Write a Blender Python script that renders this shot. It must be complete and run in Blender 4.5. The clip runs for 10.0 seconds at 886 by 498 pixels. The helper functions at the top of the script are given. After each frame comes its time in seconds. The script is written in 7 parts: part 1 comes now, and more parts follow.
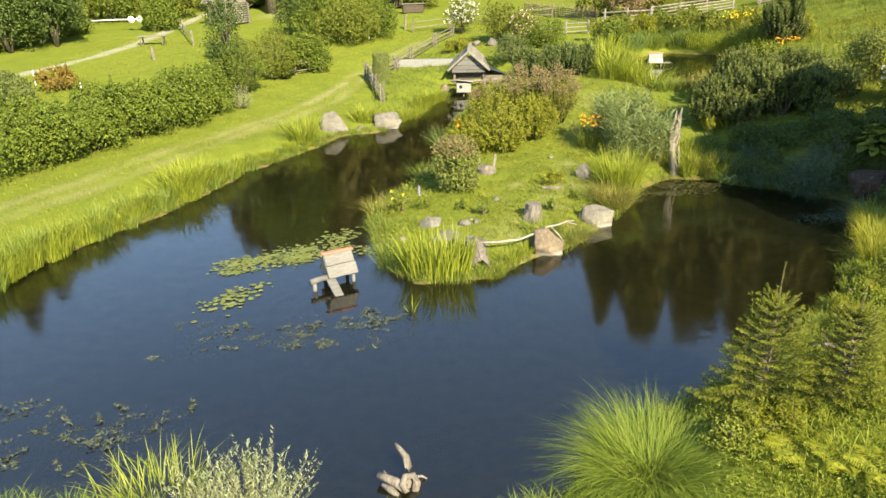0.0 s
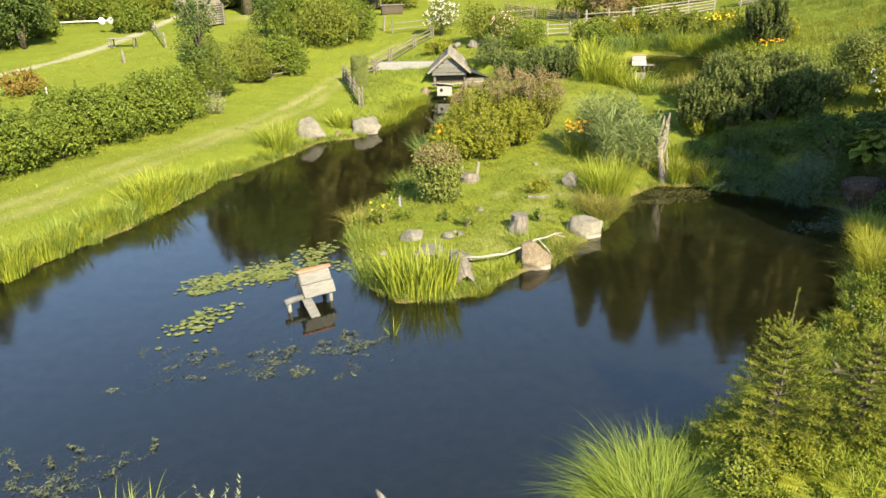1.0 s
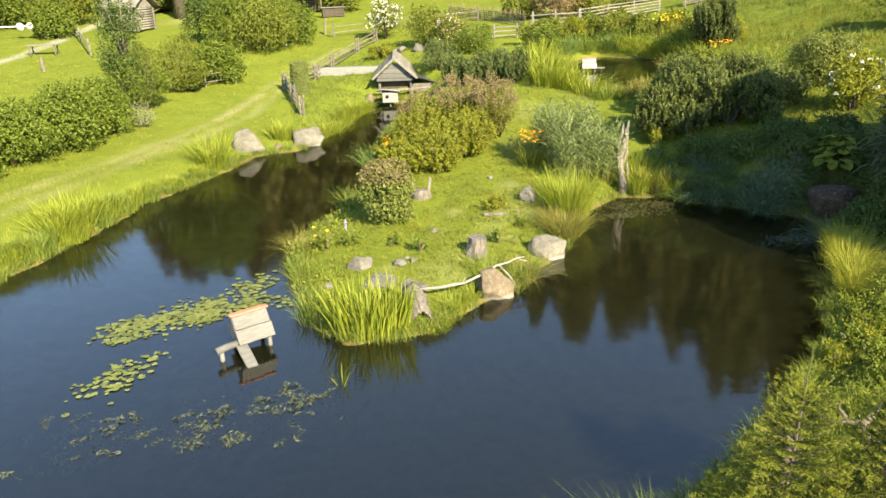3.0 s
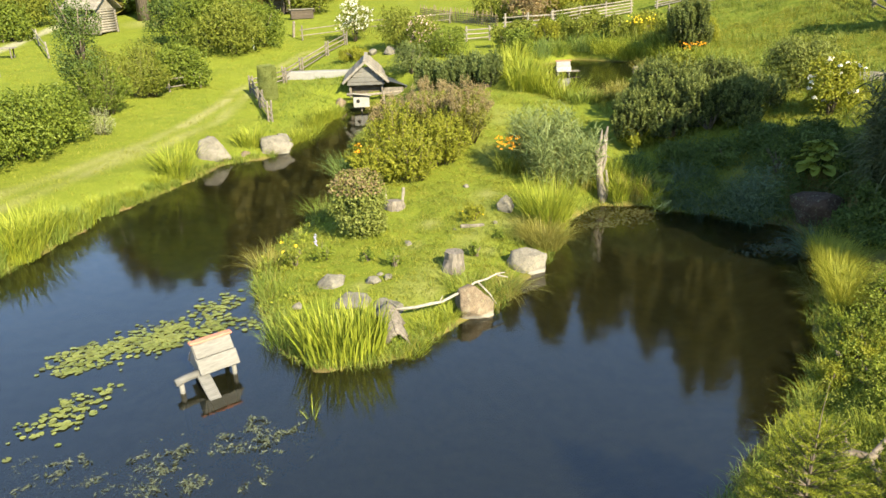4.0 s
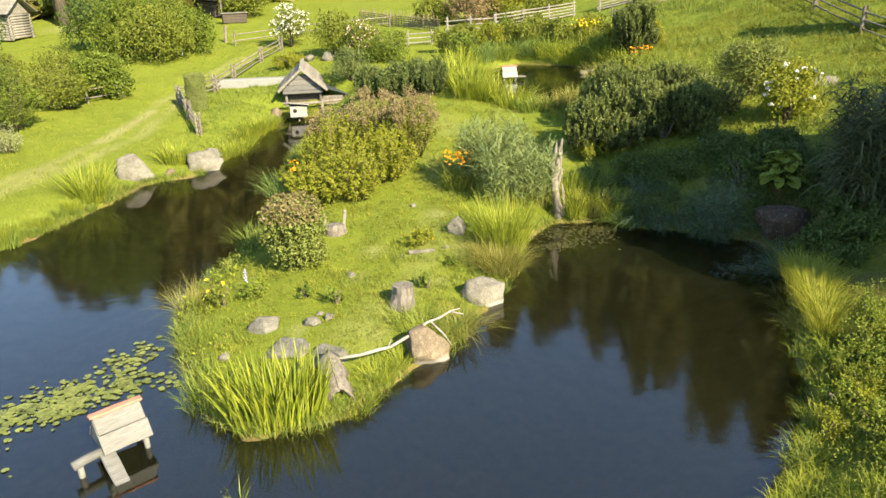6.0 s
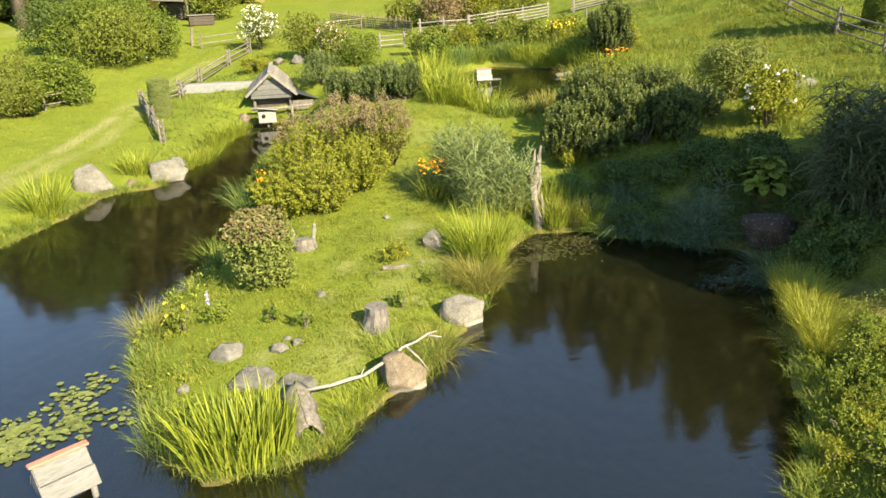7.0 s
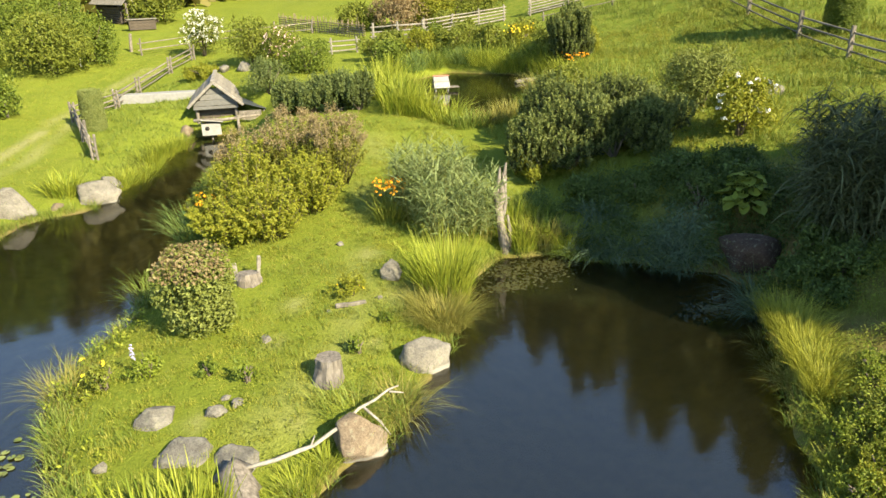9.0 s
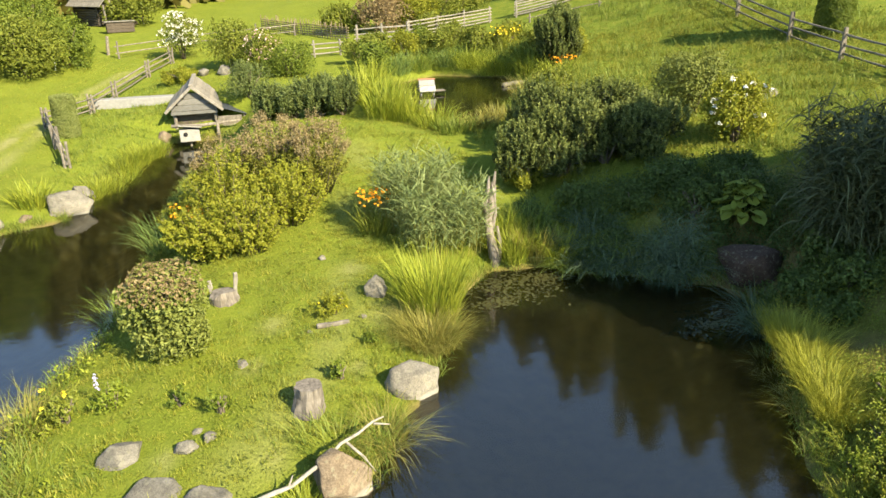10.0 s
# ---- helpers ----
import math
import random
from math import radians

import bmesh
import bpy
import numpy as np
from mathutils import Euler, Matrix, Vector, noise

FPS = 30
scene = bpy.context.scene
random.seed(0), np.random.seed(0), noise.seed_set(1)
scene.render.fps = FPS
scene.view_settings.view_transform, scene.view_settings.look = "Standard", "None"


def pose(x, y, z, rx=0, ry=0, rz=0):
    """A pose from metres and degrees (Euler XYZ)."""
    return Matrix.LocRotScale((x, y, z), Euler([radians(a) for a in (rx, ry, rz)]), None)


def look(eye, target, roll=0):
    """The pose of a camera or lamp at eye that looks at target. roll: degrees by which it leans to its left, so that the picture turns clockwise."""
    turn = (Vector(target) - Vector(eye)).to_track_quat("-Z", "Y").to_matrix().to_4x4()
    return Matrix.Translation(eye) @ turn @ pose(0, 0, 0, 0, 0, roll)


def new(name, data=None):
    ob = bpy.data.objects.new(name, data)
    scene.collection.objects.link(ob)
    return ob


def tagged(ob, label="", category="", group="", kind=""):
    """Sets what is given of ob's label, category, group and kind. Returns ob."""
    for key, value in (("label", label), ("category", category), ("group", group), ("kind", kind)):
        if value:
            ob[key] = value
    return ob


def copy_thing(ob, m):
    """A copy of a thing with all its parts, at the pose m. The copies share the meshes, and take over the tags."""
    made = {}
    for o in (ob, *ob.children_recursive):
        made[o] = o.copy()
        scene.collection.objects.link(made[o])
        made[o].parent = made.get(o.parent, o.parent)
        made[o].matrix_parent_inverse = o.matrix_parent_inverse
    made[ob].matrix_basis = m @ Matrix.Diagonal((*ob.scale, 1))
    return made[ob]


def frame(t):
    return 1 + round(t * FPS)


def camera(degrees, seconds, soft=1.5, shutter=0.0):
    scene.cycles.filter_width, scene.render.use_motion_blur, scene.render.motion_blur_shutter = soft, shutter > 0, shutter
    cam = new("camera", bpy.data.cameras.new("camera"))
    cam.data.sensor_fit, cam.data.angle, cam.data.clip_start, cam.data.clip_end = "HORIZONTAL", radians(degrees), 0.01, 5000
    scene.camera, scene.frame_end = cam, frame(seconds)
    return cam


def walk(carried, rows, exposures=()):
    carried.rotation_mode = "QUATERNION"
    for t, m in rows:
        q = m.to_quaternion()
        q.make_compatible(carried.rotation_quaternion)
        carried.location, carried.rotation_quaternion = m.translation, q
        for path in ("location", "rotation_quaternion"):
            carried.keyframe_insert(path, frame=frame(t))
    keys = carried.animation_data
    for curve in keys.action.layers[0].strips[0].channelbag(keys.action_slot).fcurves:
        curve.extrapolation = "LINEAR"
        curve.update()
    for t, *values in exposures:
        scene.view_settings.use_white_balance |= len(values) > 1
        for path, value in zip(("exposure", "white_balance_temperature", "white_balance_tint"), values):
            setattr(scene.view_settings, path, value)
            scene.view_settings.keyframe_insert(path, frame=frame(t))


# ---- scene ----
cam = camera(65.0, 10.0, 1.5)
PATH = [
    (0, (-0.016, -0.142, 7.981), (-0.028, 1.711, 7.229), -1.6),
    (0.5, (-0.012, 0.41, 7.994), (0.002, 2.263, 7.241), -1.6),
    (1, (-0.044, 0.96, 7.978), (-0.002, 2.813, 7.226), -1.5),
    (1.5, (-0.014, 1.49, 7.971), (0.054, 3.342, 7.219), -1.6),
    (2, (-0.028, 1.991, 7.973), (0.08, 3.841, 7.221), -1.5),
    (2.5, (-0.022, 2.455, 7.973), (0.125, 4.303, 7.22), -1.6),
    (4, (0.063, 3.955, 7.977), (0.323, 5.79, 7.225), -1.5),
    (4.5, (0.121, 4.44, 7.955), (0.419, 6.27, 7.205), -1.5),
    (5, (0.204, 4.974, 7.951), (0.545, 6.796, 7.201), -1.5),
    (5.5, (0.281, 5.479, 7.945), (0.658, 7.294, 7.195), -1.4),
    (7, (0.641, 6.991, 7.944), (1.119, 8.783, 7.194), -1.4),
    (7.5, (0.766, 7.456, 7.948), (1.277, 9.239, 7.199), -1.3),
    (8, (0.888, 7.941, 7.952), (1.429, 9.715, 7.204), -1.3),
    (8.5, (1.027, 8.411, 7.972), (1.592, 10.177, 7.223), -1.3),
    (9, (1.156, 8.882, 7.985), (1.747, 10.639, 7.237), -1.3),
    (9.5, (1.272, 9.311, 7.989), (1.887, 11.061, 7.241), -1.3),
    (10, (1.455, 9.786, 7.963), (2.083, 11.532, 7.217), -1.3),
]
walk(cam, [(t, look(eye, target, roll)) for t, eye, target, roll in PATH], [(0, 1.92), (2.5, 2.05), (5.5, 2.06), (8.5, 2.0), (10, 2.0)])

# ---- light ----
SUN_TO = Vector((0.45, -0.87, 0.70)).normalized()
world = bpy.data.worlds.new("sky")
scene.world = world
world.use_nodes = True
nt = world.node_tree
sky = nt.nodes.new("ShaderNodeTexSky")
sky.sky_type, sky.sun_disc = "NISHITA", False
sky.sun_elevation = math.asin(SUN_TO.z)
sky.sun_rotation = math.atan2(SUN_TO.x, SUN_TO.y)
sky.air_density, sky.dust_density, sky.ozone_density = 1.0, 0.1, 1.2
nt.links.new(sky.outputs[0], nt.nodes["Background"].inputs[0])
nt.nodes["Background"].inputs[1].default_value = 0.096
sun = new("sun", bpy.data.lights.new("sun", "SUN"))
sun.data.energy, sun.data.angle, sun.data.color = 4.1, radians(0.6), (1.0, 0.87, 0.60)
sun.matrix_world = look(SUN_TO * 80, (0, 0, 0))
scene.view_settings.exposure = 2.0


# ---- materials ----
def material(name):
    m = bpy.data.materials.new(name)
    m.use_nodes = True
    t = m.node_tree
    t.nodes.clear()
    return m, t


def node(t, kind, **sets):
    n = t.nodes.new("ShaderNode" + kind)
    for k, v in sets.items():
        if k in n.inputs:
            n.inputs[k].default_value = v
    return n


def noise_of(t, scale, detail=4, rough=0.6, coords=None, stretch=None):
    n = node(t, "TexNoise", Scale=scale, Detail=detail, Roughness=rough)
    co = coords or t.nodes.new("ShaderNodeTexCoord").outputs["Object"]
    if stretch:
        mp = t.nodes.new("ShaderNodeMapping")
        mp.inputs["Scale"].default_value = stretch
        t.links.new(co, mp.inputs[0])
        co = mp.outputs[0]
    t.links.new(co, n.inputs["Vector"])
    return n.outputs["Fac"]


def ramp(t, fac, stops):
    r = t.nodes.new("ShaderNodeValToRGB")
    e = r.color_ramp.elements
    e[0].position, e[0].color = stops[0][0], (*stops[0][1], 1)
    e[1].position, e[1].color = stops[-1][0], (*stops[-1][1], 1)
    for p, c in stops[1:-1]:
        e.new(p).color = (*c, 1)
    t.links.new(fac, r.inputs[0])
    return r.outputs[0]


def blend(t, fac, a, b, kind="MIX"):
    m = t.nodes.new("ShaderNodeMix")
    m.data_type, m.blend_type = "RGBA", kind
    for sock, v in ((m.inputs[0], fac), (m.inputs[6], a), (m.inputs[7], b)):
        if isinstance(v, (int, float)):
            sock.default_value = v
        elif isinstance(v, tuple):
            sock.default_value = (*v, 1)
        else:
            t.links.new(v, sock)
    return m.outputs[2]


def finish(t, colour, rough=0.8, bump=None, strength=0.3, distance=0.02, translucent=0.0, specular=0.3):
    p = node(t, "BsdfPrincipled", Roughness=rough)
    p.inputs["Specular IOR Level"].default_value = specular
    t.links.new(colour, p.inputs["Base Color"])
    if bump is not None:
        b = node(t, "Bump", Strength=strength, Distance=distance)
        t.links.new(bump, b.inputs["Height"])
        t.links.new(b.outputs[0], p.inputs["Normal"])
    out = t.nodes.new("ShaderNodeOutputMaterial")
    if translucent:
        tr = t.nodes.new("ShaderNodeBsdfTranslucent")
        t.links.new(colour, tr.inputs[0])
        mx = t.nodes.new("ShaderNodeMixShader")
        mx.inputs[0].default_value = translucent
        t.links.new(p.outputs[0], mx.inputs[1])
        t.links.new(tr.outputs[0], mx.inputs[2])
        t.links.new(mx.outputs[0], out.inputs[0])
    else:
        t.links.new(p.outputs[0], out.inputs[0])


def leaf_mat(name, dark, mid, light, patch=1.2, translucent=0.3, rough=0.55):
    """Leaves or blades: each one of its own tone, drifting in patches over the plant."""
    m, t = material(name)
    g = t.nodes.new("ShaderNodeNewGeometry")
    c = ramp(t, g.outputs["Random Per Island"], [(0.0, dark), (0.5, mid), (1.0, light)])
    n = noise_of(t, patch, 3, 0.6, g.outputs["Position"])
    c = blend(t, ramp(t, n, [(0.35, (0, 0, 0)), (0.65, (0.45, 0.45, 0.45))]), c, light)
    finish(t, c, rough, translucent=translucent, specular=0.25)
    return m


def rock_mat(name, dark, mid, light, scale=2.5, wet=False):
    m, t = material(name)
    big, fine = noise_of(t, scale, 6, 0.65), noise_of(t, scale * 14, 5, 0.7)
    c = ramp(t, big, [(0.3, dark), (0.5, mid), (0.7, light)])
    c = blend(t, 0.38, c, ramp(t, fine, [(0.35, tuple(v * 0.6 for v in dark)), (0.6, light)]))
    vein = noise_of(t, scale * 0.9, 5, 0.6, stretch=(1.0, 0.6, 2.2))
    c = blend(t, ramp(t, vein, [(0.46, (0, 0, 0)), (0.5, (0.3, 0.3, 0.3)), (0.54, (0, 0, 0))]), c, tuple(v * 0.6 for v in dark))
    lichen = noise_of(t, scale * 4.5, 4, 0.6)
    c = blend(t, ramp(t, lichen, [(0.56, (0, 0, 0)), (0.64, (0.5, 0.5, 0.5))]), c, (0.20, 0.195, 0.13))
    if wet:
        # a pale dried mark along the waterline, and dark wet stone below it
        sep = t.nodes.new("ShaderNodeSeparateXYZ")
        t.links.new(t.nodes.new("ShaderNodeNewGeometry").outputs["Position"], sep.inputs[0])
        mark = ramp(t, sep.outputs[2], [(0.0, (0, 0, 0)), (0.03, (0.7, 0.7, 0.7)), (0.09, (0.5, 0.5, 0.5)), (0.13, (0, 0, 0))])
        c = blend(t, mark, c, (0.30, 0.285, 0.235))
    finish(t, c, 0.9, blend(t, 0.7, vein, fine), 0.7, 0.05)
    return m


def wood_mat(name, dark, mid, light, stretch=(1, 1, 12), scale=3.0):
    """Weathered wood, its grain along the long way."""
    m, t = material(name)
    g = t.nodes.new("ShaderNodeObjectInfo")
    grain = noise_of(t, scale, 6, 0.65, stretch=stretch)
    stain = noise_of(t, 1.3, 4, 0.6)
    c = ramp(t, grain, [(0.3, dark), (0.5, mid), (0.72, light)])
    c = blend(t, ramp(t, stain, [(0.4, (0, 0, 0)), (0.75, (0.5, 0.5, 0.5))]), c, dark)
    tone = ramp(t, g.outputs["Random"], [(0, (0.8, 0.8, 0.8)), (1, (1.1, 1.08, 1.05))])
    finish(t, blend(t, 1.0, c, tone, "MULTIPLY"), 0.85, grain, 0.5, 0.01)
    return m


def plain_mat(name, colour, rough=0.7):
    m, t = material(name)
    n = noise_of(t, 6, 5, 0.65)
    k = tuple(v * 0.72 for v in colour)
    finish(t, ramp(t, n, [(0.3, k), (0.7, colour)]), rough, n, 0.2, 0.01)
    return m


def ground_mat():
    m, t = material("ground")
    pos = t.nodes.new("ShaderNodeNewGeometry").outputs["Position"]
    big, mid, fine = noise_of(t, 0.25, 4, 0.6, pos), noise_of(t, 1.7, 5, 0.65, pos), noise_of(t, 16, 5, 0.75, pos)
    c = ramp(t, big, [(0.35, (0.125, 0.155, 0.014)), (0.6, (0.195, 0.212, 0.02))])
    c = blend(t, 0.45, c, ramp(t, mid, [(0.3, (0.075, 0.105, 0.012)), (0.5, (0.15, 0.185, 0.02)), (0.72, (0.26, 0.25, 0.05))]))
    c = blend(t, 0.5, c, ramp(t, fine, [(0.3, (0.05, 0.075, 0.01)), (0.55, (0.15, 0.19, 0.02)), (0.75, (0.27, 0.28, 0.05))]))

    def mask(name):
        a = t.nodes.new("ShaderNodeAttribute")
        a.attribute_name = name
        return a.outputs["Fac"]
    straw = ramp(t, fine, [(0.3, (0.16, 0.16, 0.05)), (0.7, (0.36, 0.34, 0.14))])
    c = blend(t, mask("wear"), c, straw)
    gravel = ramp(t, fine, [(0.3, (0.25, 0.23, 0.17)), (0.7, (0.48, 0.45, 0.36))])
    c = blend(t, mask("gravel"), c, gravel)
    meadow = ramp(t, mid, [(0.3, (0.07, 0.11, 0.015)), (0.55, (0.13, 0.165, 0.02)), (0.75, (0.20, 0.19, 0.045))])
    c = blend(t, mask("meadow"), c, meadow)
    mud = ramp(t, mid, [(0.3, (0.075, 0.055, 0.022)), (0.7, (0.20, 0.145, 0.06))])
    c = blend(t, mask("mud"), c, mud)
    sand = ramp(t, mid, [(0.3, (0.15, 0.11, 0.04)), (0.7, (0.29, 0.215, 0.085))])
    c = blend(t, mask("bed"), c, sand)
    # Bed coloured darker far from shore, in place of light lost with depth.
    depth_dim = ramp(t, mid, [(0.3, (0.018, 0.016, 0.009)), (0.7, (0.045, 0.038, 0.018))])
    c = blend(t, mask("depth_dim"), c, depth_dim)
    finish(t, c, 0.95, fine, 0.8, 0.08, specular=0.1)
    return m


def water_mat(name, tint, ripple):
    """Brown, slightly clouded water: it lets the bed show through, and mirrors more the flatter it is seen."""
    m, t = material(name)
    pos = t.nodes.new("ShaderNodeNewGeometry").outputs["Position"]
    wave = noise_of(t, 0.9, 3, 0.55, pos, (1.0, 2.2, 1.0))
    small = noise_of(t, 4.5, 2, 0.5, pos, (1.0, 2.0, 1.0))
    calm = noise_of(t, 0.16, 2, 0.5, pos)
    h = blend(t, 0.18, wave, small)
    b = node(t, "Bump", Distance=0.02)
    t.links.new(ramp(t, calm, [(0.42, (ripple * 0.35,) * 3), (0.62, (ripple,) * 3)]), b.inputs["Strength"])
    t.links.new(h, b.inputs["Height"])
    see = t.nodes.new("ShaderNodeBsdfTransparent")
    see.inputs[0].default_value = (*tint, 1)
    gloss = node(t, "BsdfGlossy", Roughness=0.05)
    fr = node(t, "Fresnel", IOR=1.88)
    t.links.new(b.outputs[0], gloss.inputs["Normal"])
    t.links.new(b.outputs[0], fr.inputs["Normal"])
    cloud = node(t, "BsdfDiffuse", Color=(0.060, 0.064, 0.030, 1))
    body = t.nodes.new("ShaderNodeMixShader")
    body.inputs[0].default_value = 0.09
    t.links.new(see.outputs[0], body.inputs[1])
    t.links.new(cloud.outputs[0], body.inputs[2])
    mx = t.nodes.new("ShaderNodeMixShader")
    t.links.new(fr.outputs[0], mx.inputs[0])
    t.links.new(body.outputs[0], mx.inputs[1])
    t.links.new(gloss.outputs[0], mx.inputs[2])
    t.links.new(mx.outputs[0], t.nodes.new("ShaderNodeOutputMaterial").inputs[0])
    return m


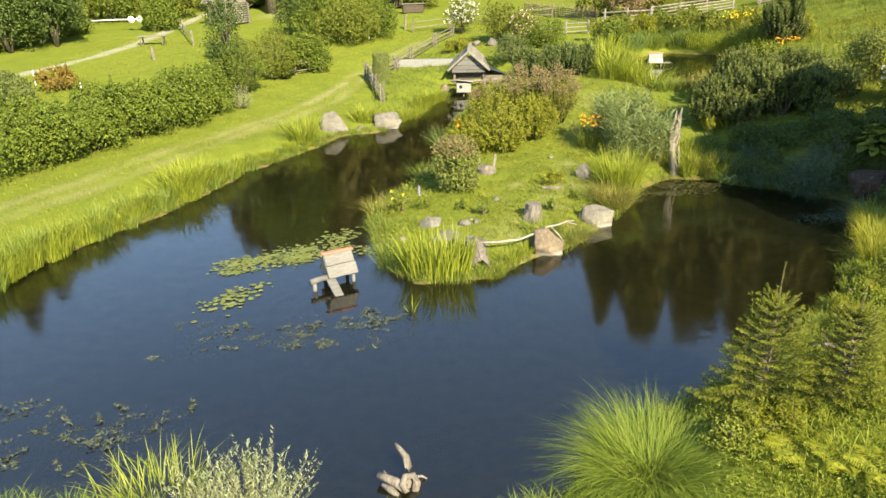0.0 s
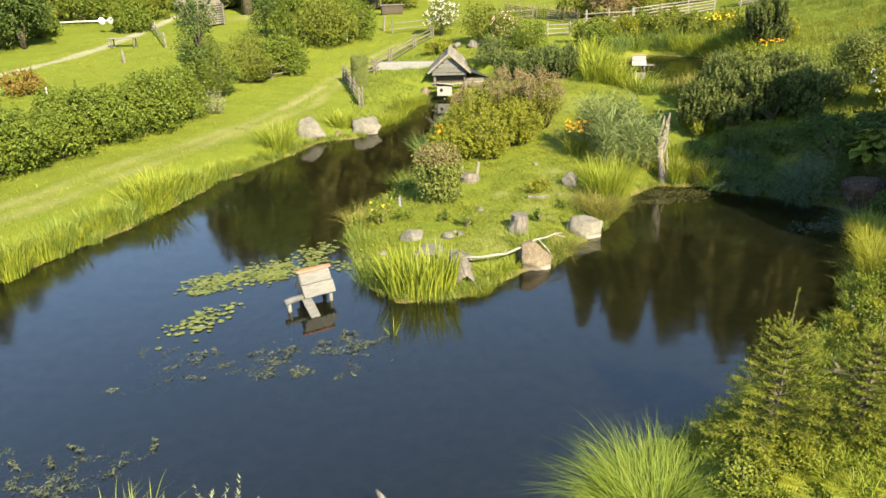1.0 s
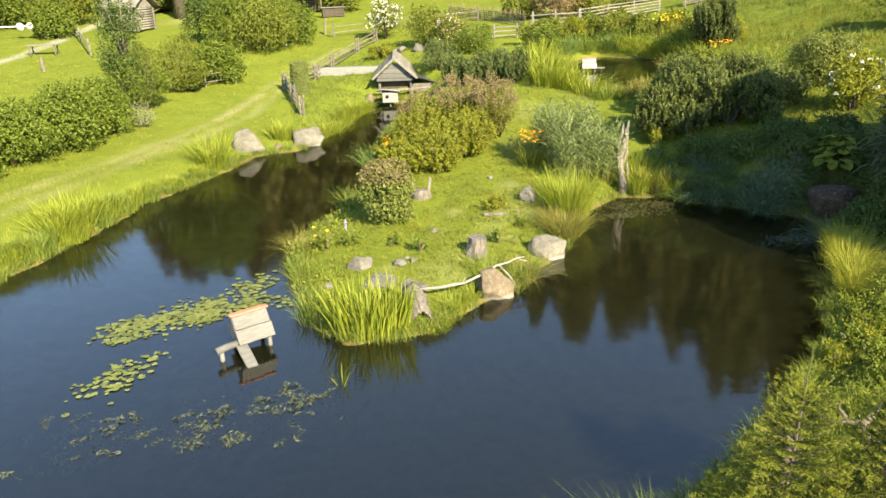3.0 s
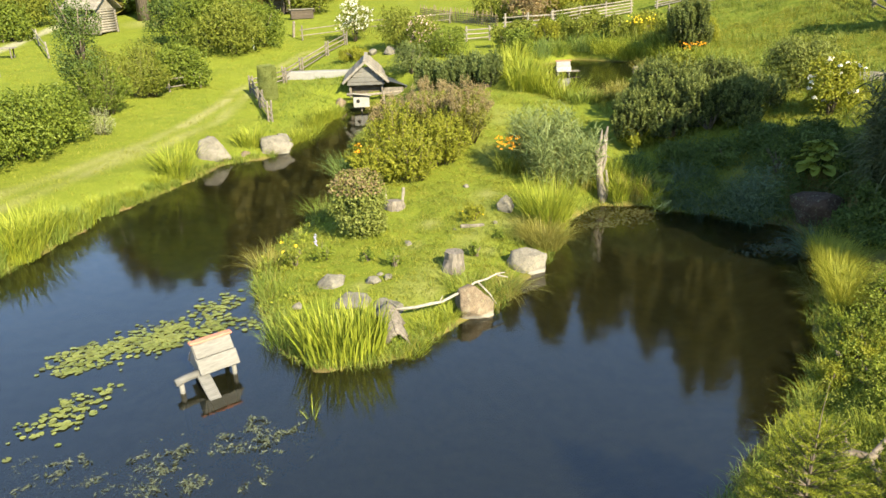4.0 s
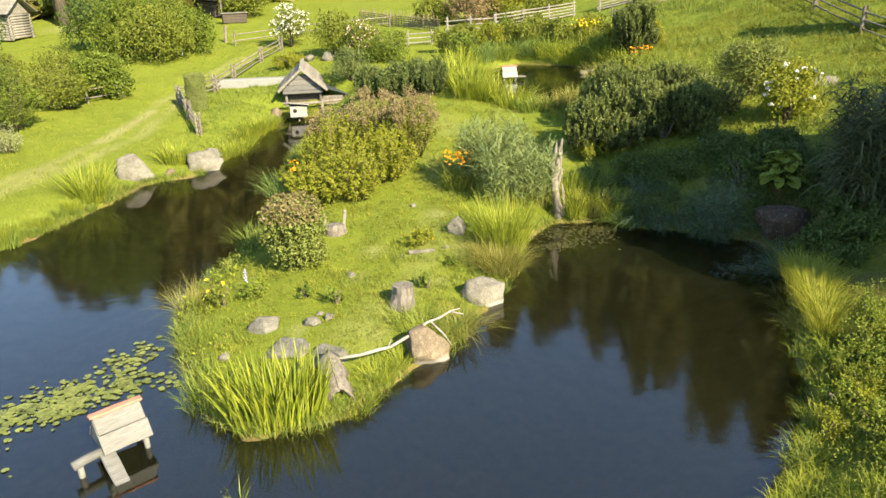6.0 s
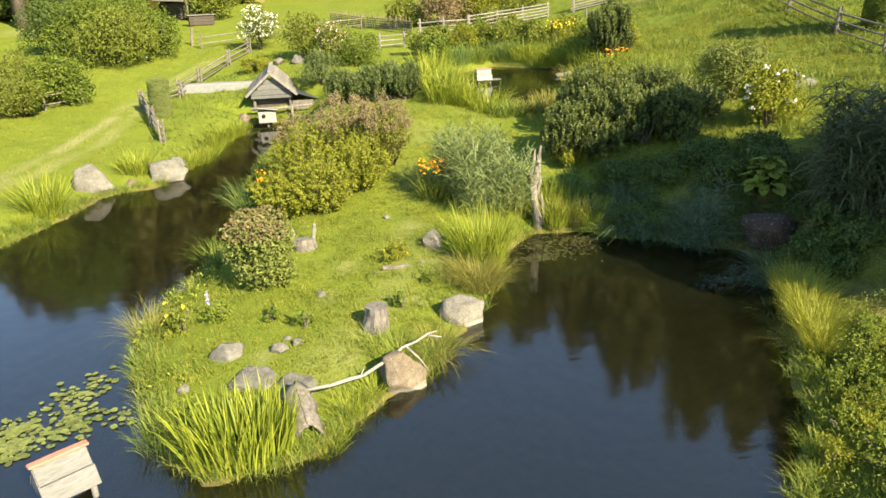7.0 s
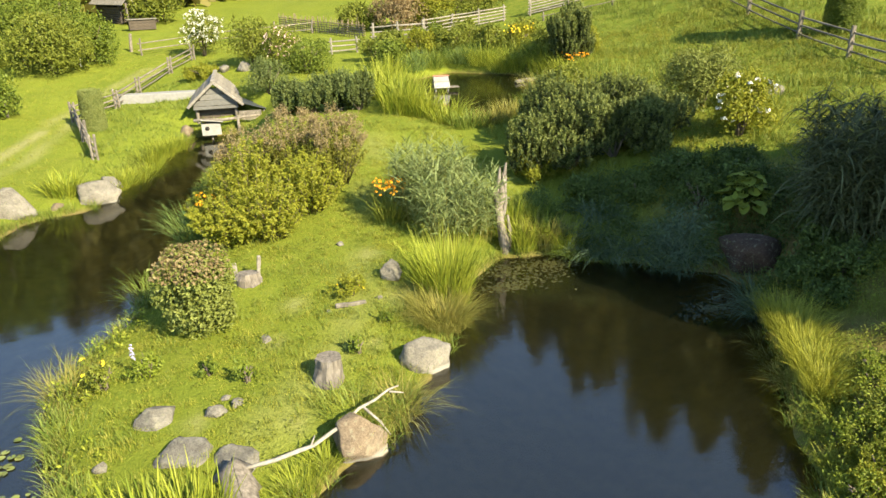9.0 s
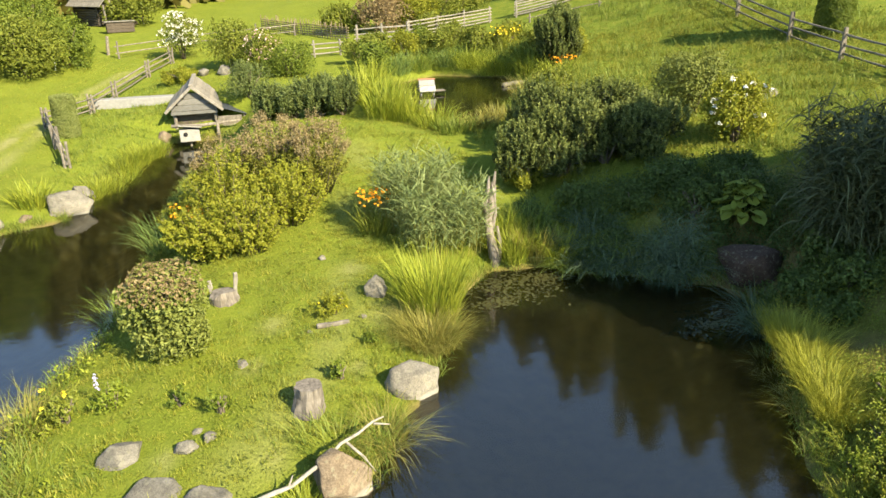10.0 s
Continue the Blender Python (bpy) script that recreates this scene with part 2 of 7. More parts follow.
M = {
    "ground": ground_mat(),
    "water": water_mat("pond_water", (0.66, 0.55, 0.28), 0.2),
    "lawn": leaf_mat("lawn_blades", (0.115, 0.142, 0.013), (0.205, 0.222, 0.022), (0.325, 0.315, 0.048), 1.0),
    "meadow": leaf_mat("meadow_blades", (0.10, 0.13, 0.010), (0.19, 0.21, 0.016), (0.30, 0.28, 0.04), 0.7),
    "iris": leaf_mat("iris_blades", (0.10, 0.145, 0.012), (0.195, 0.24, 0.018), (0.33, 0.345, 0.04), 2.0),
    "sedge": leaf_mat("sedge_blades", (0.06, 0.11, 0.012), (0.12, 0.18, 0.02), (0.24, 0.27, 0.05), 2.0),
    "tussock": leaf_mat("tussock_blades", (0.05, 0.10, 0.015), (0.10, 0.16, 0.03), (0.22, 0.28, 0.08), 2.0),
    "fountain": leaf_mat("fountain_grass_blades", (0.07, 0.115, 0.010), (0.13, 0.19, 0.016), (0.26, 0.31, 0.05), 2.0),
    "orangebush": leaf_mat("orange_leaves", (0.09, 0.115, 0.014), (0.17, 0.15, 0.025), (0.32, 0.18, 0.04), 1.5),
    "rush": leaf_mat("rush_blades", (0.10, 0.11, 0.018), (0.18, 0.18, 0.03), (0.32, 0.28, 0.07), 2.0),
    "reed": leaf_mat("reed_blades", (0.08, 0.115, 0.03), (0.15, 0.195, 0.058), (0.24, 0.28, 0.105), 2.0),
    # Silver grass tones darkened for the shade the clump stands in.
    "weep": leaf_mat("shaded_silvergrass_blades", (0.025, 0.038, 0.014), (0.055, 0.072, 0.026), (0.12, 0.135, 0.06), 2.0),
    "hedge": leaf_mat("hedge_leaves", (0.056, 0.085, 0.010), (0.105, 0.145, 0.014), (0.175, 0.215, 0.026), 1.0),
    # Dark leaf tones, lowered to deepen the shade on the east bank.
    "nettle": leaf_mat("dark_and_shaded_leaves", (0.03, 0.052, 0.010), (0.058, 0.092, 0.016), (0.10, 0.14, 0.026), 1.5, 0.2),
    # Darker, bluer copy of the tussock tones, with the bank's shade in it.
    "shadesedge": leaf_mat("shaded_blue_green_sedge_blades", (0.035, 0.06, 0.03), (0.07, 0.11, 0.05), (0.13, 0.175, 0.09), 2.0, 0.2),
    "bankleaf": leaf_mat("bank_weed_leaves", (0.085, 0.125, 0.011), (0.145, 0.19, 0.016), (0.215, 0.25, 0.028), 1.6),
    "brownspray": leaf_mat("brown_red_seed_sprays", (0.13, 0.105, 0.04), (0.23, 0.175, 0.075), (0.33, 0.26, 0.13), 2.5),
    "bush": leaf_mat("bush_leaves", (0.085, 0.11, 0.012), (0.14, 0.165, 0.018), (0.21, 0.23, 0.032), 1.0),
    "yellowbush": leaf_mat("yellow_green_leaves", (0.15, 0.175, 0.015), (0.22, 0.24, 0.019), (0.30, 0.295, 0.032), 1.5, 0.42),
    "olivebush": leaf_mat("olive_leaves", (0.12, 0.13, 0.016), (0.18, 0.185, 0.024), (0.24, 0.235, 0.04), 1.5, 0.42),
    "greybush": leaf_mat("grey_green_leaves", (0.095, 0.115, 0.018), (0.155, 0.18, 0.034), (0.225, 0.25, 0.06), 3.0),
    "cypress": leaf_mat("cypress_sprays", (0.11, 0.135, 0.03), (0.17, 0.20, 0.05), (0.24, 0.265, 0.08), 3.0),
    # Pine tones darkened, with the shade inside the crown put into the colour.
    "innerpine": leaf_mat("shaded_inner_pine_needles", (0.018, 0.026, 0.008), (0.035, 0.048, 0.013), (0.06, 0.075, 0.02), 2.0),
    "newpine": leaf_mat("new_pine_shoots", (0.10, 0.128, 0.03), (0.15, 0.18, 0.042), (0.22, 0.245, 0.065), 2.0),
    "straw": leaf_mat("yellow_rush_blades", (0.13, 0.15, 0.014), (0.24, 0.26, 0.022), (0.38, 0.37, 0.05), 2.0),
    "redbush": leaf_mat("reddish_leaves", (0.15, 0.10, 0.05), (0.22, 0.155, 0.075), (0.28, 0.22, 0.10), 2.5),
    "willow": leaf_mat("silver_willow_leaves", (0.12, 0.15, 0.05), (0.22, 0.25, 0.10), (0.36, 0.37, 0.20), 2.0),
    "pine": leaf_mat("pine_needles", (0.045, 0.066, 0.015), (0.085, 0.112, 0.026), (0.145, 0.17, 0.045), 2.0),
    "juniper": leaf_mat("juniper_needles", (0.055, 0.08, 0.02), (0.105, 0.14, 0.036), (0.17, 0.20, 0.06), 2.0),
    "spruce": leaf_mat("spruce_needles", (0.08, 0.105, 0.010), (0.17, 0.20, 0.016), (0.32, 0.32, 0.035), 2.5),
    # Darker spruce tones: the shade inside the tree is put into the colour.
    "shaded_spruce": leaf_mat("shaded_inner_spruce_needles", (0.04, 0.055, 0.008), (0.07, 0.09, 0.012), (0.12, 0.14, 0.02), 2.5),
    "forest": leaf_mat("forest_needles", (0.075, 0.074, 0.015), (0.13, 0.122, 0.026), (0.20, 0.175, 0.045), 0.2),
    "fern": leaf_mat("fern_fronds", (0.12, 0.16, 0.012), (0.24, 0.27, 0.02), (0.38, 0.36, 0.04), 3.0),
    "hosta": leaf_mat("hosta_leaves", (0.13, 0.17, 0.022), (0.20, 0.25, 0.035), (0.29, 0.32, 0.06), 2.0),
    "lily": leaf_mat("lily_pads", (0.07, 0.075, 0.018), (0.12, 0.145, 0.03), (0.20, 0.215, 0.055), 1.5, 0.1, 0.35),
    "weed": leaf_mat("water_weed", (0.03, 0.04, 0.022), (0.055, 0.066, 0.036), (0.10, 0.11, 0.065), 1.5, 0.1),
    "algae": leaf_mat("floating_algae", (0.03, 0.03, 0.010), (0.045, 0.045, 0.014), (0.07, 0.068, 0.02), 1.5, 0.1),
    "orange": leaf_mat("orange_petals", (0.66, 0.19, 0.01), (0.80, 0.31, 0.012), (0.88, 0.45, 0.02), 2.0, 0.2),
    "yellow": leaf_mat("yellow_petals", (0.65, 0.42, 0.01), (0.80, 0.58, 0.02), (0.88, 0.70, 0.05), 2.0, 0.2),
    "white": leaf_mat("white_petals", (0.62, 0.60, 0.50), (0.75, 0.73, 0.64), (0.85, 0.83, 0.76), 2.0, 0.2),
    "pink": leaf_mat("pink_petals", (0.55, 0.33, 0.30), (0.68, 0.46, 0.42), (0.78, 0.62, 0.56), 2.0, 0.2),
    "violet": leaf_mat("violet_petals", (0.22, 0.20, 0.42), (0.36, 0.33, 0.58), (0.55, 0.52, 0.72), 2.0, 0.2),
    "rock": rock_mat("grey_granite", (0.065, 0.059, 0.046), (0.135, 0.124, 0.10), (0.22, 0.205, 0.17)),
    "shorerock": rock_mat("pale_shore_granite", (0.085, 0.075, 0.058), (0.16, 0.145, 0.115), (0.245, 0.225, 0.18), 2.0, True),
    "tanrock": rock_mat("tan_granite", (0.075, 0.056, 0.036), (0.15, 0.112, 0.072), (0.225, 0.178, 0.12), 2.0, True),
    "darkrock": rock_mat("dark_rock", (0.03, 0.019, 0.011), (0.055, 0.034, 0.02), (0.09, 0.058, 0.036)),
    "greywood": wood_mat("weathered_grey_wood", (0.08, 0.07, 0.055), (0.17, 0.15, 0.12), (0.28, 0.25, 0.20), (1, 1, 1), 8.0),
    "stumpwood": wood_mat("split_grey_stump_wood", (0.07, 0.06, 0.048), (0.16, 0.14, 0.115), (0.27, 0.24, 0.20), (5, 5, 0.6), 3.0),
    "greyplank": wood_mat("weathered_grey_planks", (0.12, 0.11, 0.088), (0.22, 0.20, 0.165), (0.33, 0.305, 0.26), (1, 1, 1), 5.0),
    "paleplank": wood_mat("pale_weathered_boards", (0.095, 0.092, 0.082), (0.15, 0.146, 0.132), (0.195, 0.19, 0.175), (1.5, 12, 12)),
    "silverplank": wood_mat("silvery_weathered_boards", (0.18, 0.175, 0.16), (0.28, 0.275, 0.25), (0.38, 0.375, 0.345), (1.5, 12, 12)),
    "darkwood": wood_mat("dark_old_wood", (0.035, 0.028, 0.02), (0.075, 0.06, 0.045), (0.14, 0.115, 0.085)),
    "bark": wood_mat("bark", (0.06, 0.048, 0.035), (0.13, 0.105, 0.08), (0.24, 0.20, 0.16), (1, 1, 0.25), 9.0),
    "whitebranch": wood_mat("barkless_white_branch", (0.17, 0.15, 0.12), (0.29, 0.265, 0.215), (0.40, 0.37, 0.31), (1, 1, 1), 8.0),
    "redridge": plain_mat("faded_red_ridge", (0.50, 0.19, 0.12)),
    "concrete": plain_mat("pale_concrete", (0.26, 0.255, 0.235)),
    "whitepaint": plain_mat("white_paint", (0.80, 0.80, 0.78)),
    "tarp": plain_mat("dark_tarpaulin", (0.05, 0.055, 0.06), 0.5),
    "black": plain_mat("dark_gap", (0.015, 0.014, 0.013)),
    "greybrown": plain_mat("grey_brown_boards", (0.25, 0.19, 0.12)),
}


# ---- the lie of the land ----
POND = [(-13.6, 10), (-13, 14), (-12.5, 17.5), (-12.2, 19), (-11.6, 20.9), (-10.3, 23.2), (-9.2, 26.1), (-8.6, 29), (-7.4, 30.7),
        (-6.2, 33), (-5.5, 35.2), (-3.1, 36.2), (-2.6, 41), (-0.9, 43.8), (0.4, 47.4), (3.2, 47.4), (2.2, 43), (1.2, 40), (0.5, 37),
        (0, 34), (-0.3, 31), (-0.5, 29), (-0.9, 27), (-1.8, 24.9), (-2.5, 23.5), (-2.6, 21.8), (-2, 19.2), (-1.4, 17.6), (-0.8, 17.1),
        (0.3, 17.0), (1.3, 17.4), (1.95, 18.1), (2.55, 18.7), (3.4, 18.95), (4.7, 20.7), (5.6, 21.8), (6.6, 23.5), (7.3, 25), (8.8, 26.3), (10.2, 26),
        (11.2, 25.1), (12.3, 24.5), (13.1, 23.7), (14.1, 23.0), (14.1, 22.0), (13.5, 21.1), (12.95, 20.2), (12.3, 19.2), (11.3, 17.8), (10.3, 16.6), (9.8, 15.6),
        (9, 14.7), (8, 13.9), (6.9, 13), (5.8, 12), (4.5, 11.2), (3, 10.3), (2, 9.2), (1.2, 8.4), (-1, 8), (-4, 8.2), (-6, 8.9),
        (-9, 8.6), (-12, 8.5)]
UPPER = [(10.9, 37), (12.6, 36.6), (15.2, 38.6), (18.5, 41), (20.5, 45), (19.5, 49.5), (16.5, 52), (13.6, 50), (12.2, 45), (11, 41)]
UPPER_LEVEL = 1.75


def shore(poly, x, y):
    """The distance to a shoreline: over land positive, over water negative."""
    best, inside = np.full(x.shape, 1e9), np.zeros(x.shape, bool)
    for (ax, ay), (bx, by) in zip(poly, poly[1:] + poly[:1]):
        dx, dy = bx - ax, by - ay
        k = np.clip(((x - ax) * dx + (y - ay) * dy) / (dx * dx + dy * dy), 0, 1)
        best = np.minimum(best, np.hypot(x - ax - k * dx, y - ay - k * dy))
        if ay != by:
            inside ^= ((ay > y) != (by > y)) & (x < ax + (y - ay) * dx / dy)
    return np.where(inside, -best, best)


def rise(x, y):
    """The land without its ponds, from profiles that run away from the camera."""
    left = np.interp(y, [0, 35, 43, 52, 64, 75, 100, 150, 300], [0.35, 0.4, 0.55, 1.1, 2.5, 3.3, 4.4, 7, 20])
    west = np.interp(y, [0, 20, 40, 60, 75, 100, 150, 300], [0.6, 0.7, 1.1, 2.2, 3.0, 4.4, 7, 20])
    mid = np.interp(y, [0, 18, 24, 30, 37, 45, 60, 75, 100, 150, 300], [0.4, 0.4, 0.5, 0.9, 1.9, 2.1, 2.8, 3.3, 4.4, 7, 20])
    east = np.interp(y, [0, 12, 20, 31, 42, 60, 80, 150, 300], [1.3, 1.7, 2.2, 2.8, 2.7, 3.4, 4.2, 9, 22])
    far = np.interp(y, [0, 12, 30, 45, 60, 80, 150, 300], [3.5, 4.2, 5.2, 6.4, 6.6, 7, 11, 25])
    out = np.zeros(x.shape)
    stops = [(-20, west), (-3, left), (8, mid), (22, east), (40, far)]
    for k, ((xa, za), (xb, zb)) in enumerate(zip(stops, stops[1:])):
        f = np.clip((x - xa) / (xb - xa), 0, 1)
        f = f * f * (3 - 2 * f)
        sel = (x >= xa) & (x < xb) if k else x < xb
        out = np.where(sel, za * (1 - f) + zb * f, out)
    return np.where(x >= 40, far + 0.05 * (x - 40), out)


def height(x, y):
    """The ground's height at a place, the beds of both ponds included."""
    x, y = np.asarray(x, float), np.asarray(y, float)
    d, u = shore(POND, x, y), shore(UPPER, x, y)
    d = d + 0.09 * np.sin(2.9 * x + 1.7 * np.sin(2.1 * y)) + 0.07 * np.sin(3.7 * y - 2.2 * x)
    z = rise(x, y) + 0.9 * np.exp(-((x - 8.5) / 3) ** 2 - ((y - 9) / 4) ** 2)
    z = z + 0.06 * np.sin(x * 0.9 + 1.3 * np.sin(y * 0.5)) * np.sin(y * 0.7 + 0.4) + 0.03 * np.sin(2.3 * x + y) * np.sin(1.9 * y - x)
    k = np.clip(d / 2.2, 0, 1)
    z = z * k ** 0.7
    z = np.where(d < 0, -1.3 * (1 - np.exp(np.minimum(d, 0) / 1.6)), z)
    k = np.clip(u / 1.6, 0, 1)
    z = np.where(d > 0, np.where(u < 0, UPPER_LEVEL - 0.7 * (1 - np.exp(np.minimum(u, 0))), UPPER_LEVEL + (z - UPPER_LEVEL) * k), z)
    return z

# ---- mesh kit ----
def mesh_of(name, verts, faces, mat=None, smooth=False):
    """A mesh from arrays of places and of equally long faces."""
    verts, faces = np.asarray(verts, np.float32), np.asarray(faces, np.int32)
    me = bpy.data.meshes.new(name)
    me.vertices.add(len(verts))
    me.vertices.foreach_set("co", verts.ravel())
    k = faces.shape[1]
    me.loops.add(faces.size)
    me.loops.foreach_set("vertex_index", faces.ravel())
    me.polygons.add(len(faces))
    me.polygons.foreach_set("loop_start", np.arange(len(faces), dtype=np.int32) * k)
    me.polygons.foreach_set("use_smooth", np.full(len(faces), smooth))
    me.update(calc_edges=True)
    if mat:
        me.materials.append(M[mat])
    return me


def thing(name, x, y, label, category, group="", z=None, turn=0, kind=""):
    ob = new(name)
    ob.empty_display_size = 0.2
    ob.matrix_world = pose(x, y, float(height(x, y)) if z is None else z, 0, 0, turn)
    return tagged(ob, label, category, group, kind)


def part(name, me, parent, label="", at=(0, 0, 0), turn=(0, 0, 0)):
    ob = new(name, me)
    ob.parent = parent
    ob.matrix_local = pose(*at, *turn)
    if label:
        tagged(ob, label)
    return ob


def rng_of(seed):
    return np.random.default_rng(seed)


def unit(v):
    return v / np.maximum(np.linalg.norm(v, axis=-1, keepdims=True), 1e-9)


def blades(n, spread, tall, wide, lean, droop, seed, segs=3, ellipse=1.0, base=None):
    """Long narrow leaves that rise from a patch of ground, lean outwards and bend over."""
    r = rng_of(seed)
    a, q = r.uniform(0, 2 * np.pi, n), np.sqrt(r.uniform(0, 1, n))
    root = np.stack([np.cos(a) * q * spread, np.sin(a) * q * spread * ellipse, np.full(n, -0.05)], 1) if base is None else base
    out = a + r.normal(0, 0.7, n)
    way = np.stack([np.cos(out), np.sin(out), np.zeros(n)], 1)
    side = np.stack([-np.sin(out + r.normal(0, 0.9, n)), np.cos(out), np.zeros(n)], 1)
    side = unit(side)
    h = tall * r.uniform(0.55, 1.1, n)
    le, dr = lean * q * r.uniform(0.3, 1.4, n) + r.uniform(0, 0.12, n), droop * r.uniform(0.2, 1.4, n)
    w = wide * r.uniform(0.6, 1.3, n)
    V = []
    for k in range(segs + 1):
        s = k / segs
        up = h * (s - dr * s ** 3 * 0.55)
        c = root + way * (h * (le * s + dr * s ** 2.2 * 0.8))[:, None] + np.stack([0 * up, 0 * up, up], 1)
        ww = (w * (1 - s) ** 0.6 * (0.6 + 0.8 * s) if k < segs else w * 0.05)[:, None] * 0.5
        V += [c - side * ww, c + side * ww]
    V = np.stack(V, 1).reshape(-1, 3)
    m = 2 * (segs + 1)
    quad = np.array([[2 * k, 2 * k + 1, 2 * k + 3, 2 * k + 2] for k in range(segs)])
    F = (np.arange(n)[:, None, None] * m + quad[None]).reshape(-1, 4)
    return V, F


def long_leaves(P, D, L, W, droop, seed, segs=3):
    """One strap leaf at every place P, setting out along D and bending down."""
    r = rng_of(seed)
    n = len(P)
    D = unit(D)
    side = unit(np.cross(D, np.tile([0, 0, 1.0], (n, 1))) + r.normal(0, 0.35, (n, 3)))
    L, W = (L * r.uniform(0.6, 1.2, n))[:, None], (W * r.uniform(0.6, 1.2, n))[:, None]
    dr = (droop * r.uniform(0.3, 1.3, n))[:, None]
    V = []
    for k in range(segs + 1):
        s = k / segs
        c = P + D * L * s - np.array([0, 0, 1.0]) * L * dr * s ** 2
        w = side * W * 0.5 * (1 - s ** 2 if k < segs else 0.04)
        V += [c - w, c + w]
    V = np.stack(V, 1).reshape(-1, 3)
    quad = np.array([[2 * k, 2 * k + 1, 2 * k + 3, 2 * k + 2] for k in range(segs)])
    return V, (np.arange(n)[:, None, None] * (2 * segs + 2) + quad[None]).reshape(-1, 4)


def stems_of(n, spread, tall, lean, per, seed, ellipse=1.0, low=0.2):
    """Stems that rise from a patch: places along them, ways at which leaves set out, and the stems' own strips."""
    r = rng_of(seed)
    a, q = r.uniform(0, 6.283, n), np.sqrt(r.uniform(0, 1, n))
    root = np.stack([np.cos(a) * q * spread, np.sin(a) * q * spread * ellipse, np.full(n, -0.05)], 1)
    b = a + r.normal(0, 0.6, n)
    top = np.stack([np.cos(b), np.sin(b), 0 * b], 1) * (lean * (0.3 + q) * r.uniform(0.3, 1.3, n))[:, None] * tall
    top[:, 2] = tall * r.uniform(0.65, 1.1, n)
    k = np.repeat(np.arange(n), per)
    s = (low + (1 - low) * np.tile((np.arange(per) + 0.5) / per, n) + r.normal(0, 0.02, n * per))[:, None]
    P = root[k] + top[k] * s
    w = r.uniform(0, 6.283, n * per)
    out = np.stack([np.cos(w), np.sin(w), 0 * w], 1)
    V, F = long_leaves(root, top, np.linalg.norm(top, axis=1) * 1.1, 0.012 + 0 * q, 0.0, seed, 2)
    return P, unit(top)[k], out, s, (V, F)


def leaves(P, N, size, aspect, seed, jitter=0.7, vary=0.4, fold=0.25):
    """One small folded leaf at every place P, facing about N."""
    r = rng_of(seed)
    n = len(P)
    nn = unit(N + r.normal(0, jitter, (n, 3)))
    t = unit(np.cross(nn, r.normal(0, 1, (n, 3))))
    b = np.cross(nn, t)
    s = size * r.uniform(1 - vary, 1 + vary, n)[:, None]
    w = s * aspect
    V = np.stack([P - t * s * 0.5, P + b * w * 0.5 + nn * w * fold, P + t * s * 0.5, P - b * w * 0.5 + nn * w * fold], 1).reshape(-1, 3)
    F = np.arange(n)[:, None] * 4 + np.array([[0, 1, 2, 3]])
    return V, F


def lobes(n, rx, ry, h, count, seed, flat=0.0, depth=0.35):
    """Places and outward ways on the crowded outside of a shrub that is made of many rounded lobes."""
    r = rng_of(seed)
    a, q = r.uniform(0, 2 * np.pi, count), np.sqrt(r.uniform(0, 1, count))
    lift = r.uniform(0.25 - 0.13 * flat, 0.95 - flat * 0.1, count)
    room = np.sqrt(np.clip(1 - (lift * 2 - 0.9).clip(-0.9, 1) ** 2 * 0.75 * (1 - 0.8 * flat), 0.1, 1))
    C = np.stack([np.cos(a) * q * rx * room * 0.8, np.sin(a) * q * ry * room * 0.8, lift * h * 0.82], 1)
    R = min(rx, ry, h * 0.6) * r.uniform(0.32, 0.55, count)
    k = r.choice(count, n, p=R ** 2 / (R ** 2).sum())
    d = unit(r.normal(0, 1, (n, 3)) + [0, 0, 0.25])
    P = C[k] + d * (R[k] * (1 - depth * r.uniform(0, 1, n) ** 2))[:, None]
    N = unit(d + unit(P - [0, 0, h * 0.3]) * 0.6)
    keep = P[:, 2] > 0.02
    return P[keep], N[keep]


def tube(points, radii, sides=7, seed=0, rough=0.0):
    """A round limb along points, tapering by its radii, closed at both ends."""
    pts = np.asarray(points, float)
    r = rng_of(seed)
    V = []
    for k, p in enumerate(pts):
        d = unit(pts[min(k + 1, len(pts) - 1)] - pts[max(k - 1, 0)])
        u = unit(np.cross(d, [0.31, 0.87, 0.39] if abs(d[2]) > 0.8 else [0, 0, 1.0]))
        w = np.cross(d, u)
        for j in range(sides):
            a = 2 * np.pi * j / sides
            V.append(p + (u * np.cos(a) + w * np.sin(a)) * radii[k] * (1 + r.uniform(-rough, rough)))
    n = len(pts)
    F = [[k * sides + j, k * sides + (j + 1) % sides, (k + 1) * sides + (j + 1) % sides, (k + 1) * sides + j] for k in range(n - 1) for j in range(sides)]
    V += [pts[0], pts[-1]]
    e = len(V)
    for j in range(sides):
        F.append([e - 2, (j + 1) % sides, j, j])
        F.append([e - 1, (n - 1) * sides + j, (n - 1) * sides + (j + 1) % sides, e - 1])
    return np.array(V), np.array(F)


def solid(name, pieces, mat, smooth=True):
    """Limbs and lumps with faces of three or four corners, as one mesh."""
    me = bpy.data.meshes.new(name)
    vs, fs, n = [], [], 0
    for v, f in pieces:
        vs += [tuple(p) for p in v]
        fs += [tuple(dict.fromkeys(int(i) + n for i in q)) for q in f]
        n += len(v)
    me.from_pydata(vs, [], fs)
    me.update()
    me.polygons.foreach_set("use_smooth", np.full(len(fs), smooth))
    me.materials.append(M[mat])
    return me


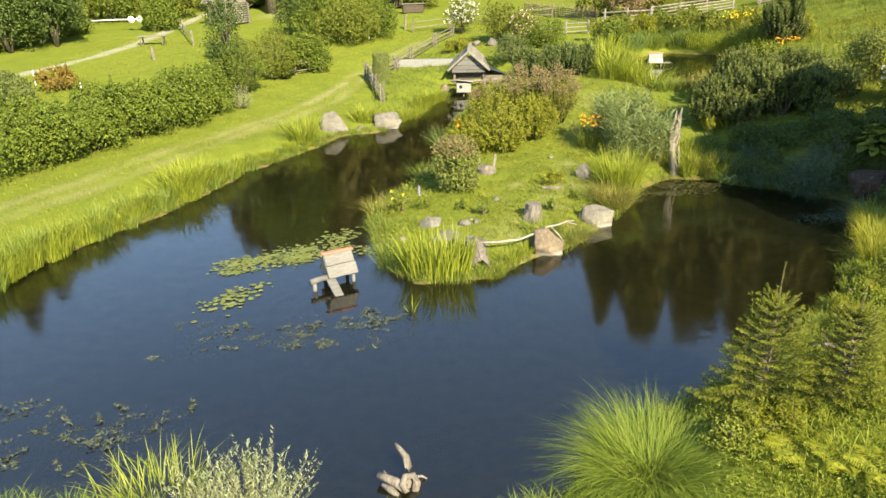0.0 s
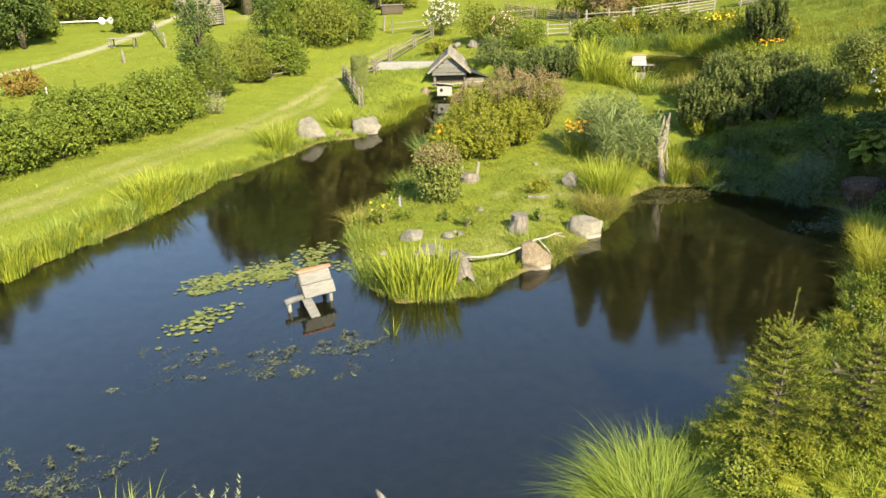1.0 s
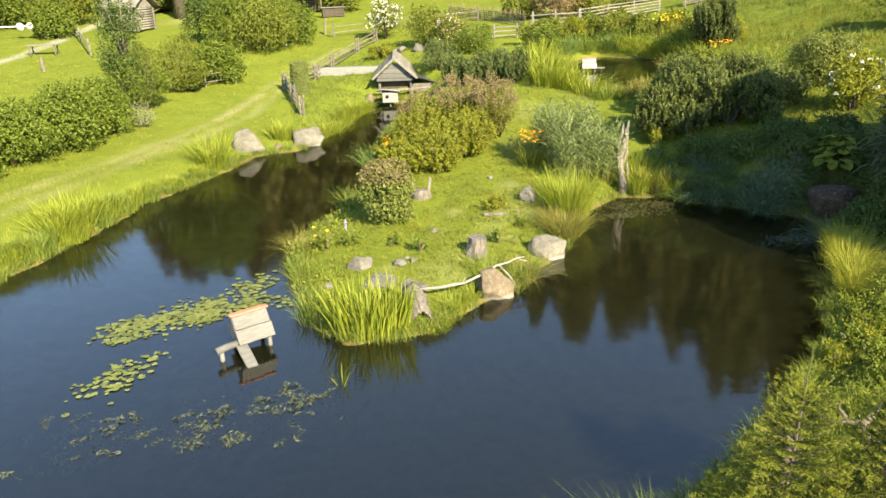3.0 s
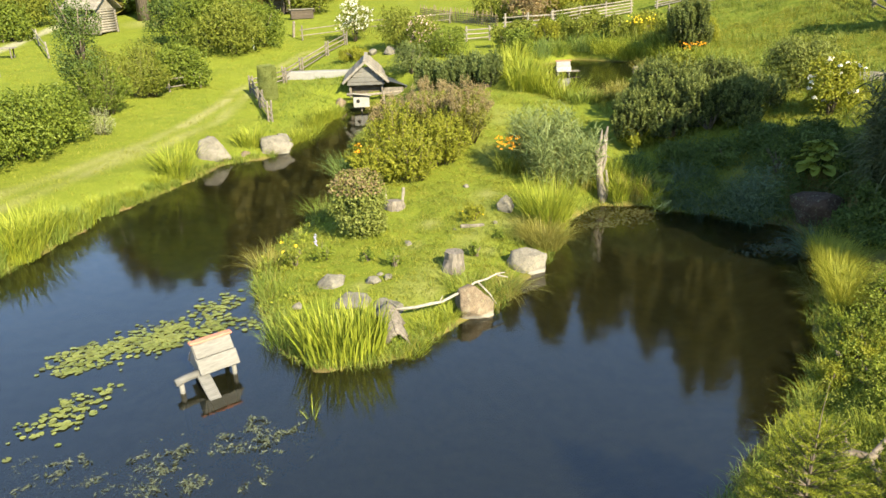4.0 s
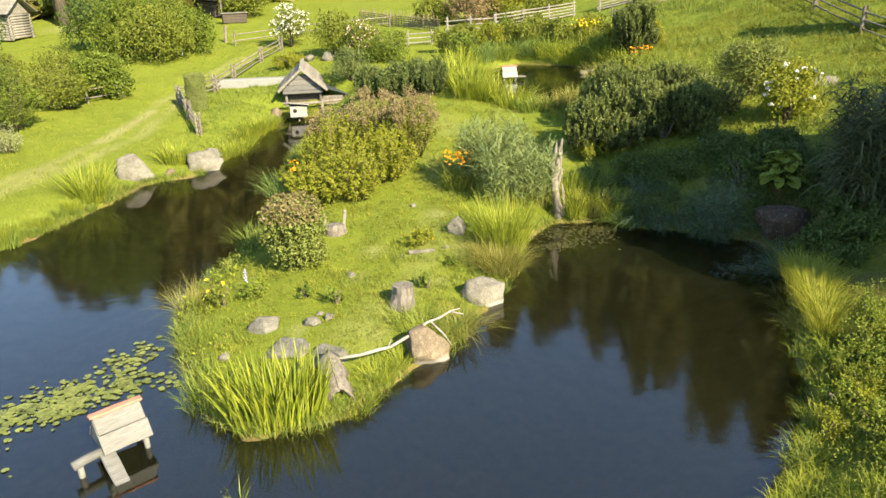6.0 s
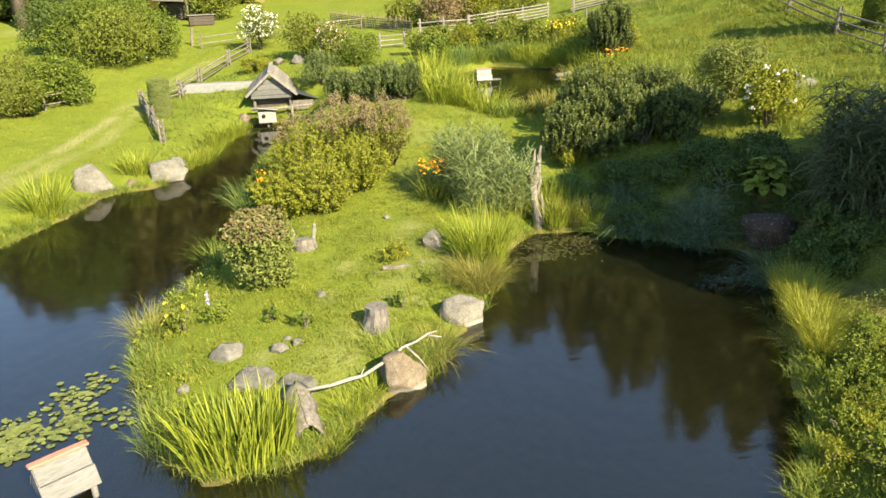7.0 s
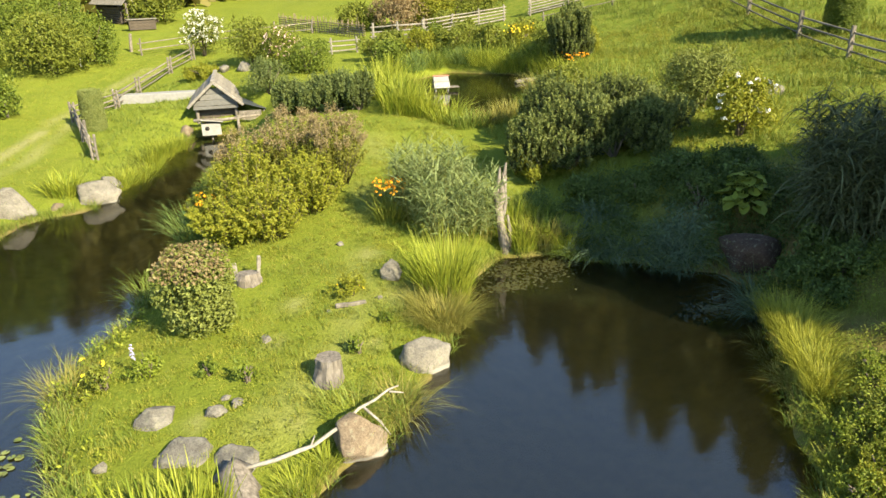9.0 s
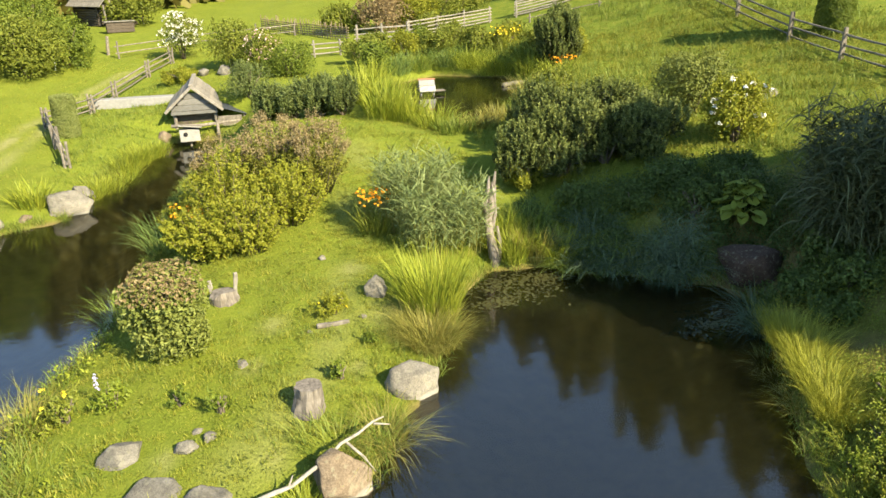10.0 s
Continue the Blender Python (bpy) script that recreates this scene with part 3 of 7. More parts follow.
def board(sx, sy, sz, mat, seed=0, bevel=0.012, wear=0.006):
    """A worn board or beam, its middle at the origin: bevelled edges, slightly bent and uneven."""
    r = random.Random(seed)
    bm = bmesh.new()
    bmesh.ops.create_cube(bm, size=1.0)
    bmesh.ops.scale(bm, vec=(sx, sy, sz), verts=bm.verts)
    long = max(range(3), key=lambda i: (sx, sy, sz)[i])
    edges = [e for e in bm.edges if abs((e.verts[0].co - e.verts[1].co)[long]) > 1e-6]
    bmesh.ops.subdivide_edges(bm, edges=edges, cuts=3)
    for v in bm.verts:
        v.co += Vector((r.uniform(-wear, wear), r.uniform(-wear, wear), r.uniform(-wear, wear)))
    b = min(bevel, 0.3 * min(sx, sy, sz))
    bmesh.ops.bevel(bm, geom=[e for e in bm.edges if e.calc_face_angle(0) > 0.8], offset=b, segments=1, affect="EDGES")
    me = bpy.data.meshes.new("board")
    bm.to_mesh(me)
    bm.free()
    me.materials.append(M[mat])
    return me


def rock_mesh(sx, sy, sz, mat, seed, sharp=0.5, flat_top=False):
    """A weathered boulder: planes struck off a lump, then roughened."""
    r = random.Random(seed)
    bm = bmesh.new()
    bmesh.ops.create_icosphere(bm, subdivisions=4, radius=1.0)
    cuts = [(Vector((r.gauss(0, 1), r.gauss(0, 1), r.gauss(0.2, 0.7))).normalized(), r.uniform(0.5, 0.82)) for _ in range(13)]
    if flat_top:
        cuts.append((Vector((0.1, -0.15, 1)).normalized(), 0.5))
    off = Vector((seed * 3.7, seed * 1.3, 0))
    for v in bm.verts:
        p = v.co.normalized()
        for n, d in cuts:
            over = p.dot(n) - d
            if over > 0:
                p = p - n * over * (0.8 + sharp * 0.2)
        p *= 1 + 0.10 * noise.noise(p * 1.7 + off) + 0.06 * noise.noise(p * 4 + off) + 0.03 * noise.noise(p * 11 + off)
        v.co = Vector((p.x * sx / 2, p.y * sy / 2, p.z * sz / 2))
    me = bpy.data.meshes.new("rock")
    bm.to_mesh(me)
    bm.free()
    me.polygons.foreach_set("use_smooth", np.full(len(me.polygons), True))
    me.materials.append(M[mat])
    return me


# ---- ground and water ----
def near(line, x, y):
    """The distance to a line of places."""
    best = np.full(x.shape, 1e9)
    for (ax, ay), (bx, by) in zip(line, line[1:]):
        dx, dy = bx - ax, by - ay
        k = np.clip(((x - ax) * dx + (y - ay) * dy) / (dx * dx + dy * dy), 0, 1)
        best = np.minimum(best, np.hypot(x - ax - k * dx, y - ay - k * dy))
    return best


def fall(d, a, b):
    return np.clip((b - d) / (b - a), 0, 1)


def build_ground():
    def lines(lo, a, b, hi, step):
        grow = [0.0]
        while grow[-1] < max(a - lo, hi - b):
            grow.append(grow[-1] * 1.16 + step)
        up = np.array(grow[1:])
        return np.concatenate([a - up[::-1], np.arange(a, b, step), b + up])
    xs, ys = lines(-900, -34, 23, 900, 0.29), lines(-500, 6, 76, 1500, 0.29)
    X, Y = np.meshgrid(xs, ys)
    Z = height(X, Y)
    V = np.stack([X.ravel(), Y.ravel(), Z.ravel()], 1)
    nx, ny = len(xs), len(ys)
    i = (np.arange(ny - 1)[:, None] * nx + np.arange(nx - 1)[None]).ravel()
    me = mesh_of("ground", V, np.stack([i, i + 1, i + nx + 1, i + nx], 1), "ground", True)
    x, y, z = V.T
    d, u = shore(POND, x, y), shore(UPPER, x, y)
    track = [(-17, 18), (-14, 24), (-11.5, 31), (-9, 37), (-7, 43), (-5.8, 50), (-2, 60)]
    wobble = 0.5 + 0.5 * np.sin(y * 0.9 + 2 * np.sin(x))
    wear = fall(np.abs(near(track, x, y) - 0.55), 0.1, 0.55) * (0.25 + 0.35 * wobble)
    wear = np.maximum(wear, fall(near([(-8.1, 41.2), (-6.6, 47.6)], x, y), 0.12, 0.5) * 0.9)
    wear = np.maximum(wear, fall(near([(-10.3, 32.9), (-9.1, 37)], x, y), 0.15, 0.6) * 0.6)
    wear = np.maximum(wear, fall(np.hypot(x + 17, y - 82), 1.5, 5) * 0.6)
    wear = np.maximum(wear, fall(near([(1.2, 19.5), (3.6, 22.5), (4.4, 26), (5.6, 30), (7.5, 36)], x, y), 0.2, 0.9) * 0.3 * wobble)
    wear = np.maximum(wear, fall(np.hypot(x - 5.2, y - 24), 0.3, 1.1) * 0.5)
    for bx, by, br in [(1.9, 22.9, 0.4), (0.2, 20.4, 0.35), (4.9, 26.6, 0.6), (2.6, 24.6, 0.5), (1.9, 19.9, 0.5), (4.0, 22.2, 0.35)]:
        wear = np.maximum(wear, fall(np.hypot(x - bx, (y - by) * 0.8), 0.05, br) * 0.6)
    gravel = fall(near([(-38, 38), (-33, 45), (-29.8, 50), (-27.6, 57), (-26.8, 63.8), (-27.0, 74), (-27.5, 86)], x, y), 0.35, 0.8) * 0.65
    soil_and_shade = 0.75 * fall(-x + 0.35 * y, -5.2, -3.8) * fall(y, 19, 23) * (0.7 + 0.3 * np.sin(3 * x + 2 * np.sin(2 * y)))
    # Second patch browns the ground to deepen the shade on the east bank.
    soil_and_shade = np.maximum(soil_and_shade, 0.8 * fall(np.hypot(x - 15.5, (y - 23) * 1.1), 2.5, 4.5))
    meadow = fall(-x + 0.12 * y, -15, -11) * (u > 0)
    for key, val in (("bed", fall(np.minimum(d, u), -0.35, -0.1)), ("depth_dim", fall(np.minimum(d, u), -5.2, -1.3)), ("wear", wear), ("gravel", gravel), ("meadow", meadow * 0.8), ("mud", np.maximum(np.maximum(fall(d, -0.1, 0.3), fall(u, -0.1, 0.2)), soil_and_shade))):
        me.attributes.new(key, "FLOAT", "POINT").data.foreach_set("value", val.astype(np.float32))
    tagged(new("ground", me), "sunlit green lawn and meadow with worn tracks round the pond", "ground", kind="structure")


def build_water(name, poly, level, label):
    bm = bmesh.new()
    xs, ys = [p[0] for p in poly], [p[1] for p in poly]
    v = [bm.verts.new(p) for p in ((min(xs) - 0.6, min(ys) - 0.6, level), (max(xs) + 0.6, min(ys) - 0.6, level), (max(xs) + 0.6, max(ys) + 0.4, level), (min(xs) - 0.6, max(ys) + 0.4, level))]
    bm.faces.new(v)
    me = bpy.data.meshes.new(name)
    bm.to_mesh(me)
    bm.free()
    me.materials.append(M["water"])
    tagged(new(name, me), label, "water", kind="structure")


build_ground()
build_water("pond_water", POND, 0.0, "dark still pond water mirroring blue sky and trees")
build_water("upper_pond_water", UPPER, UPPER_LEVEL, "small upper pond of dark still water among plants")


# ---- kinds of things ----
def blossom_mesh(size, mat, seed, n=7):
    """One flower head: a few petals round a centre."""
    r = rng_of(seed)
    c = r.normal(0, size * 0.32, (n, 3)) * [1, 1, 0.6]
    return mesh_of("blossom", *leaves(c, unit(c + [0, 0, size * 0.6]), size, 0.6, seed, 0.4), mat)


def shrub(name, x, y, rx, ry, h, mat, label, leaf=0.10, n=5000, count=26, seed=1, group="", aspect=0.55, flowers=None, top=None, turn=0, jitter=0.7, category="shrub", flat=0.0, sprigs=None):
    """A leafy shrub: stems that fork from the ground, and a lumpy crown of single leaves."""
    ob = thing(name, x, y, label, category, group, turn=turn)
    r = rng_of(seed + 500)
    limbs = []
    for k in range(7):
        a = r.uniform(0, 6.28)
        e = np.array([np.cos(a) * rx * 0.55, np.sin(a) * ry * 0.55, h * r.uniform(0.55, 0.8)])
        limbs.append(tube([(0.05 * np.cos(a), 0.05 * np.sin(a), -0.15), e * [0.35, 0.35, 0.5], e], [0.035 + h * 0.008, 0.022 + h * 0.004, 0.008], 5, seed + k))
    part("stemwork", solid("stemwork", limbs, "bark"), ob)
    P, N = lobes(n, rx, ry, h, count, seed, flat)
    crown = part("foliage", mesh_of("foliage", *leaves(P, N, leaf, aspect, seed + 1, jitter), mat), ob)
    if sprigs is None:
        sprigs = 0 if flat else int(30 + 22 * rx * ry)
    if sprigs:
        up = np.flatnonzero(P[:, 2] > h * 0.25)
        i = r.choice(up, sprigs)
        way = unit(N[i] * 0.5 + [0, 0, 0.8] + r.normal(0, 0.3, (sprigs, 3)))
        far = r.uniform(0.1, 0.42, sprigs) * (0.5 + 0.35 * h)
        k = np.repeat(np.arange(sprigs), 14)
        q = r.uniform(0, 1, len(k))[:, None]
        Q = P[i][k] + way[k] * far[k][:, None] * q + r.normal(0, leaf * 0.35, (len(k), 3)) * (1.1 - q)
        part("outer_foliage", mesh_of("outer_foliage", *leaves(Q, way[k] * 0.3 + r.normal(0, 1, (len(k), 3)), leaf * 0.85, aspect, seed + 6, 0.4), top or mat), crown)
    zt = np.quantile(P[:, 2], 0.62)
    if top:
        high = (P[:, 2] > zt + 0.1 * h) & (r.uniform(0, 1, len(P)) < (1.0 if flat else 0.45))
        q = P[high]
        part("foliage_top", mesh_of("foliage_top", *leaves(q + N[high] * 0.03, N[high], leaf * 0.9, aspect, seed + 2, jitter), top), crown, "reddish new leaves")
    if flowers:
        fm, fn, fs = flowers
        s = r.choice(len(P), min(fn, len(P)), replace=False)
        s = s[P[s, 2] > h * 0.3]
        heads = [blossom_mesh(fs, fm, seed + 3 + k, 9) for k in range(3)]
        for k, i in enumerate(s):
            part("blossom", heads[k % 3], crown, at=tuple(P[i] + N[i] * 0.06), turn=(float(N[i][1]) * -50, float(N[i][0]) * 50, 40 * k))
    return ob


def spray_shrub(name, x, y, rx, ry, h, mat, label, seed, stems=90, leaf=0.085, per=46, top=None, group="", category="shrub"):
    """A loose shrub of many leafy stems that rise from one root and arch outwards, the tallest in the middle."""
    ob = thing(name, x, y, label, category, group)
    r = rng_of(seed)
    a, q = r.uniform(0, 6.283, stems), np.sqrt(r.uniform(0, 1, stems))
    end = np.stack([np.cos(a) * q * rx, np.sin(a) * q * ry, h * (1.0 - 0.5 * q ** 2) * r.uniform(0.72, 1.12, stems)], 1)
    root = end * [0.3, 0.3, 0] + [0, 0, -0.1]
    mid = root * 0.5 + end * 0.5 + [0, 0, 0.12] * end
    strips = []
    for k in range(0, stems, 3):
        strips.append(tube([root[k], mid[k], end[k]], [0.016, 0.011, 0.004], 4, seed + k))
    part("stemwork", solid("stemwork", strips, "bark"), ob)
    k = np.repeat(np.arange(stems), per)
    u = (1 - 0.78 * r.uniform(0, 1, len(k)) ** 1.5)[:, None]
    P = (1 - u) ** 2 * root[k] + 2 * u * (1 - u) * mid[k] + u ** 2 * end[k]
    w = r.uniform(0, 6.283, len(k))
    out = np.stack([np.cos(w), np.sin(w), 0 * w], 1) * (leaf * (2.0 - 1.4 * u[:, 0]) * r.uniform(0.3, 1.3, len(k)))[:, None]
    P = P + out + r.normal(0, 0.015, P.shape)
    N = unit(out) * 0.6 + [0, 0, 0.9]
    keep = P[:, 2] > 0.03
    tips = np.zeros(len(k), bool) if top is None else (u[:, 0] > 0.80) & (end[k][:, 2] > 0.62 * h)
    low = keep & ~tips
    crown = part("foliage", mesh_of("foliage", *leaves(P[low], N[low], leaf, 0.5, seed + 1, 0.6), mat), ob)
    if top:
        hi = keep & tips
        Q = np.concatenate([P[hi], P[hi] + r.normal(0, 0.05, (int(hi.sum()), 3)) + [0, 0, 0.06]])
        part("seed_spray", mesh_of("seed_spray", *leaves(Q, np.concatenate([N[hi], N[hi]]), leaf * 0.8, 0.45, seed + 2, 0.9), top), crown, "brownish red flower and seed heads")
    return ob


def clipped_column(name, x, y, rx, h, mat, label, seed, n=15000, leaf=0.05):
    """A conifer clipped to a smooth column with a rounded, nearly flat top."""
    ob = thing(name, x, y, label, "conifer")
    r = rng_of(seed)
    part("trunk", solid("trunk", [tube([(0, 0, -0.2), (0, 0, h * 0.7)], [0.08, 0.03], 7, seed)], "bark"), ob)
    a, v = r.uniform(0, 6.283, n), r.uniform(0, 1.12, n)
    on_top = v > 1
    q = np.where(on_top, np.sqrt(r.uniform(0, 1, n)) * 0.9, 1.0)
    edge = 1 - 0.10 * np.clip((v - 0.9) / 0.1, 0, 1) ** 2 - 0.06 * np.clip((0.12 - v) / 0.12, 0, 1)
    wave = 1 + 0.035 * np.sin(3 * a + 9 * v) + 0.03 * np.sin(7 * a - 14 * v) + r.normal(0, 0.03, n)
    z = np.where(on_top, h * (1.0 - 0.03 * q ** 2), h * np.minimum(v, 1)) + r.normal(0, 0.03, n)
    P = np.stack([np.cos(a) * rx * q * edge * wave, np.sin(a) * rx * q * edge * wave, z], 1)
    N = np.where(on_top[:, None], [0, 0, 1.0], np.stack([np.cos(a), np.sin(a), 0.35 + 0 * a], 1))
    part("foliage", mesh_of("foliage", *leaves(P, N, leaf * 1.6, 0.4, seed + 1, 0.7), mat), ob)
    inner = np.stack([np.cos(a) * rx * 0.74, np.sin(a) * rx * 0.74, h * 0.9 * np.minimum(v, 1)], 1)[::4]
    part("inner_foliage", mesh_of("inner_foliage", *leaves(inner, N[::4], leaf * 5, 0.7, seed + 2, 0.3), mat), ob)
    return ob


def needle_shrub(name, x, y, rx, ry, h, mat, label, n=900, seed=1, group="", upright=0.8, needle=0.10, shoot=0.38, turn=0, category="conifer", tips="newpine"):
    """A dwarf conifer: many upturned shoots in lumps, each set round with short needles and ending in a paler tip."""
    ob = thing(name, x, y, label, category, group, turn=turn)
    r = rng_of(seed)
    P, N = lobes(n, rx, ry, h, max(9, int(n / 45)), seed, 0.2, 0.25)
    P[:, 2] *= 0.9
    d = unit(N * (1 - upright) + [0, 0, upright] + r.normal(0, 0.13, P.shape))
    far = (shoot * r.uniform(0.5, 1.25, len(P)))[:, None]
    per = 34
    k = np.repeat(np.arange(len(P)), per)
    q = np.tile(np.linspace(0, 1, per), len(P))[:, None]
    along = d[k]
    axis = P[k] + along * (q - 0.3) * far[k]
    side = unit(np.cross(along, r.normal(0, 1, along.shape)))
    tip = unit(side + along * 0.75) * needle * r.uniform(0.8, 1.1, (len(k), 1)) * (1.0 - 0.3 * q)
    w = unit(np.cross(tip, r.normal(0, 1, along.shape))) * needle * 0.2
    V = np.stack([axis - w, axis + w, axis + tip + w * 0.6, axis + tip - w * 0.6], 1)
    new_growth = (q[:, 0] > 0.55) & (np.repeat(r.uniform(0, 1, len(P)), per) < 0.85)

    def quads(pick):
        return V[pick].reshape(-1, 3), np.arange(int(pick.sum()))[:, None] * 4 + np.array([[0, 1, 2, 3]])
    needles = part("needles", mesh_of("needles", *quads(~new_growth), mat), ob)
    part("new_growth", mesh_of("new_growth", *quads(new_growth), tips), needles, "paler new shoot tips")
    # Dark core behind the shoots; its colour stands for the shade between them.
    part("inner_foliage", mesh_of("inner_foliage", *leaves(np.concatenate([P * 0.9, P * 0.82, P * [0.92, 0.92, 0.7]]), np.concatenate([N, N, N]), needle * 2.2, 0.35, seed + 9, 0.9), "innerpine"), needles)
    limbs = [tube([(0, 0, -0.1), P[i] * [0.4, 0.4, 0.4], P[i] * 0.75], [0.05, 0.03, 0.012], 5, seed + int(i)) for i in r.choice(len(P), 10, replace=False)]
    part("branchwork", solid("branchwork", limbs, "bark"), ob)
    return ob


def clump(name, x, y, n, spread, tall, wide, lean, droop, mat, label, seed=1, group="", ellipse=1.0, turn=0, category="grass clump", z=None, segs=4):
    ob = thing(name, x, y, label, category, group, turn=turn, z=z)
    part("leaves", mesh_of("leaves", *blades(n, spread, tall, wide, lean, droop, seed, segs, ellipse), mat), ob)
    return ob


def rock(name, x, y, sx, sy, sz, mat, label, seed, sink=0.3, turn=0, group="", z=None, flat_top=False, sharp=0.5, tilt=0):
    """A single boulder bedded in the ground."""
    me = rock_mesh(sx, sy, sz, mat, seed, sharp, flat_top)
    ob = new(name, me)
    g = float(height(x, y)) if z is None else z
    ob.matrix_world = pose(x, y, max(g, -0.2) + sz * (0.5 - sink), tilt, 0, turn)
    return tagged(ob, label, "rock", group)


def scatter(n, box, keep, seed):
    r = rng_of(seed)
    x, y = r.uniform(box[0], box[2], n), r.uniform(box[1], box[3], n)
    k = keep(x, y)
    return x[k], y[k]


def turf(name, n, box, keep, tall, wide, mat, label, seed, droop=0.5, segs=2):
    """Short grass, blade by blade, on the ground."""
    x, y = scatter(n, box, keep, seed)
    r = rng_of(seed + 9)
    lump = np.sin(7.1 * x + 2.6 * np.sin(4.3 * y)) * np.sin(6.3 * y + 2.2 * np.sin(5.1 * x)) + 0.6 * np.sin(2.7 * x + 1.9 * np.sin(2.1 * y)) * np.sin(3.1 * y - x)
    thick = r.uniform(0, 1, len(x)) < 0.62 + 0.45 * lump
    x, y, lump = x[thick], y[thick], lump[thick]
    base = np.stack([x, y, height(x, y) - 0.02], 1)
    V, F = blades(len(x), 1, tall * np.clip(0.85 + 0.75 * lump, 0.3, 2.2), wide, 0.35, droop, seed, segs, base=base)
    tagged(new(name, mesh_of(name, V, F, mat)), label, "grass", kind="stuff")


def spruce(name, x, y, h, wide, mat, label, seed, tiers=26, per=11, group="", fine=False, category="spruce"):
    """A spruce: a straight tapered trunk and whorls of drooping boughs, dense with needles."""
    ob = thing(name, x, y, label, category, group)
    r = rng_of(seed)
    part("trunk", solid("trunk", [tube([(0, 0, -0.3), (0, 0, h * 0.5), (0, 0, h)], [0.017 * h, 0.010 * h, 0.002 * h], 8, seed, 0.06)], "bark"), ob)
    V, F, n = [], [], 0
    P, T, W = [], [], []
    for k in range(tiers):
        s = (k + 0.5) / tiers
        z = h * (0.06 + 0.94 * s)
        for j in range(per):
            a = 2 * np.pi * (j + r.uniform(0, 1)) / per + k * 1.3
            L = wide * (1 - s) ** 0.85 * r.uniform(0.7, 1.15) + 0.02 * h
            m = 6
            q = np.linspace(0.08, 1, m)
            dz = (0.35 * q - 0.55 * q ** 2) * L if not fine else (0.45 * q - 0.15 * q ** 2) * L
            P.append(np.stack([np.cos(a) * q * L, np.sin(a) * q * L, z + dz], 1))
            T.append(np.tile([np.cos(a), np.sin(a), 0.12 if fine else -0.25], (m, 1)))
            W.append(np.full(m, L / m * 2.6))
    P, T, W = np.concatenate(P), np.concatenate(T), np.concatenate(W)
    m = 5 if fine else 3
    P, T, W = np.repeat(P, m, 0), np.repeat(T, m, 0), np.repeat(W, m)
    out = unit(T + r.normal(0, 0.75 if fine else 0.55, T.shape))
    side = unit(np.cross(out, r.normal(0, 1, out.shape)))
    L = (W * r.uniform(0.6, 1.3, len(W)))[:, None]
    if fine:
        L = np.clip(L * 1.1, 0.05, 0.12)
    w = side * L * (0.10 if fine else 0.32)
    V = np.stack([P - w, P + w, P + out * L + w * 0.35, P + out * L - w * 0.35], 1).reshape(-1, 3)
    F = np.arange(len(P))[:, None] * 4 + np.array([[0, 1, 2, 3]])
    part("needles", mesh_of("needles", V, F, mat), ob)
    return ob


def leafy_tree(name, x, y, h, crown, mat, label, seed, n=9000, leaf=0.22, group="", low=0.25, thick=0.028):
    """A broad-leaved tree: a tapered trunk that forks into limbs, and a crown in lobes with gaps."""
    ob = thing(name, x, y, label, "tree", group)
    r = rng_of(seed)
    limbs = [tube([(0, 0, -0.3), (0.1, 0.05, h * 0.3), (0.0, 0.2, h * 0.62)], [thick * h, 0.75 * thick * h, 0.32 * thick * h], 9, seed, 0.06)]
    for k in range(9):
        a, z0 = r.uniform(0, 6.28), h * r.uniform(0.25, 0.5)
        e = np.array([np.cos(a) * crown * 0.7, np.sin(a) * crown * 0.7, h * r.uniform(0.5, 0.9)])
        limbs.append(tube([(0.05, 0.05, z0), (e[0] * 0.4, e[1] * 0.4, (z0 + e[2]) / 2), e], [0.010 * h, 0.007 * h, 0.002 * h], 6, seed + k))
    part("trunk", solid("trunk", limbs, "bark"), ob)
    P, N = lobes(n, crown, crown, h * (1.03 - low), 34, seed, 0.0, 0.5)
    part("crown", mesh_of("crown", *leaves(P + [0, 0, h * low], N, leaf, 0.6, seed + 1), mat), ob)
    return ob


def stake(name, x, y, h, rad, mat, label, seed=1, lean=(0, 0), category="post", group=""):
    ob = new(name, solid(name, [tube([(0, 0, -0.2), (lean[0] * 0.5, lean[1] * 0.5, h * 0.5), (lean[0], lean[1], h)], [rad, rad * 0.95, rad * 0.85], 8, seed, 0.08)], mat, False))
    ob.matrix_world = pose(x, y, float(height(x, y)))
    return tagged(ob, label, category, group)


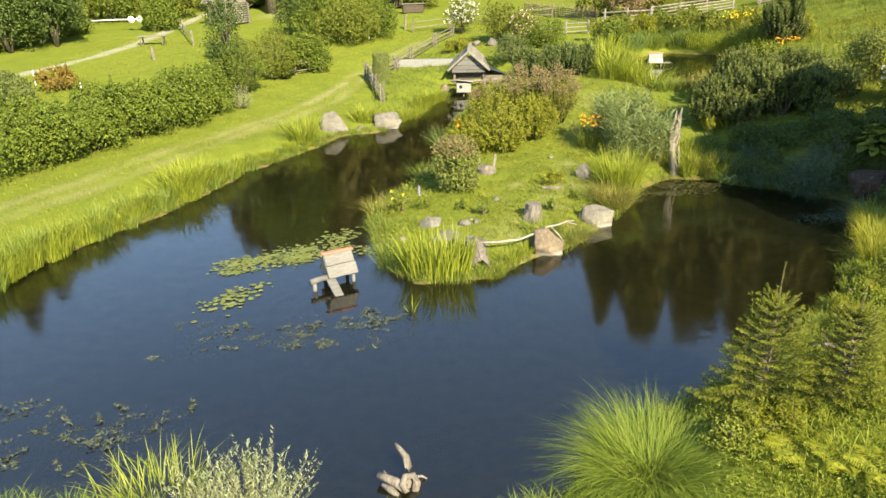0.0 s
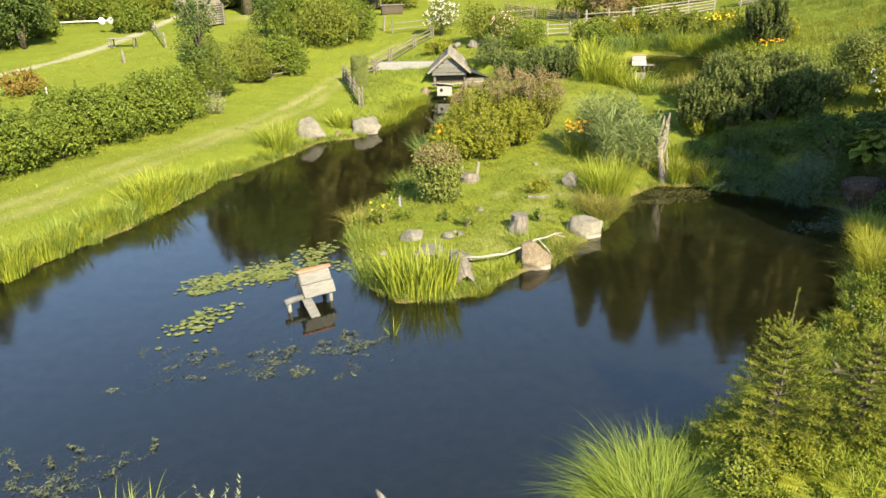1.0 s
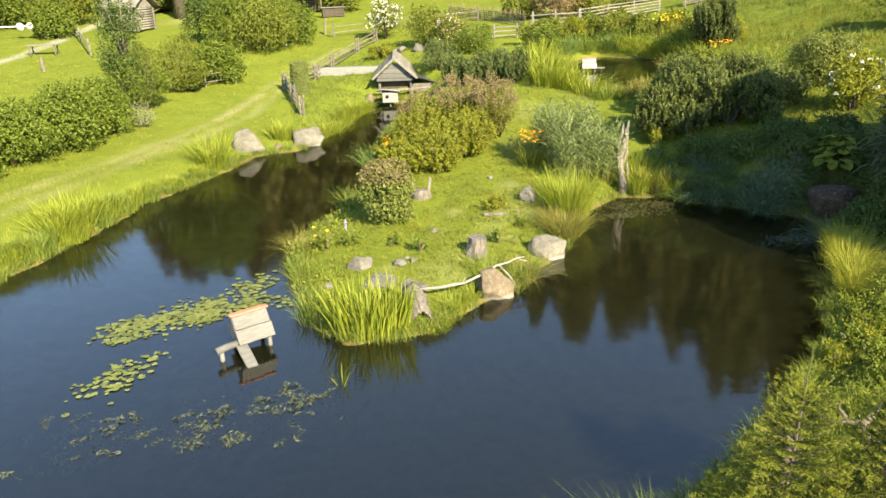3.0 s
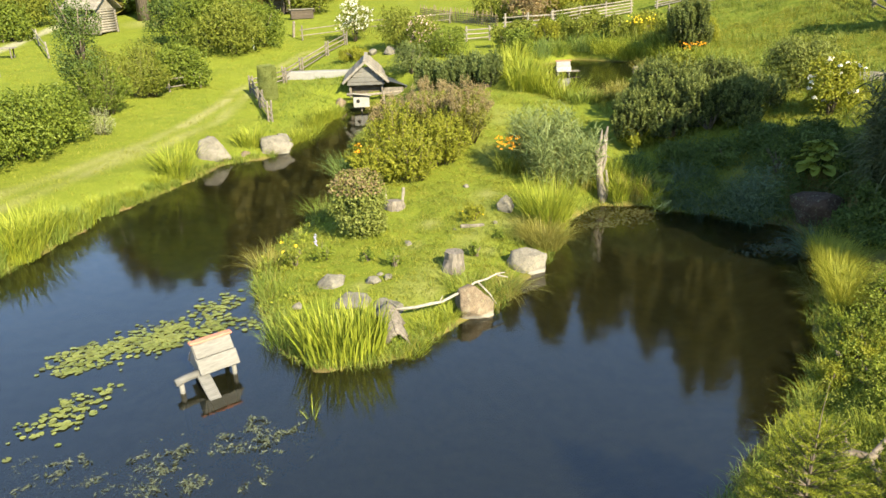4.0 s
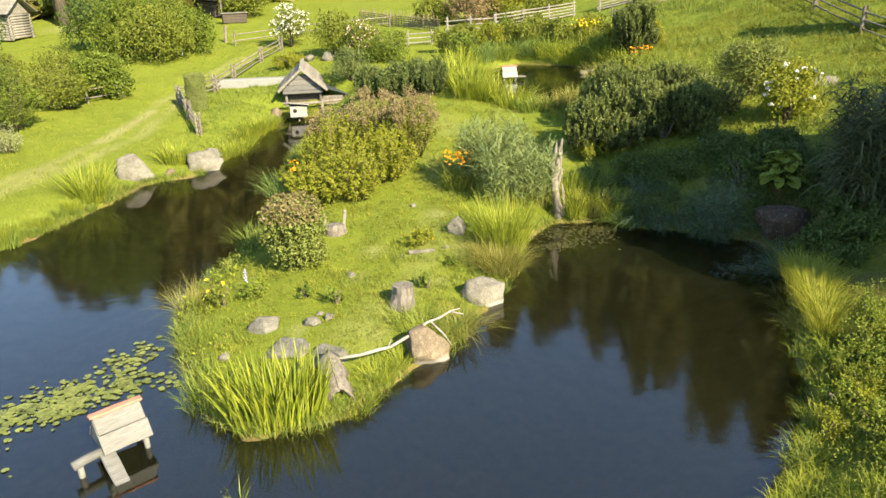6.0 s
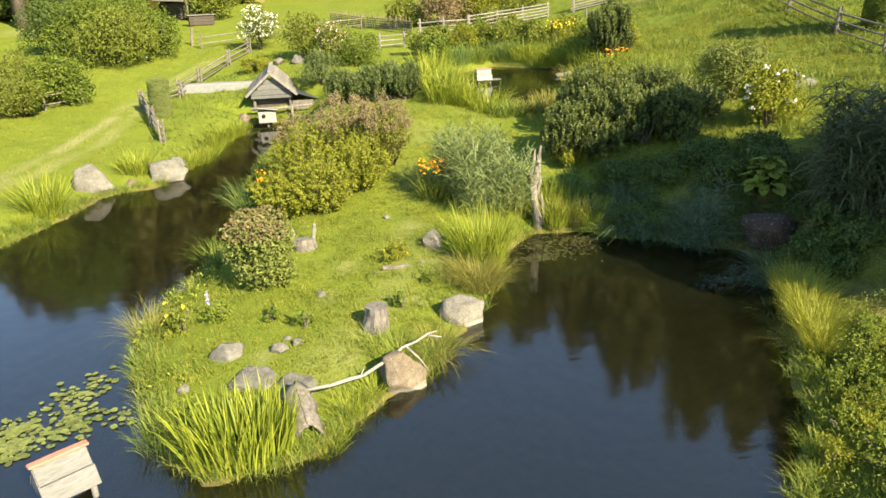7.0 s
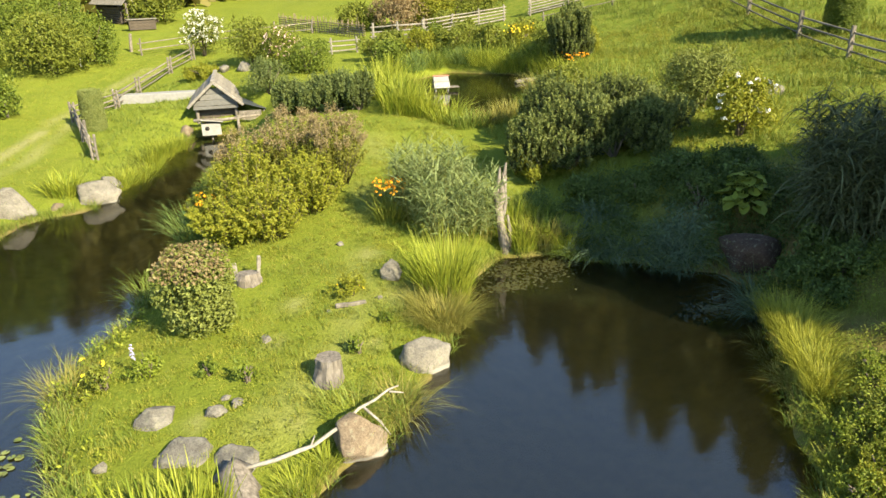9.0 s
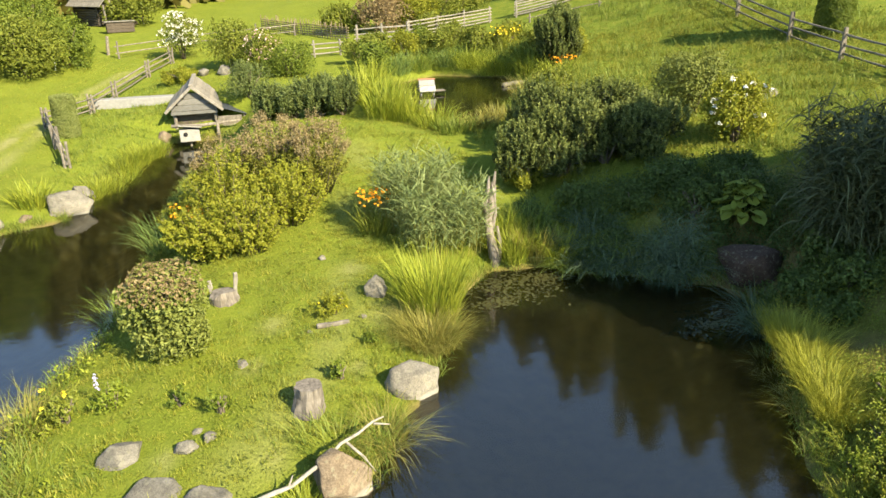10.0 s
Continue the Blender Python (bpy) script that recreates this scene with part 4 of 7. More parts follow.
def fence(name, line, h, rails, mat, label, seed=1, post=0.07, rail=0.045, twin=False, z=None):
    """Posts joined by split rails; the rails follow the ground."""
    x0, y0 = line[0]
    ob = thing(name, x0, y0, label, "fence")
    g0 = float(height(x0, y0))
    r = random.Random(seed)
    pts = [Vector((x - x0, y - y0, float(height(x, y)) - g0)) for x, y in line]
    for k, p in enumerate(pts):
        for off in ((-0.09, 0.09) if twin else (0,)):
            me = solid("post", [tube([(0, 0, -0.3), (0, 0, h * 0.5), (r.uniform(-0.04, 0.04), r.uniform(-0.04, 0.04), h * r.uniform(1.0, 1.12))], [post, post * 0.95, post * 0.85], 7, seed + k, 0.1)], mat, False)
            part("post", me, ob, at=(p.x + off, p.y + off * 0.4, p.z))
    for k, (a, b) in enumerate(zip(pts, pts[1:])):
        d = (b - a).normalized()
        for j in range(rails):
            s = (j + 0.7) / (rails + 0.2)
            A, B = a - d * 0.2, b + d * 0.2
            za, zb = a.z + h * s + r.uniform(-0.04, 0.04), b.z + h * s + r.uniform(-0.04, 0.04)
            mid = ((A.x + B.x) / 2, (A.y + B.y) / 2, (za + zb) / 2 - 0.03 * r.random())
            me = solid("rail", [tube([(A.x, A.y, za), mid, (B.x, B.y, zb)], [rail, rail * 0.95, rail * 0.85], 6, seed + 7 * k + j, 0.12)], mat, False)
            part("rail", me, ob)
    return ob


# ---- the peninsula ----
def duck_house(x, y, turn, label, k=1.0, ramp_side=True, wood="paleplank"):
    """A gabled nesting box of wide boards on a staging of poles in the water, with a landing log and a ramp."""
    ob = thing("duck_house", x, y, label, "duck house", z=0.0, turn=turn)
    L, W, H, zf = 1.12 * k, 0.95 * k, 0.78 * k, 0.42 * k
    part("floor", board(L * 0.96, W * 0.96, 0.04, "paleplank", 3), ob, at=(0, 0, zf))
    sl, pitch = math.hypot(W / 2 + 0.06, H), math.degrees(math.atan2(H, W / 2 + 0.06))
    for s in (-1, 1):
        for j in range(2):
            c = (j + 0.5) / 2
            yy, zz = s * (W / 2 + 0.06) * (1 - c), zf + H * c
            part("roof_board", board(L + 0.04 * (j == 0), sl / 2 - 0.008, 0.03, wood, 10 + j + s), ob,
                 at=(0, yy, zz), turn=(-s * pitch, 0, 0))
    part("ridge_board", board(L + 0.10, 0.14, 0.05, "redridge", 5), ob, "faded red ridge board", at=(0, 0, zf + H + 0.02))
    for s in (-1, 1):
        v = [(0, -W / 2 + 0.02, 0), (0, W / 2 - 0.02, 0), (0, 0, H - 0.06), (0.035 * s, -W / 2 + 0.02, 0), (0.035 * s, W / 2 - 0.02, 0), (0.035 * s, 0, H - 0.06)]
        f = [(0, 1, 2), (5, 4, 3), (0, 3, 4, 1), (1, 4, 5, 2), (2, 5, 3, 0)]
        part("gable_wall", solid("gable_wall", [(np.array(v), f)], "paleplank", False), ob, at=(s * (L / 2 - 0.025), 0, zf))
        for q in (-1, 1):
            me = solid("leg", [tube([(0, 0, -1.0), (0, 0, 0), (0, 0, zf)], [0.055, 0.052, 0.05], 8, q + s + 4, 0.06)], "paleplank")
            part("leg", me, ob, at=(s * L * 0.40, q * W * 0.36, 0))
    if ramp_side:
        part("landing_log", solid("landing_log", [tube([(-0.42, 0, 0), (-0.2, 0.01, 0.01), (0.3, 0, 0)], [0.085, 0.08, 0.075], 9, 3, 0.05)], "paleplank"), ob, at=(-L * 0.5 - 0.1, -W * 0.36, zf - 0.02), turn=(0, 0, 8))
        part("landing_post", solid("landing_post", [tube([(0, 0, -1.0), (0, 0, 0), (0, 0, zf)], [0.06, 0.058, 0.055], 8, 9, 0.06)], "paleplank"), ob, at=(-L * 0.5 - 0.40, -W * 0.40, -0.03))
        part("ramp", board(0.25, 1.6, 0.035, "paleplank", 8), ob, at=(-L * 0.5 + 0.05, -W * 0.5 - 0.55, 0.0), turn=(24, 0, 0))
    return ob


duck_house(-3.02, 17.4, 29, "gabled duck house of pale boards on poles in the pond", 0.72)

rock("boulder", 4.95, 21.35, 1.3, 1.05, 1.3, "shorerock", "pale grey rounded boulder at the water's edge", 3, 0.32, 20, z=0.0, flat_top=True, sharp=0.9)
rock("boulder", 2.9, 19.05, 1.4, 1.15, 1.2, "tanrock", "tan blocky boulder under a bare branch at the waterline", 12, 0.35, 15, z=0.0, sharp=0.9)
rock("boulder", -0.5, 20.85, 1.0, 0.8, 0.6, "rock", "grey domed boulder in the peninsula grass", 11, 0.45, 0)
rock("boulder", 0.0, 19.6, 1.5, 0.95, 0.6, "rock", "flat grey stone beside the iris clump", 13, 0.6, -25, flat_top=True)
rock("boulder", 0.85, 19.1, 0.95, 1.0, 0.65, "rock", "flat pale stone beside the hollow log", 14, 0.55, 10, flat_top=True)
rock("boulder", 0.55, 20.6, 0.5, 0.35, 0.3, "rock", "small grey stone half sunk in grass", 17, 0.4, 30)
rock("boulder", 5.15, 24.95, 0.62, 0.4, 0.85, "shorerock", "small pale rough stone on the lawn", 19, 0.3, 10)
rock("boulder", 4.3, 27.6, 0.28, 0.22, 0.2, "rock", "small white stone lying in the grass", 23, 0.3, 0)
for k, (x, y, w) in enumerate([(0.95, 20.75, 0.34), (0.75, 21.05, 0.26), (1.75, 23.1, 0.36), (3.3, 23.9, 0.2), (4.55, 24.05, 0.24), (0.6, 27.0, 0.22)]):
    rock("small_stone", x, y, w, w * 0.75, w * 0.6, "rock", "small grey stone lying in the lawn", 24 + k, 0.35, 40 * k, group="lawn stones")
rock("boulder", -1.4, 19.9, 0.3, 0.25, 0.25, "rock", "small stone hidden in grass near the shore", 29, 0.3, 0)


def stump(x, y, d, h, label, seed, turn=0):
    me = solid("tree_stump", [tube([(0, 0, -0.15), (0.02, 0, 0.12), (0.05, 0.02, h * 0.6), (0.06, 0.03, h)], [d * 0.62, d * 0.54, d * 0.48, d * 0.46], 16, seed, 0.09)], "stumpwood", False)
    ob = new("tree_stump", me)
    ob.matrix_world = pose(x, y, float(height(x, y)), 0, 0, turn)
    return tagged(ob, label, "stump")


stump(2.72, 20.95, 0.55, 0.52, "weathered grey tree stump standing in the grass", 5)
ob = thing("split_stump", 1.6, 26.2, "low split grey stump with two upright splinters behind the clipped shrub", "stump")
part("block", solid("block", [tube([(0, 0, -0.15), (0.02, 0.02, 0.1), (0.03, 0.04, 0.24)], [0.36, 0.33, 0.28], 12, 6, 0.16)], "stumpwood", False), ob)
part("splinter", board(0.10, 0.05, 0.75, "greyplank", 8, 0.01, 0.012), ob, at=(0.30, 0.1, 0.28), turn=(4, 6, 20))
part("splinter", board(0.09, 0.05, 0.6, "greyplank", 9, 0.01, 0.012), ob, at=(-0.28, 0.12, 0.22), turn=(-5, -4, -12))


def limb_thing(name, x, y, z, limbs, mat, label, category="branch"):
    ob = new(name, solid(name, [tube(p, q, 9, k + 3, 0.16) for k, (p, q) in enumerate(limbs)], mat))
    ob.matrix_world = pose(x, y, z)
    return tagged(ob, label, category)


limb_thing("bare_branch", 1.15, 18.65, 0.56, [
    ([(-0.25, -0.08, 0.0), (0.3, 0.02, -0.05), (0.7, 0.10, -0.03), (0.95, 0.16, -0.04), (1.3, 0.32, 0.04), (1.55, 0.45, 0.06), (1.85, 0.66, 0.16), (2.2, 0.84, 0.15), (2.5, 1.02, 0.19), (2.72, 1.12, 0.16)], [0.036, 0.035, 0.038, 0.031, 0.034, 0.029, 0.031, 0.025, 0.021, 0.014]),
    ([(2.5, 0.98, 0.17), (2.78, 0.98, 0.08)], [0.022, 0.012]),
    ([(0.9, 0.14, -0.03), (1.0, 0.30, 0.06)], [0.02, 0.008]),
    ([(1.95, 0.7, 0.14), (2.2, 0.5, -0.1), (2.35, 0.4, -0.35)], [0.026, 0.022, 0.015])], "whitebranch", "long bare white branch resting on shore boulders")


def slab_of(A, B, away, width, thick, seed):
    """A split, worn slab that hangs from the line A to B and leans away from it."""
    r = rng_of(seed)
    A, B, away = np.array(A), np.array(B), unit(np.array(away))
    n = unit(np.cross(B - A, away))
    V = []
    for k in range(8):
        c = A + (B - A) * k / 7
        w = width * (0.85 + 0.2 * math.sin(2.2 * k + seed)) * (1 if k < 7 else 1.1)
        for j in range(5):
            p = c + away * w * j / 4 + n * 0.05 * math.sin(math.pi * j / 4) + r.normal(0, 0.008, 3)
            V += [p, p - n * thick]
    F = []
    at = lambda k, j, e: (k * 5 + j) * 2 + e
    for k in range(7):
        for j in range(4):
            F += [[at(k, j, 0), at(k + 1, j, 0), at(k + 1, j + 1, 0), at(k, j + 1, 0)], [at(k, j, 1), at(k, j + 1, 1), at(k + 1, j + 1, 1), at(k + 1, j, 1)]]
        F += [[at(k, 0, 0), at(k, 0, 1), at(k + 1, 0, 1), at(k + 1, 0, 0)], [at(k, 4, 0), at(k + 1, 4, 0), at(k + 1, 4, 1), at(k, 4, 1)]]
    for j in range(4):
        F += [[at(0, j, 0), at(0, j + 1, 0), at(0, j + 1, 1), at(0, j, 1)], [at(7, j, 0), at(7, j, 1), at(7, j + 1, 1), at(7, j + 1, 0)]]
    return np.array(V), F


ob = thing("hollow_log", 0.9, 18.0, "two weathered slabs of an old hollow log by the water", "log", z=0.0)
part("slab", solid("slab", [slab_of((-0.12, 0.75, 0.72), (0.02, -0.32, 0.42), (0.75, -0.12, -0.75), 0.50, 0.05, 3)], "stumpwood"), ob)
part("slab", solid("slab", [slab_of((0.0, -0.34, 0.40), (-0.14, 0.72, 0.70), (-0.8, -0.1, -0.75), 0.44, 0.05, 5)], "stumpwood"), ob)

# reddish-topped shrub and the mixed border behind it
shrub("rounded_shrub", 0.42, 24.15, 0.86, 0.82, 2.3, "greybush", "rounded clipped shrub with reddish top leaves on the peninsula", 0.098, 9500, 130, 41, top="redbush", aspect=0.6, flat=1.0)
for k, (x, y, rx, ry, h, m, top, n, words) in enumerate([
        (1.4, 29.3, 1.35, 1.2, 1.5, "yellowbush", None, 6500, "loose yellow-green shrub along the channel bank"),
        (2.5, 29.0, 1.2, 1.1, 1.7, "yellowbush", None, 6000, "loose yellow-green shrub along the channel bank"),
        (2.1, 31.2, 1.4, 1.3, 2.1, "yellowbush", None, 6500, "tall yellow-green shrub in the peninsula border"),
        (3.9, 30.6, 1.3, 1.3, 2.1, "yellowbush", None, 6500, "tall yellow-green shrub in the peninsula border"),
        (5.2, 32.2, 1.35, 1.3, 2.4, "olivebush", "brownspray", 6500, "yellow-green shrub with reddish brown top leaves"),
        (3.9, 33.4, 1.5, 1.4, 2.5, "olivebush", "brownspray", 6500, "brownish red leafed shrub in the peninsula border"),
        (2.2, 33.8, 1.3, 1.3, 2.2, "olivebush", "brownspray", 5000, "brownish red leafed shrub in the peninsula border"),
        (0.9, 31.9, 0.9, 0.9, 1.1, "yellowbush", None, 2600, "low yellow-green shrub at the channel edge")]):
    spray_shrub("border_shrub", x, y, rx * 0.98, ry * 0.98, h * (1.0, 1.1, 1.15, 1.0, 1.05, 1.0, 0.95, 1)[k], m, words, 42 + k, int(n / 55), 0.095, 66, top, "peninsula border shrubs")


def flower_patch(name, x, y, r0, h, mat, label, seed, n=60, leafy="bush", size=0.11):
    ob = thing(name, x, y, label, "flowers")
    part("leaves", mesh_of("leaves", *blades(int(n * 2.5), r0, h * 0.85, 0.035, 0.35, 0.4, seed, 3), leafy), ob)
    r = rng_of(seed)
    a, q = r.uniform(0, 6.28, n), np.sqrt(r.uniform(0, 1, n))
    P = np.stack([np.cos(a) * q * r0 * 1.1, np.sin(a) * q * r0 * 1.1, h * r.uniform(0.75, 1.1, n)], 1)
    heads = [blossom_mesh(size, mat, seed + k) for k in range(3)]
    for k, p in enumerate(P):
        part("blossom", heads[k % 3], ob, at=tuple(p), turn=(-20 + 15 * (k % 3), 10 * (k % 5) - 20, 50 * k))
    return ob


flower_patch("orange_lilies", 6.1, 28.5, 0.45, 1.25, "orange", "orange lilies in bloom beside the reeds", 51, 60, "bush", 0.062)
flower_patch("orange_flowers", 1.0, 31.3, 0.5, 1.0, "orange", "yellow-orange flowers in the channel border", 52, 34, "bush", 0.08)
flower_patch("yellow_flowers", -1.75, 22.5, 0.3, 0.7, "yellow", "yellow flowers among leaves near the water", 53, 5, "bush", 0.06)
shrub("leafy_weeds", -1.55, 22.5, 0.35, 0.3, 0.6, "bush", "broad green leaves among yellow flowers", 0.075, 420, 8, 57, category="plant", sprigs=4)
ob = spray_shrub("lupin", -0.7, 22.5, 0.42, 0.36, 0.5, "bankleaf", "green leafy lupin with one pale violet flower spike", 54, 26, 0.075, 24, category="flowers")
head = blossom_mesh(0.035, "violet", 56, 8)
for k in range(12):
    part("blossom", head, ob, at=(-0.22 + 0.025 * math.cos(k * 2.4), 0.025 * math.sin(k * 2.4), 0.45 + 0.028 * k), turn=(0, 0, 40 * k))
shrub("bed_plants", 3.95, 24.5, 0.5, 0.4, 0.5, "yellowbush", "small bed of yellow-green plants with pale flowers", 0.07, 900, 14, 55, category="plant", flowers=("yellow", 5, 0.04), sprigs=24)
for k, (x, y, h) in enumerate([(3.55, 21.9, 0.5), (1.2, 21.5, 0.42), (0.5, 22.0, 0.3), (4.5, 23.0, 0.25)]):
    shrub("dark_weed", x, y, 0.26, 0.22, h, "hedge", "dark green leafy weed growing in the lawn", 0.085, 170, 6, 160 + k, "lawn weeds", category="weed", sprigs=5)
ob = new("bed_plank", board(0.75, 0.09, 0.10, "greywood", 3))
ob.matrix_world = pose(3.85, 24.0, float(height(3.85, 24.0)) + 0.05, 0, 0, -4)
tagged(ob, "short weathered plank edging the planted bed", "plank")

# iris and sedge at the tip
clump("iris_clump", -0.3, 17.6, 470, 0.92, 1.4, 0.042, 0.16, 0.2, "iris", "tall yellow-green iris clump at the water's edge", 61, ellipse=0.6, z=-0.02, category="iris")
clump("iris_clump", 1.75, 18.35, 260, 0.34, 0.55, 0.018, 0.25, 0.3, "iris", "low green sedge beside the hollow log", 62, z=0.0, category="sedge")
clump("iris_clump", 1.15, 17.55, 320, 0.4, 0.36, 0.016, 0.5, 0.5, "iris", "short grass hanging over the water", 63, z=0.0, category="sedge")
clump("sedge_clump", -1.6, 18.7, 260, 0.55, 0.65, 0.018, 0.3, 0.4, "sedge", "soft green sedge along the peninsula shore", 64, ellipse=1.3, z=0.0)
clump("sedge_clump", -2.1, 21.2, 260, 0.45, 0.6, 0.016, 0.4, 0.5, "sedge", "arching yellowish sedge on the shore", 65, ellipse=1.5, z=0.0)
clump("sedge_clump", -2.35, 22.9, 240, 0.4, 0.9, 0.016, 0.7, 0.7, "rush", "arching brown-tipped rushes by the water", 66, z=0.0)
clump("sedge_clump", 2.2, 18.75, 200, 0.3, 0.42, 0.016, 0.5, 0.5, "iris", "short bright grass beside the tan boulder", 73)
clump("sedge_clump", 3.9, 19.9, 300, 0.4, 0.75, 0.016, 0.9, 0.9, "rush", "drooping grass tuft between two boulders", 67)
clump("sedge_clump", 3.0, 19.95, 160, 0.6, 0.6, 0.018, 0.5, 0.5, "sedge", "upright grass tuft behind the tan boulder", 68)
clump("iris_clump", 6.3, 24.1, 760, 0.6, 1.7, 0.026, 0.3, 0.25, "iris", "bright yellow-green iris clump on the eastern shore", 69, ellipse=1.2, category="iris")
clump("sedge_clump", 5.8, 22.9, 1500, 0.55, 0.95, 0.013, 0.4, 0.65, "rush", "brownish drooping rushes at the waterline", 70, ellipse=1.3)
clump("sedge_clump", -0.9, 27.2, 200, 0.45, 0.9, 0.018, 0.6, 0.6, "sedge", "dark green sedge on the channel bank", 71, ellipse=1.6)
clump("sedge_clump", 0.2, 31.6, 260, 0.6, 1.2, 0.022, 0.6, 0.6, "tussock", "blue-green grass leaning over the channel", 72, ellipse=1.6)

# reeds by the dead trunk
def reed_bed(x, y, n, spread, tall, label, seed, ellipse=0.8):
    ob = thing("reed_bed", x, y, label, "reeds", "reed beds")
    P, up, out, q, stem = stems_of(n, spread, tall, 0.10, 9, seed, ellipse)
    part("stemwork", mesh_of("stemwork", *stem, "rush"), ob)
    part("leaves", mesh_of("leaves", *long_leaves(P, up * 1.1 + out, 0.72, 0.032, 0.6, seed + 1, 4), "reed"), ob)


reed_bed(7.75, 27.2, 360, 1.2, 2.0, "dense grey-green reed bed at the end of the pond", 73)
reed_bed(7.4, 28.7, 300, 1.1, 2.15, "grey-green reeds behind the dead trunk", 74)
for k, (x, y) in enumerate([(9.6, 26.4), (10.2, 26.3), (10.7, 25.9), (10.4, 27.2), (9.7, 27.4)]):
    clump("rush_clump", x, y, 330, 0.42, 1.15, 0.024, 0.3, 0.4, ("iris", "rush", "iris", "sedge", "iris")[k], "yellow-green rushes at the head of the pond", 750 + k, "pond head rushes")
limb_thing("dead_trunk", 9.05, 26.45, 0.0, [
    ([(0, 0, -0.3), (-0.04, 0.1, 0.5), (-0.1, 0.22, 1.0), (-0.08, 0.4, 1.4), (0.1, 0.6, 1.75), (0.3, 0.85, 2.2)], [0.16, 0.14, 0.12, 0.13, 0.13, 0.07]),
    ([(-0.08, 0.35, 1.3), (-0.16, 0.5, 1.8), (0.05, 0.7, 2.2), (0.12, 0.8, 2.5)], [0.1, 0.09, 0.06, 0.02]),
    ([(0.25, 0.8, 2.1), (0.34, 0.85, 2.6)], [0.08, 0.025]),
    ([(0.05, 0.0, 0.1), (0.14, 0.1, 0.7), (0.12, 0.2, 1.2)], [0.08, 0.07, 0.03]),
    ([(-0.12, 0.1, 0.3), (-0.16, 0.2, 0.9), (-0.2, 0.3, 1.5), (-0.1, 0.5, 1.9)], [0.05, 0.06, 0.045, 0.012]),
    ([(0.0, 0.3, 1.1), (0.16, 0.45, 1.5), (0.2, 0.6, 1.95), (0.16, 0.7, 2.35)], [0.06, 0.06, 0.04, 0.012]),
    ([(0.02, 0.4, 1.5), (0.26, 0.6, 1.6), (0.42, 0.7, 1.5)], [0.035, 0.025, 0.01]),
    ([(-0.08, 0.3, 1.2), (-0.26, 0.35, 1.35), (-0.34, 0.3, 1.25)], [0.03, 0.02, 0.008])], "stumpwood", "twisted dead grey trunk standing at the pond's end", "dead tree")

# ---- eastern bank ----
for k, (x, y, rx, ry, h) in enumerate([(11.9, 30.4, 1.4, 1.2, 2.0), (13.1, 29.8, 1.4, 1.2, 2.2), (14.5, 29.5, 1.5, 1.3, 2.3), (15.8, 29.1, 1.3, 1.2, 2.0), (13.5, 31.9, 1.6, 1.4, 2.3), (15.3, 31.4, 1.6, 1.4, 2.2), (16.6, 30.6, 1.2, 1.2, 1.7), (14.2, 34.0, 1.4, 1.2, 1.6)]):
    needle_shrub("dwarf_pine", x, y, rx, ry, h * 1.18, "pine", "dark green dwarf pine with upright candle shoots", 620, 80 + k, "dwarf pines on the east bank", 0.8, 0.085, 0.34)
shrub("low_shrub", 11.6, 29.9, 0.9, 0.7, 0.9, "yellowbush", "low yellowish shrub in front of dwarf pines", 0.09, 1800, 14, 90)
shrub("round_bush", 19.6, 31.6, 1.4, 1.3, 2.4, "greybush", "rounded grey-green bush on the meadow slope", 0.10, 9500, 44, 91, sprigs=120)
shrub("flowering_bush", 18.7, 28.3, 1.25, 1.1, 2.1, "yellowbush", "yellow-green bush with white blossom heads", 0.13, 5200, 30, 92, flowers=("white", 44, 0.12), sprigs=120)
clump("spiky_clump", 17.2, 31.0, 120, 0.4, 1.2, 0.05, 0.6, 0.2, "tussock", "dark spiky-leaved clump beside the round bush", 93)
rock("boulder", 23.1, 31.8, 1.7, 1.1, 1.0, "rock", "grey boulder on the meadow slope", 31, 0.3, 15)


def hosta(x, y, seed, label):
    ob = thing("broad_leaved_plant", x, y, label, "plant")
    r = rng_of(seed)
    for k in range(74):
        a, q = r.uniform(0, 6.28), r.uniform(0.1, 1)
        L, W = r.uniform(0.30, 0.50), r.uniform(0.26, 0.40)
        s = np.linspace(0, 1, 6)
        rows = []
        for t in s:
            w = W * math.sin(math.pi * min(1, 0.08 + t * 0.92)) ** 0.7 * 0.5
            for e in (-1, 0, 1):
                rows.append((t * L, e * w, 0.06 * abs(e) - 0.30 * L * t * t + 0.15 * L * t))
        V = np.array(rows)
        F = [[3 * i + j, 3 * i + j + 1, 3 * i + j + 4, 3 * i + j + 3] for i in range(5) for j in range(2)]
        part("leaf", solid("leaf", [(V, F)], "hosta"), ob, at=(math.cos(a) * q * 0.5, math.sin(a) * q * 0.5, 0.35 + 0.95 * (1.05 - q)), turn=(r.uniform(-15, 15), r.uniform(-10, 35), math.degrees(a)))
    stem = [tube([(0, 0, -0.1), (0.1 * math.cos(a), 0.1 * math.sin(a), 0.4), (0.4 * math.cos(a), 0.4 * math.sin(a), 0.6)], [0.02, 0.017, 0.012], 5) for a in np.linspace(0, 6, 9)]
    part("stemwork", solid("stemwork", stem, "hosta"), ob)


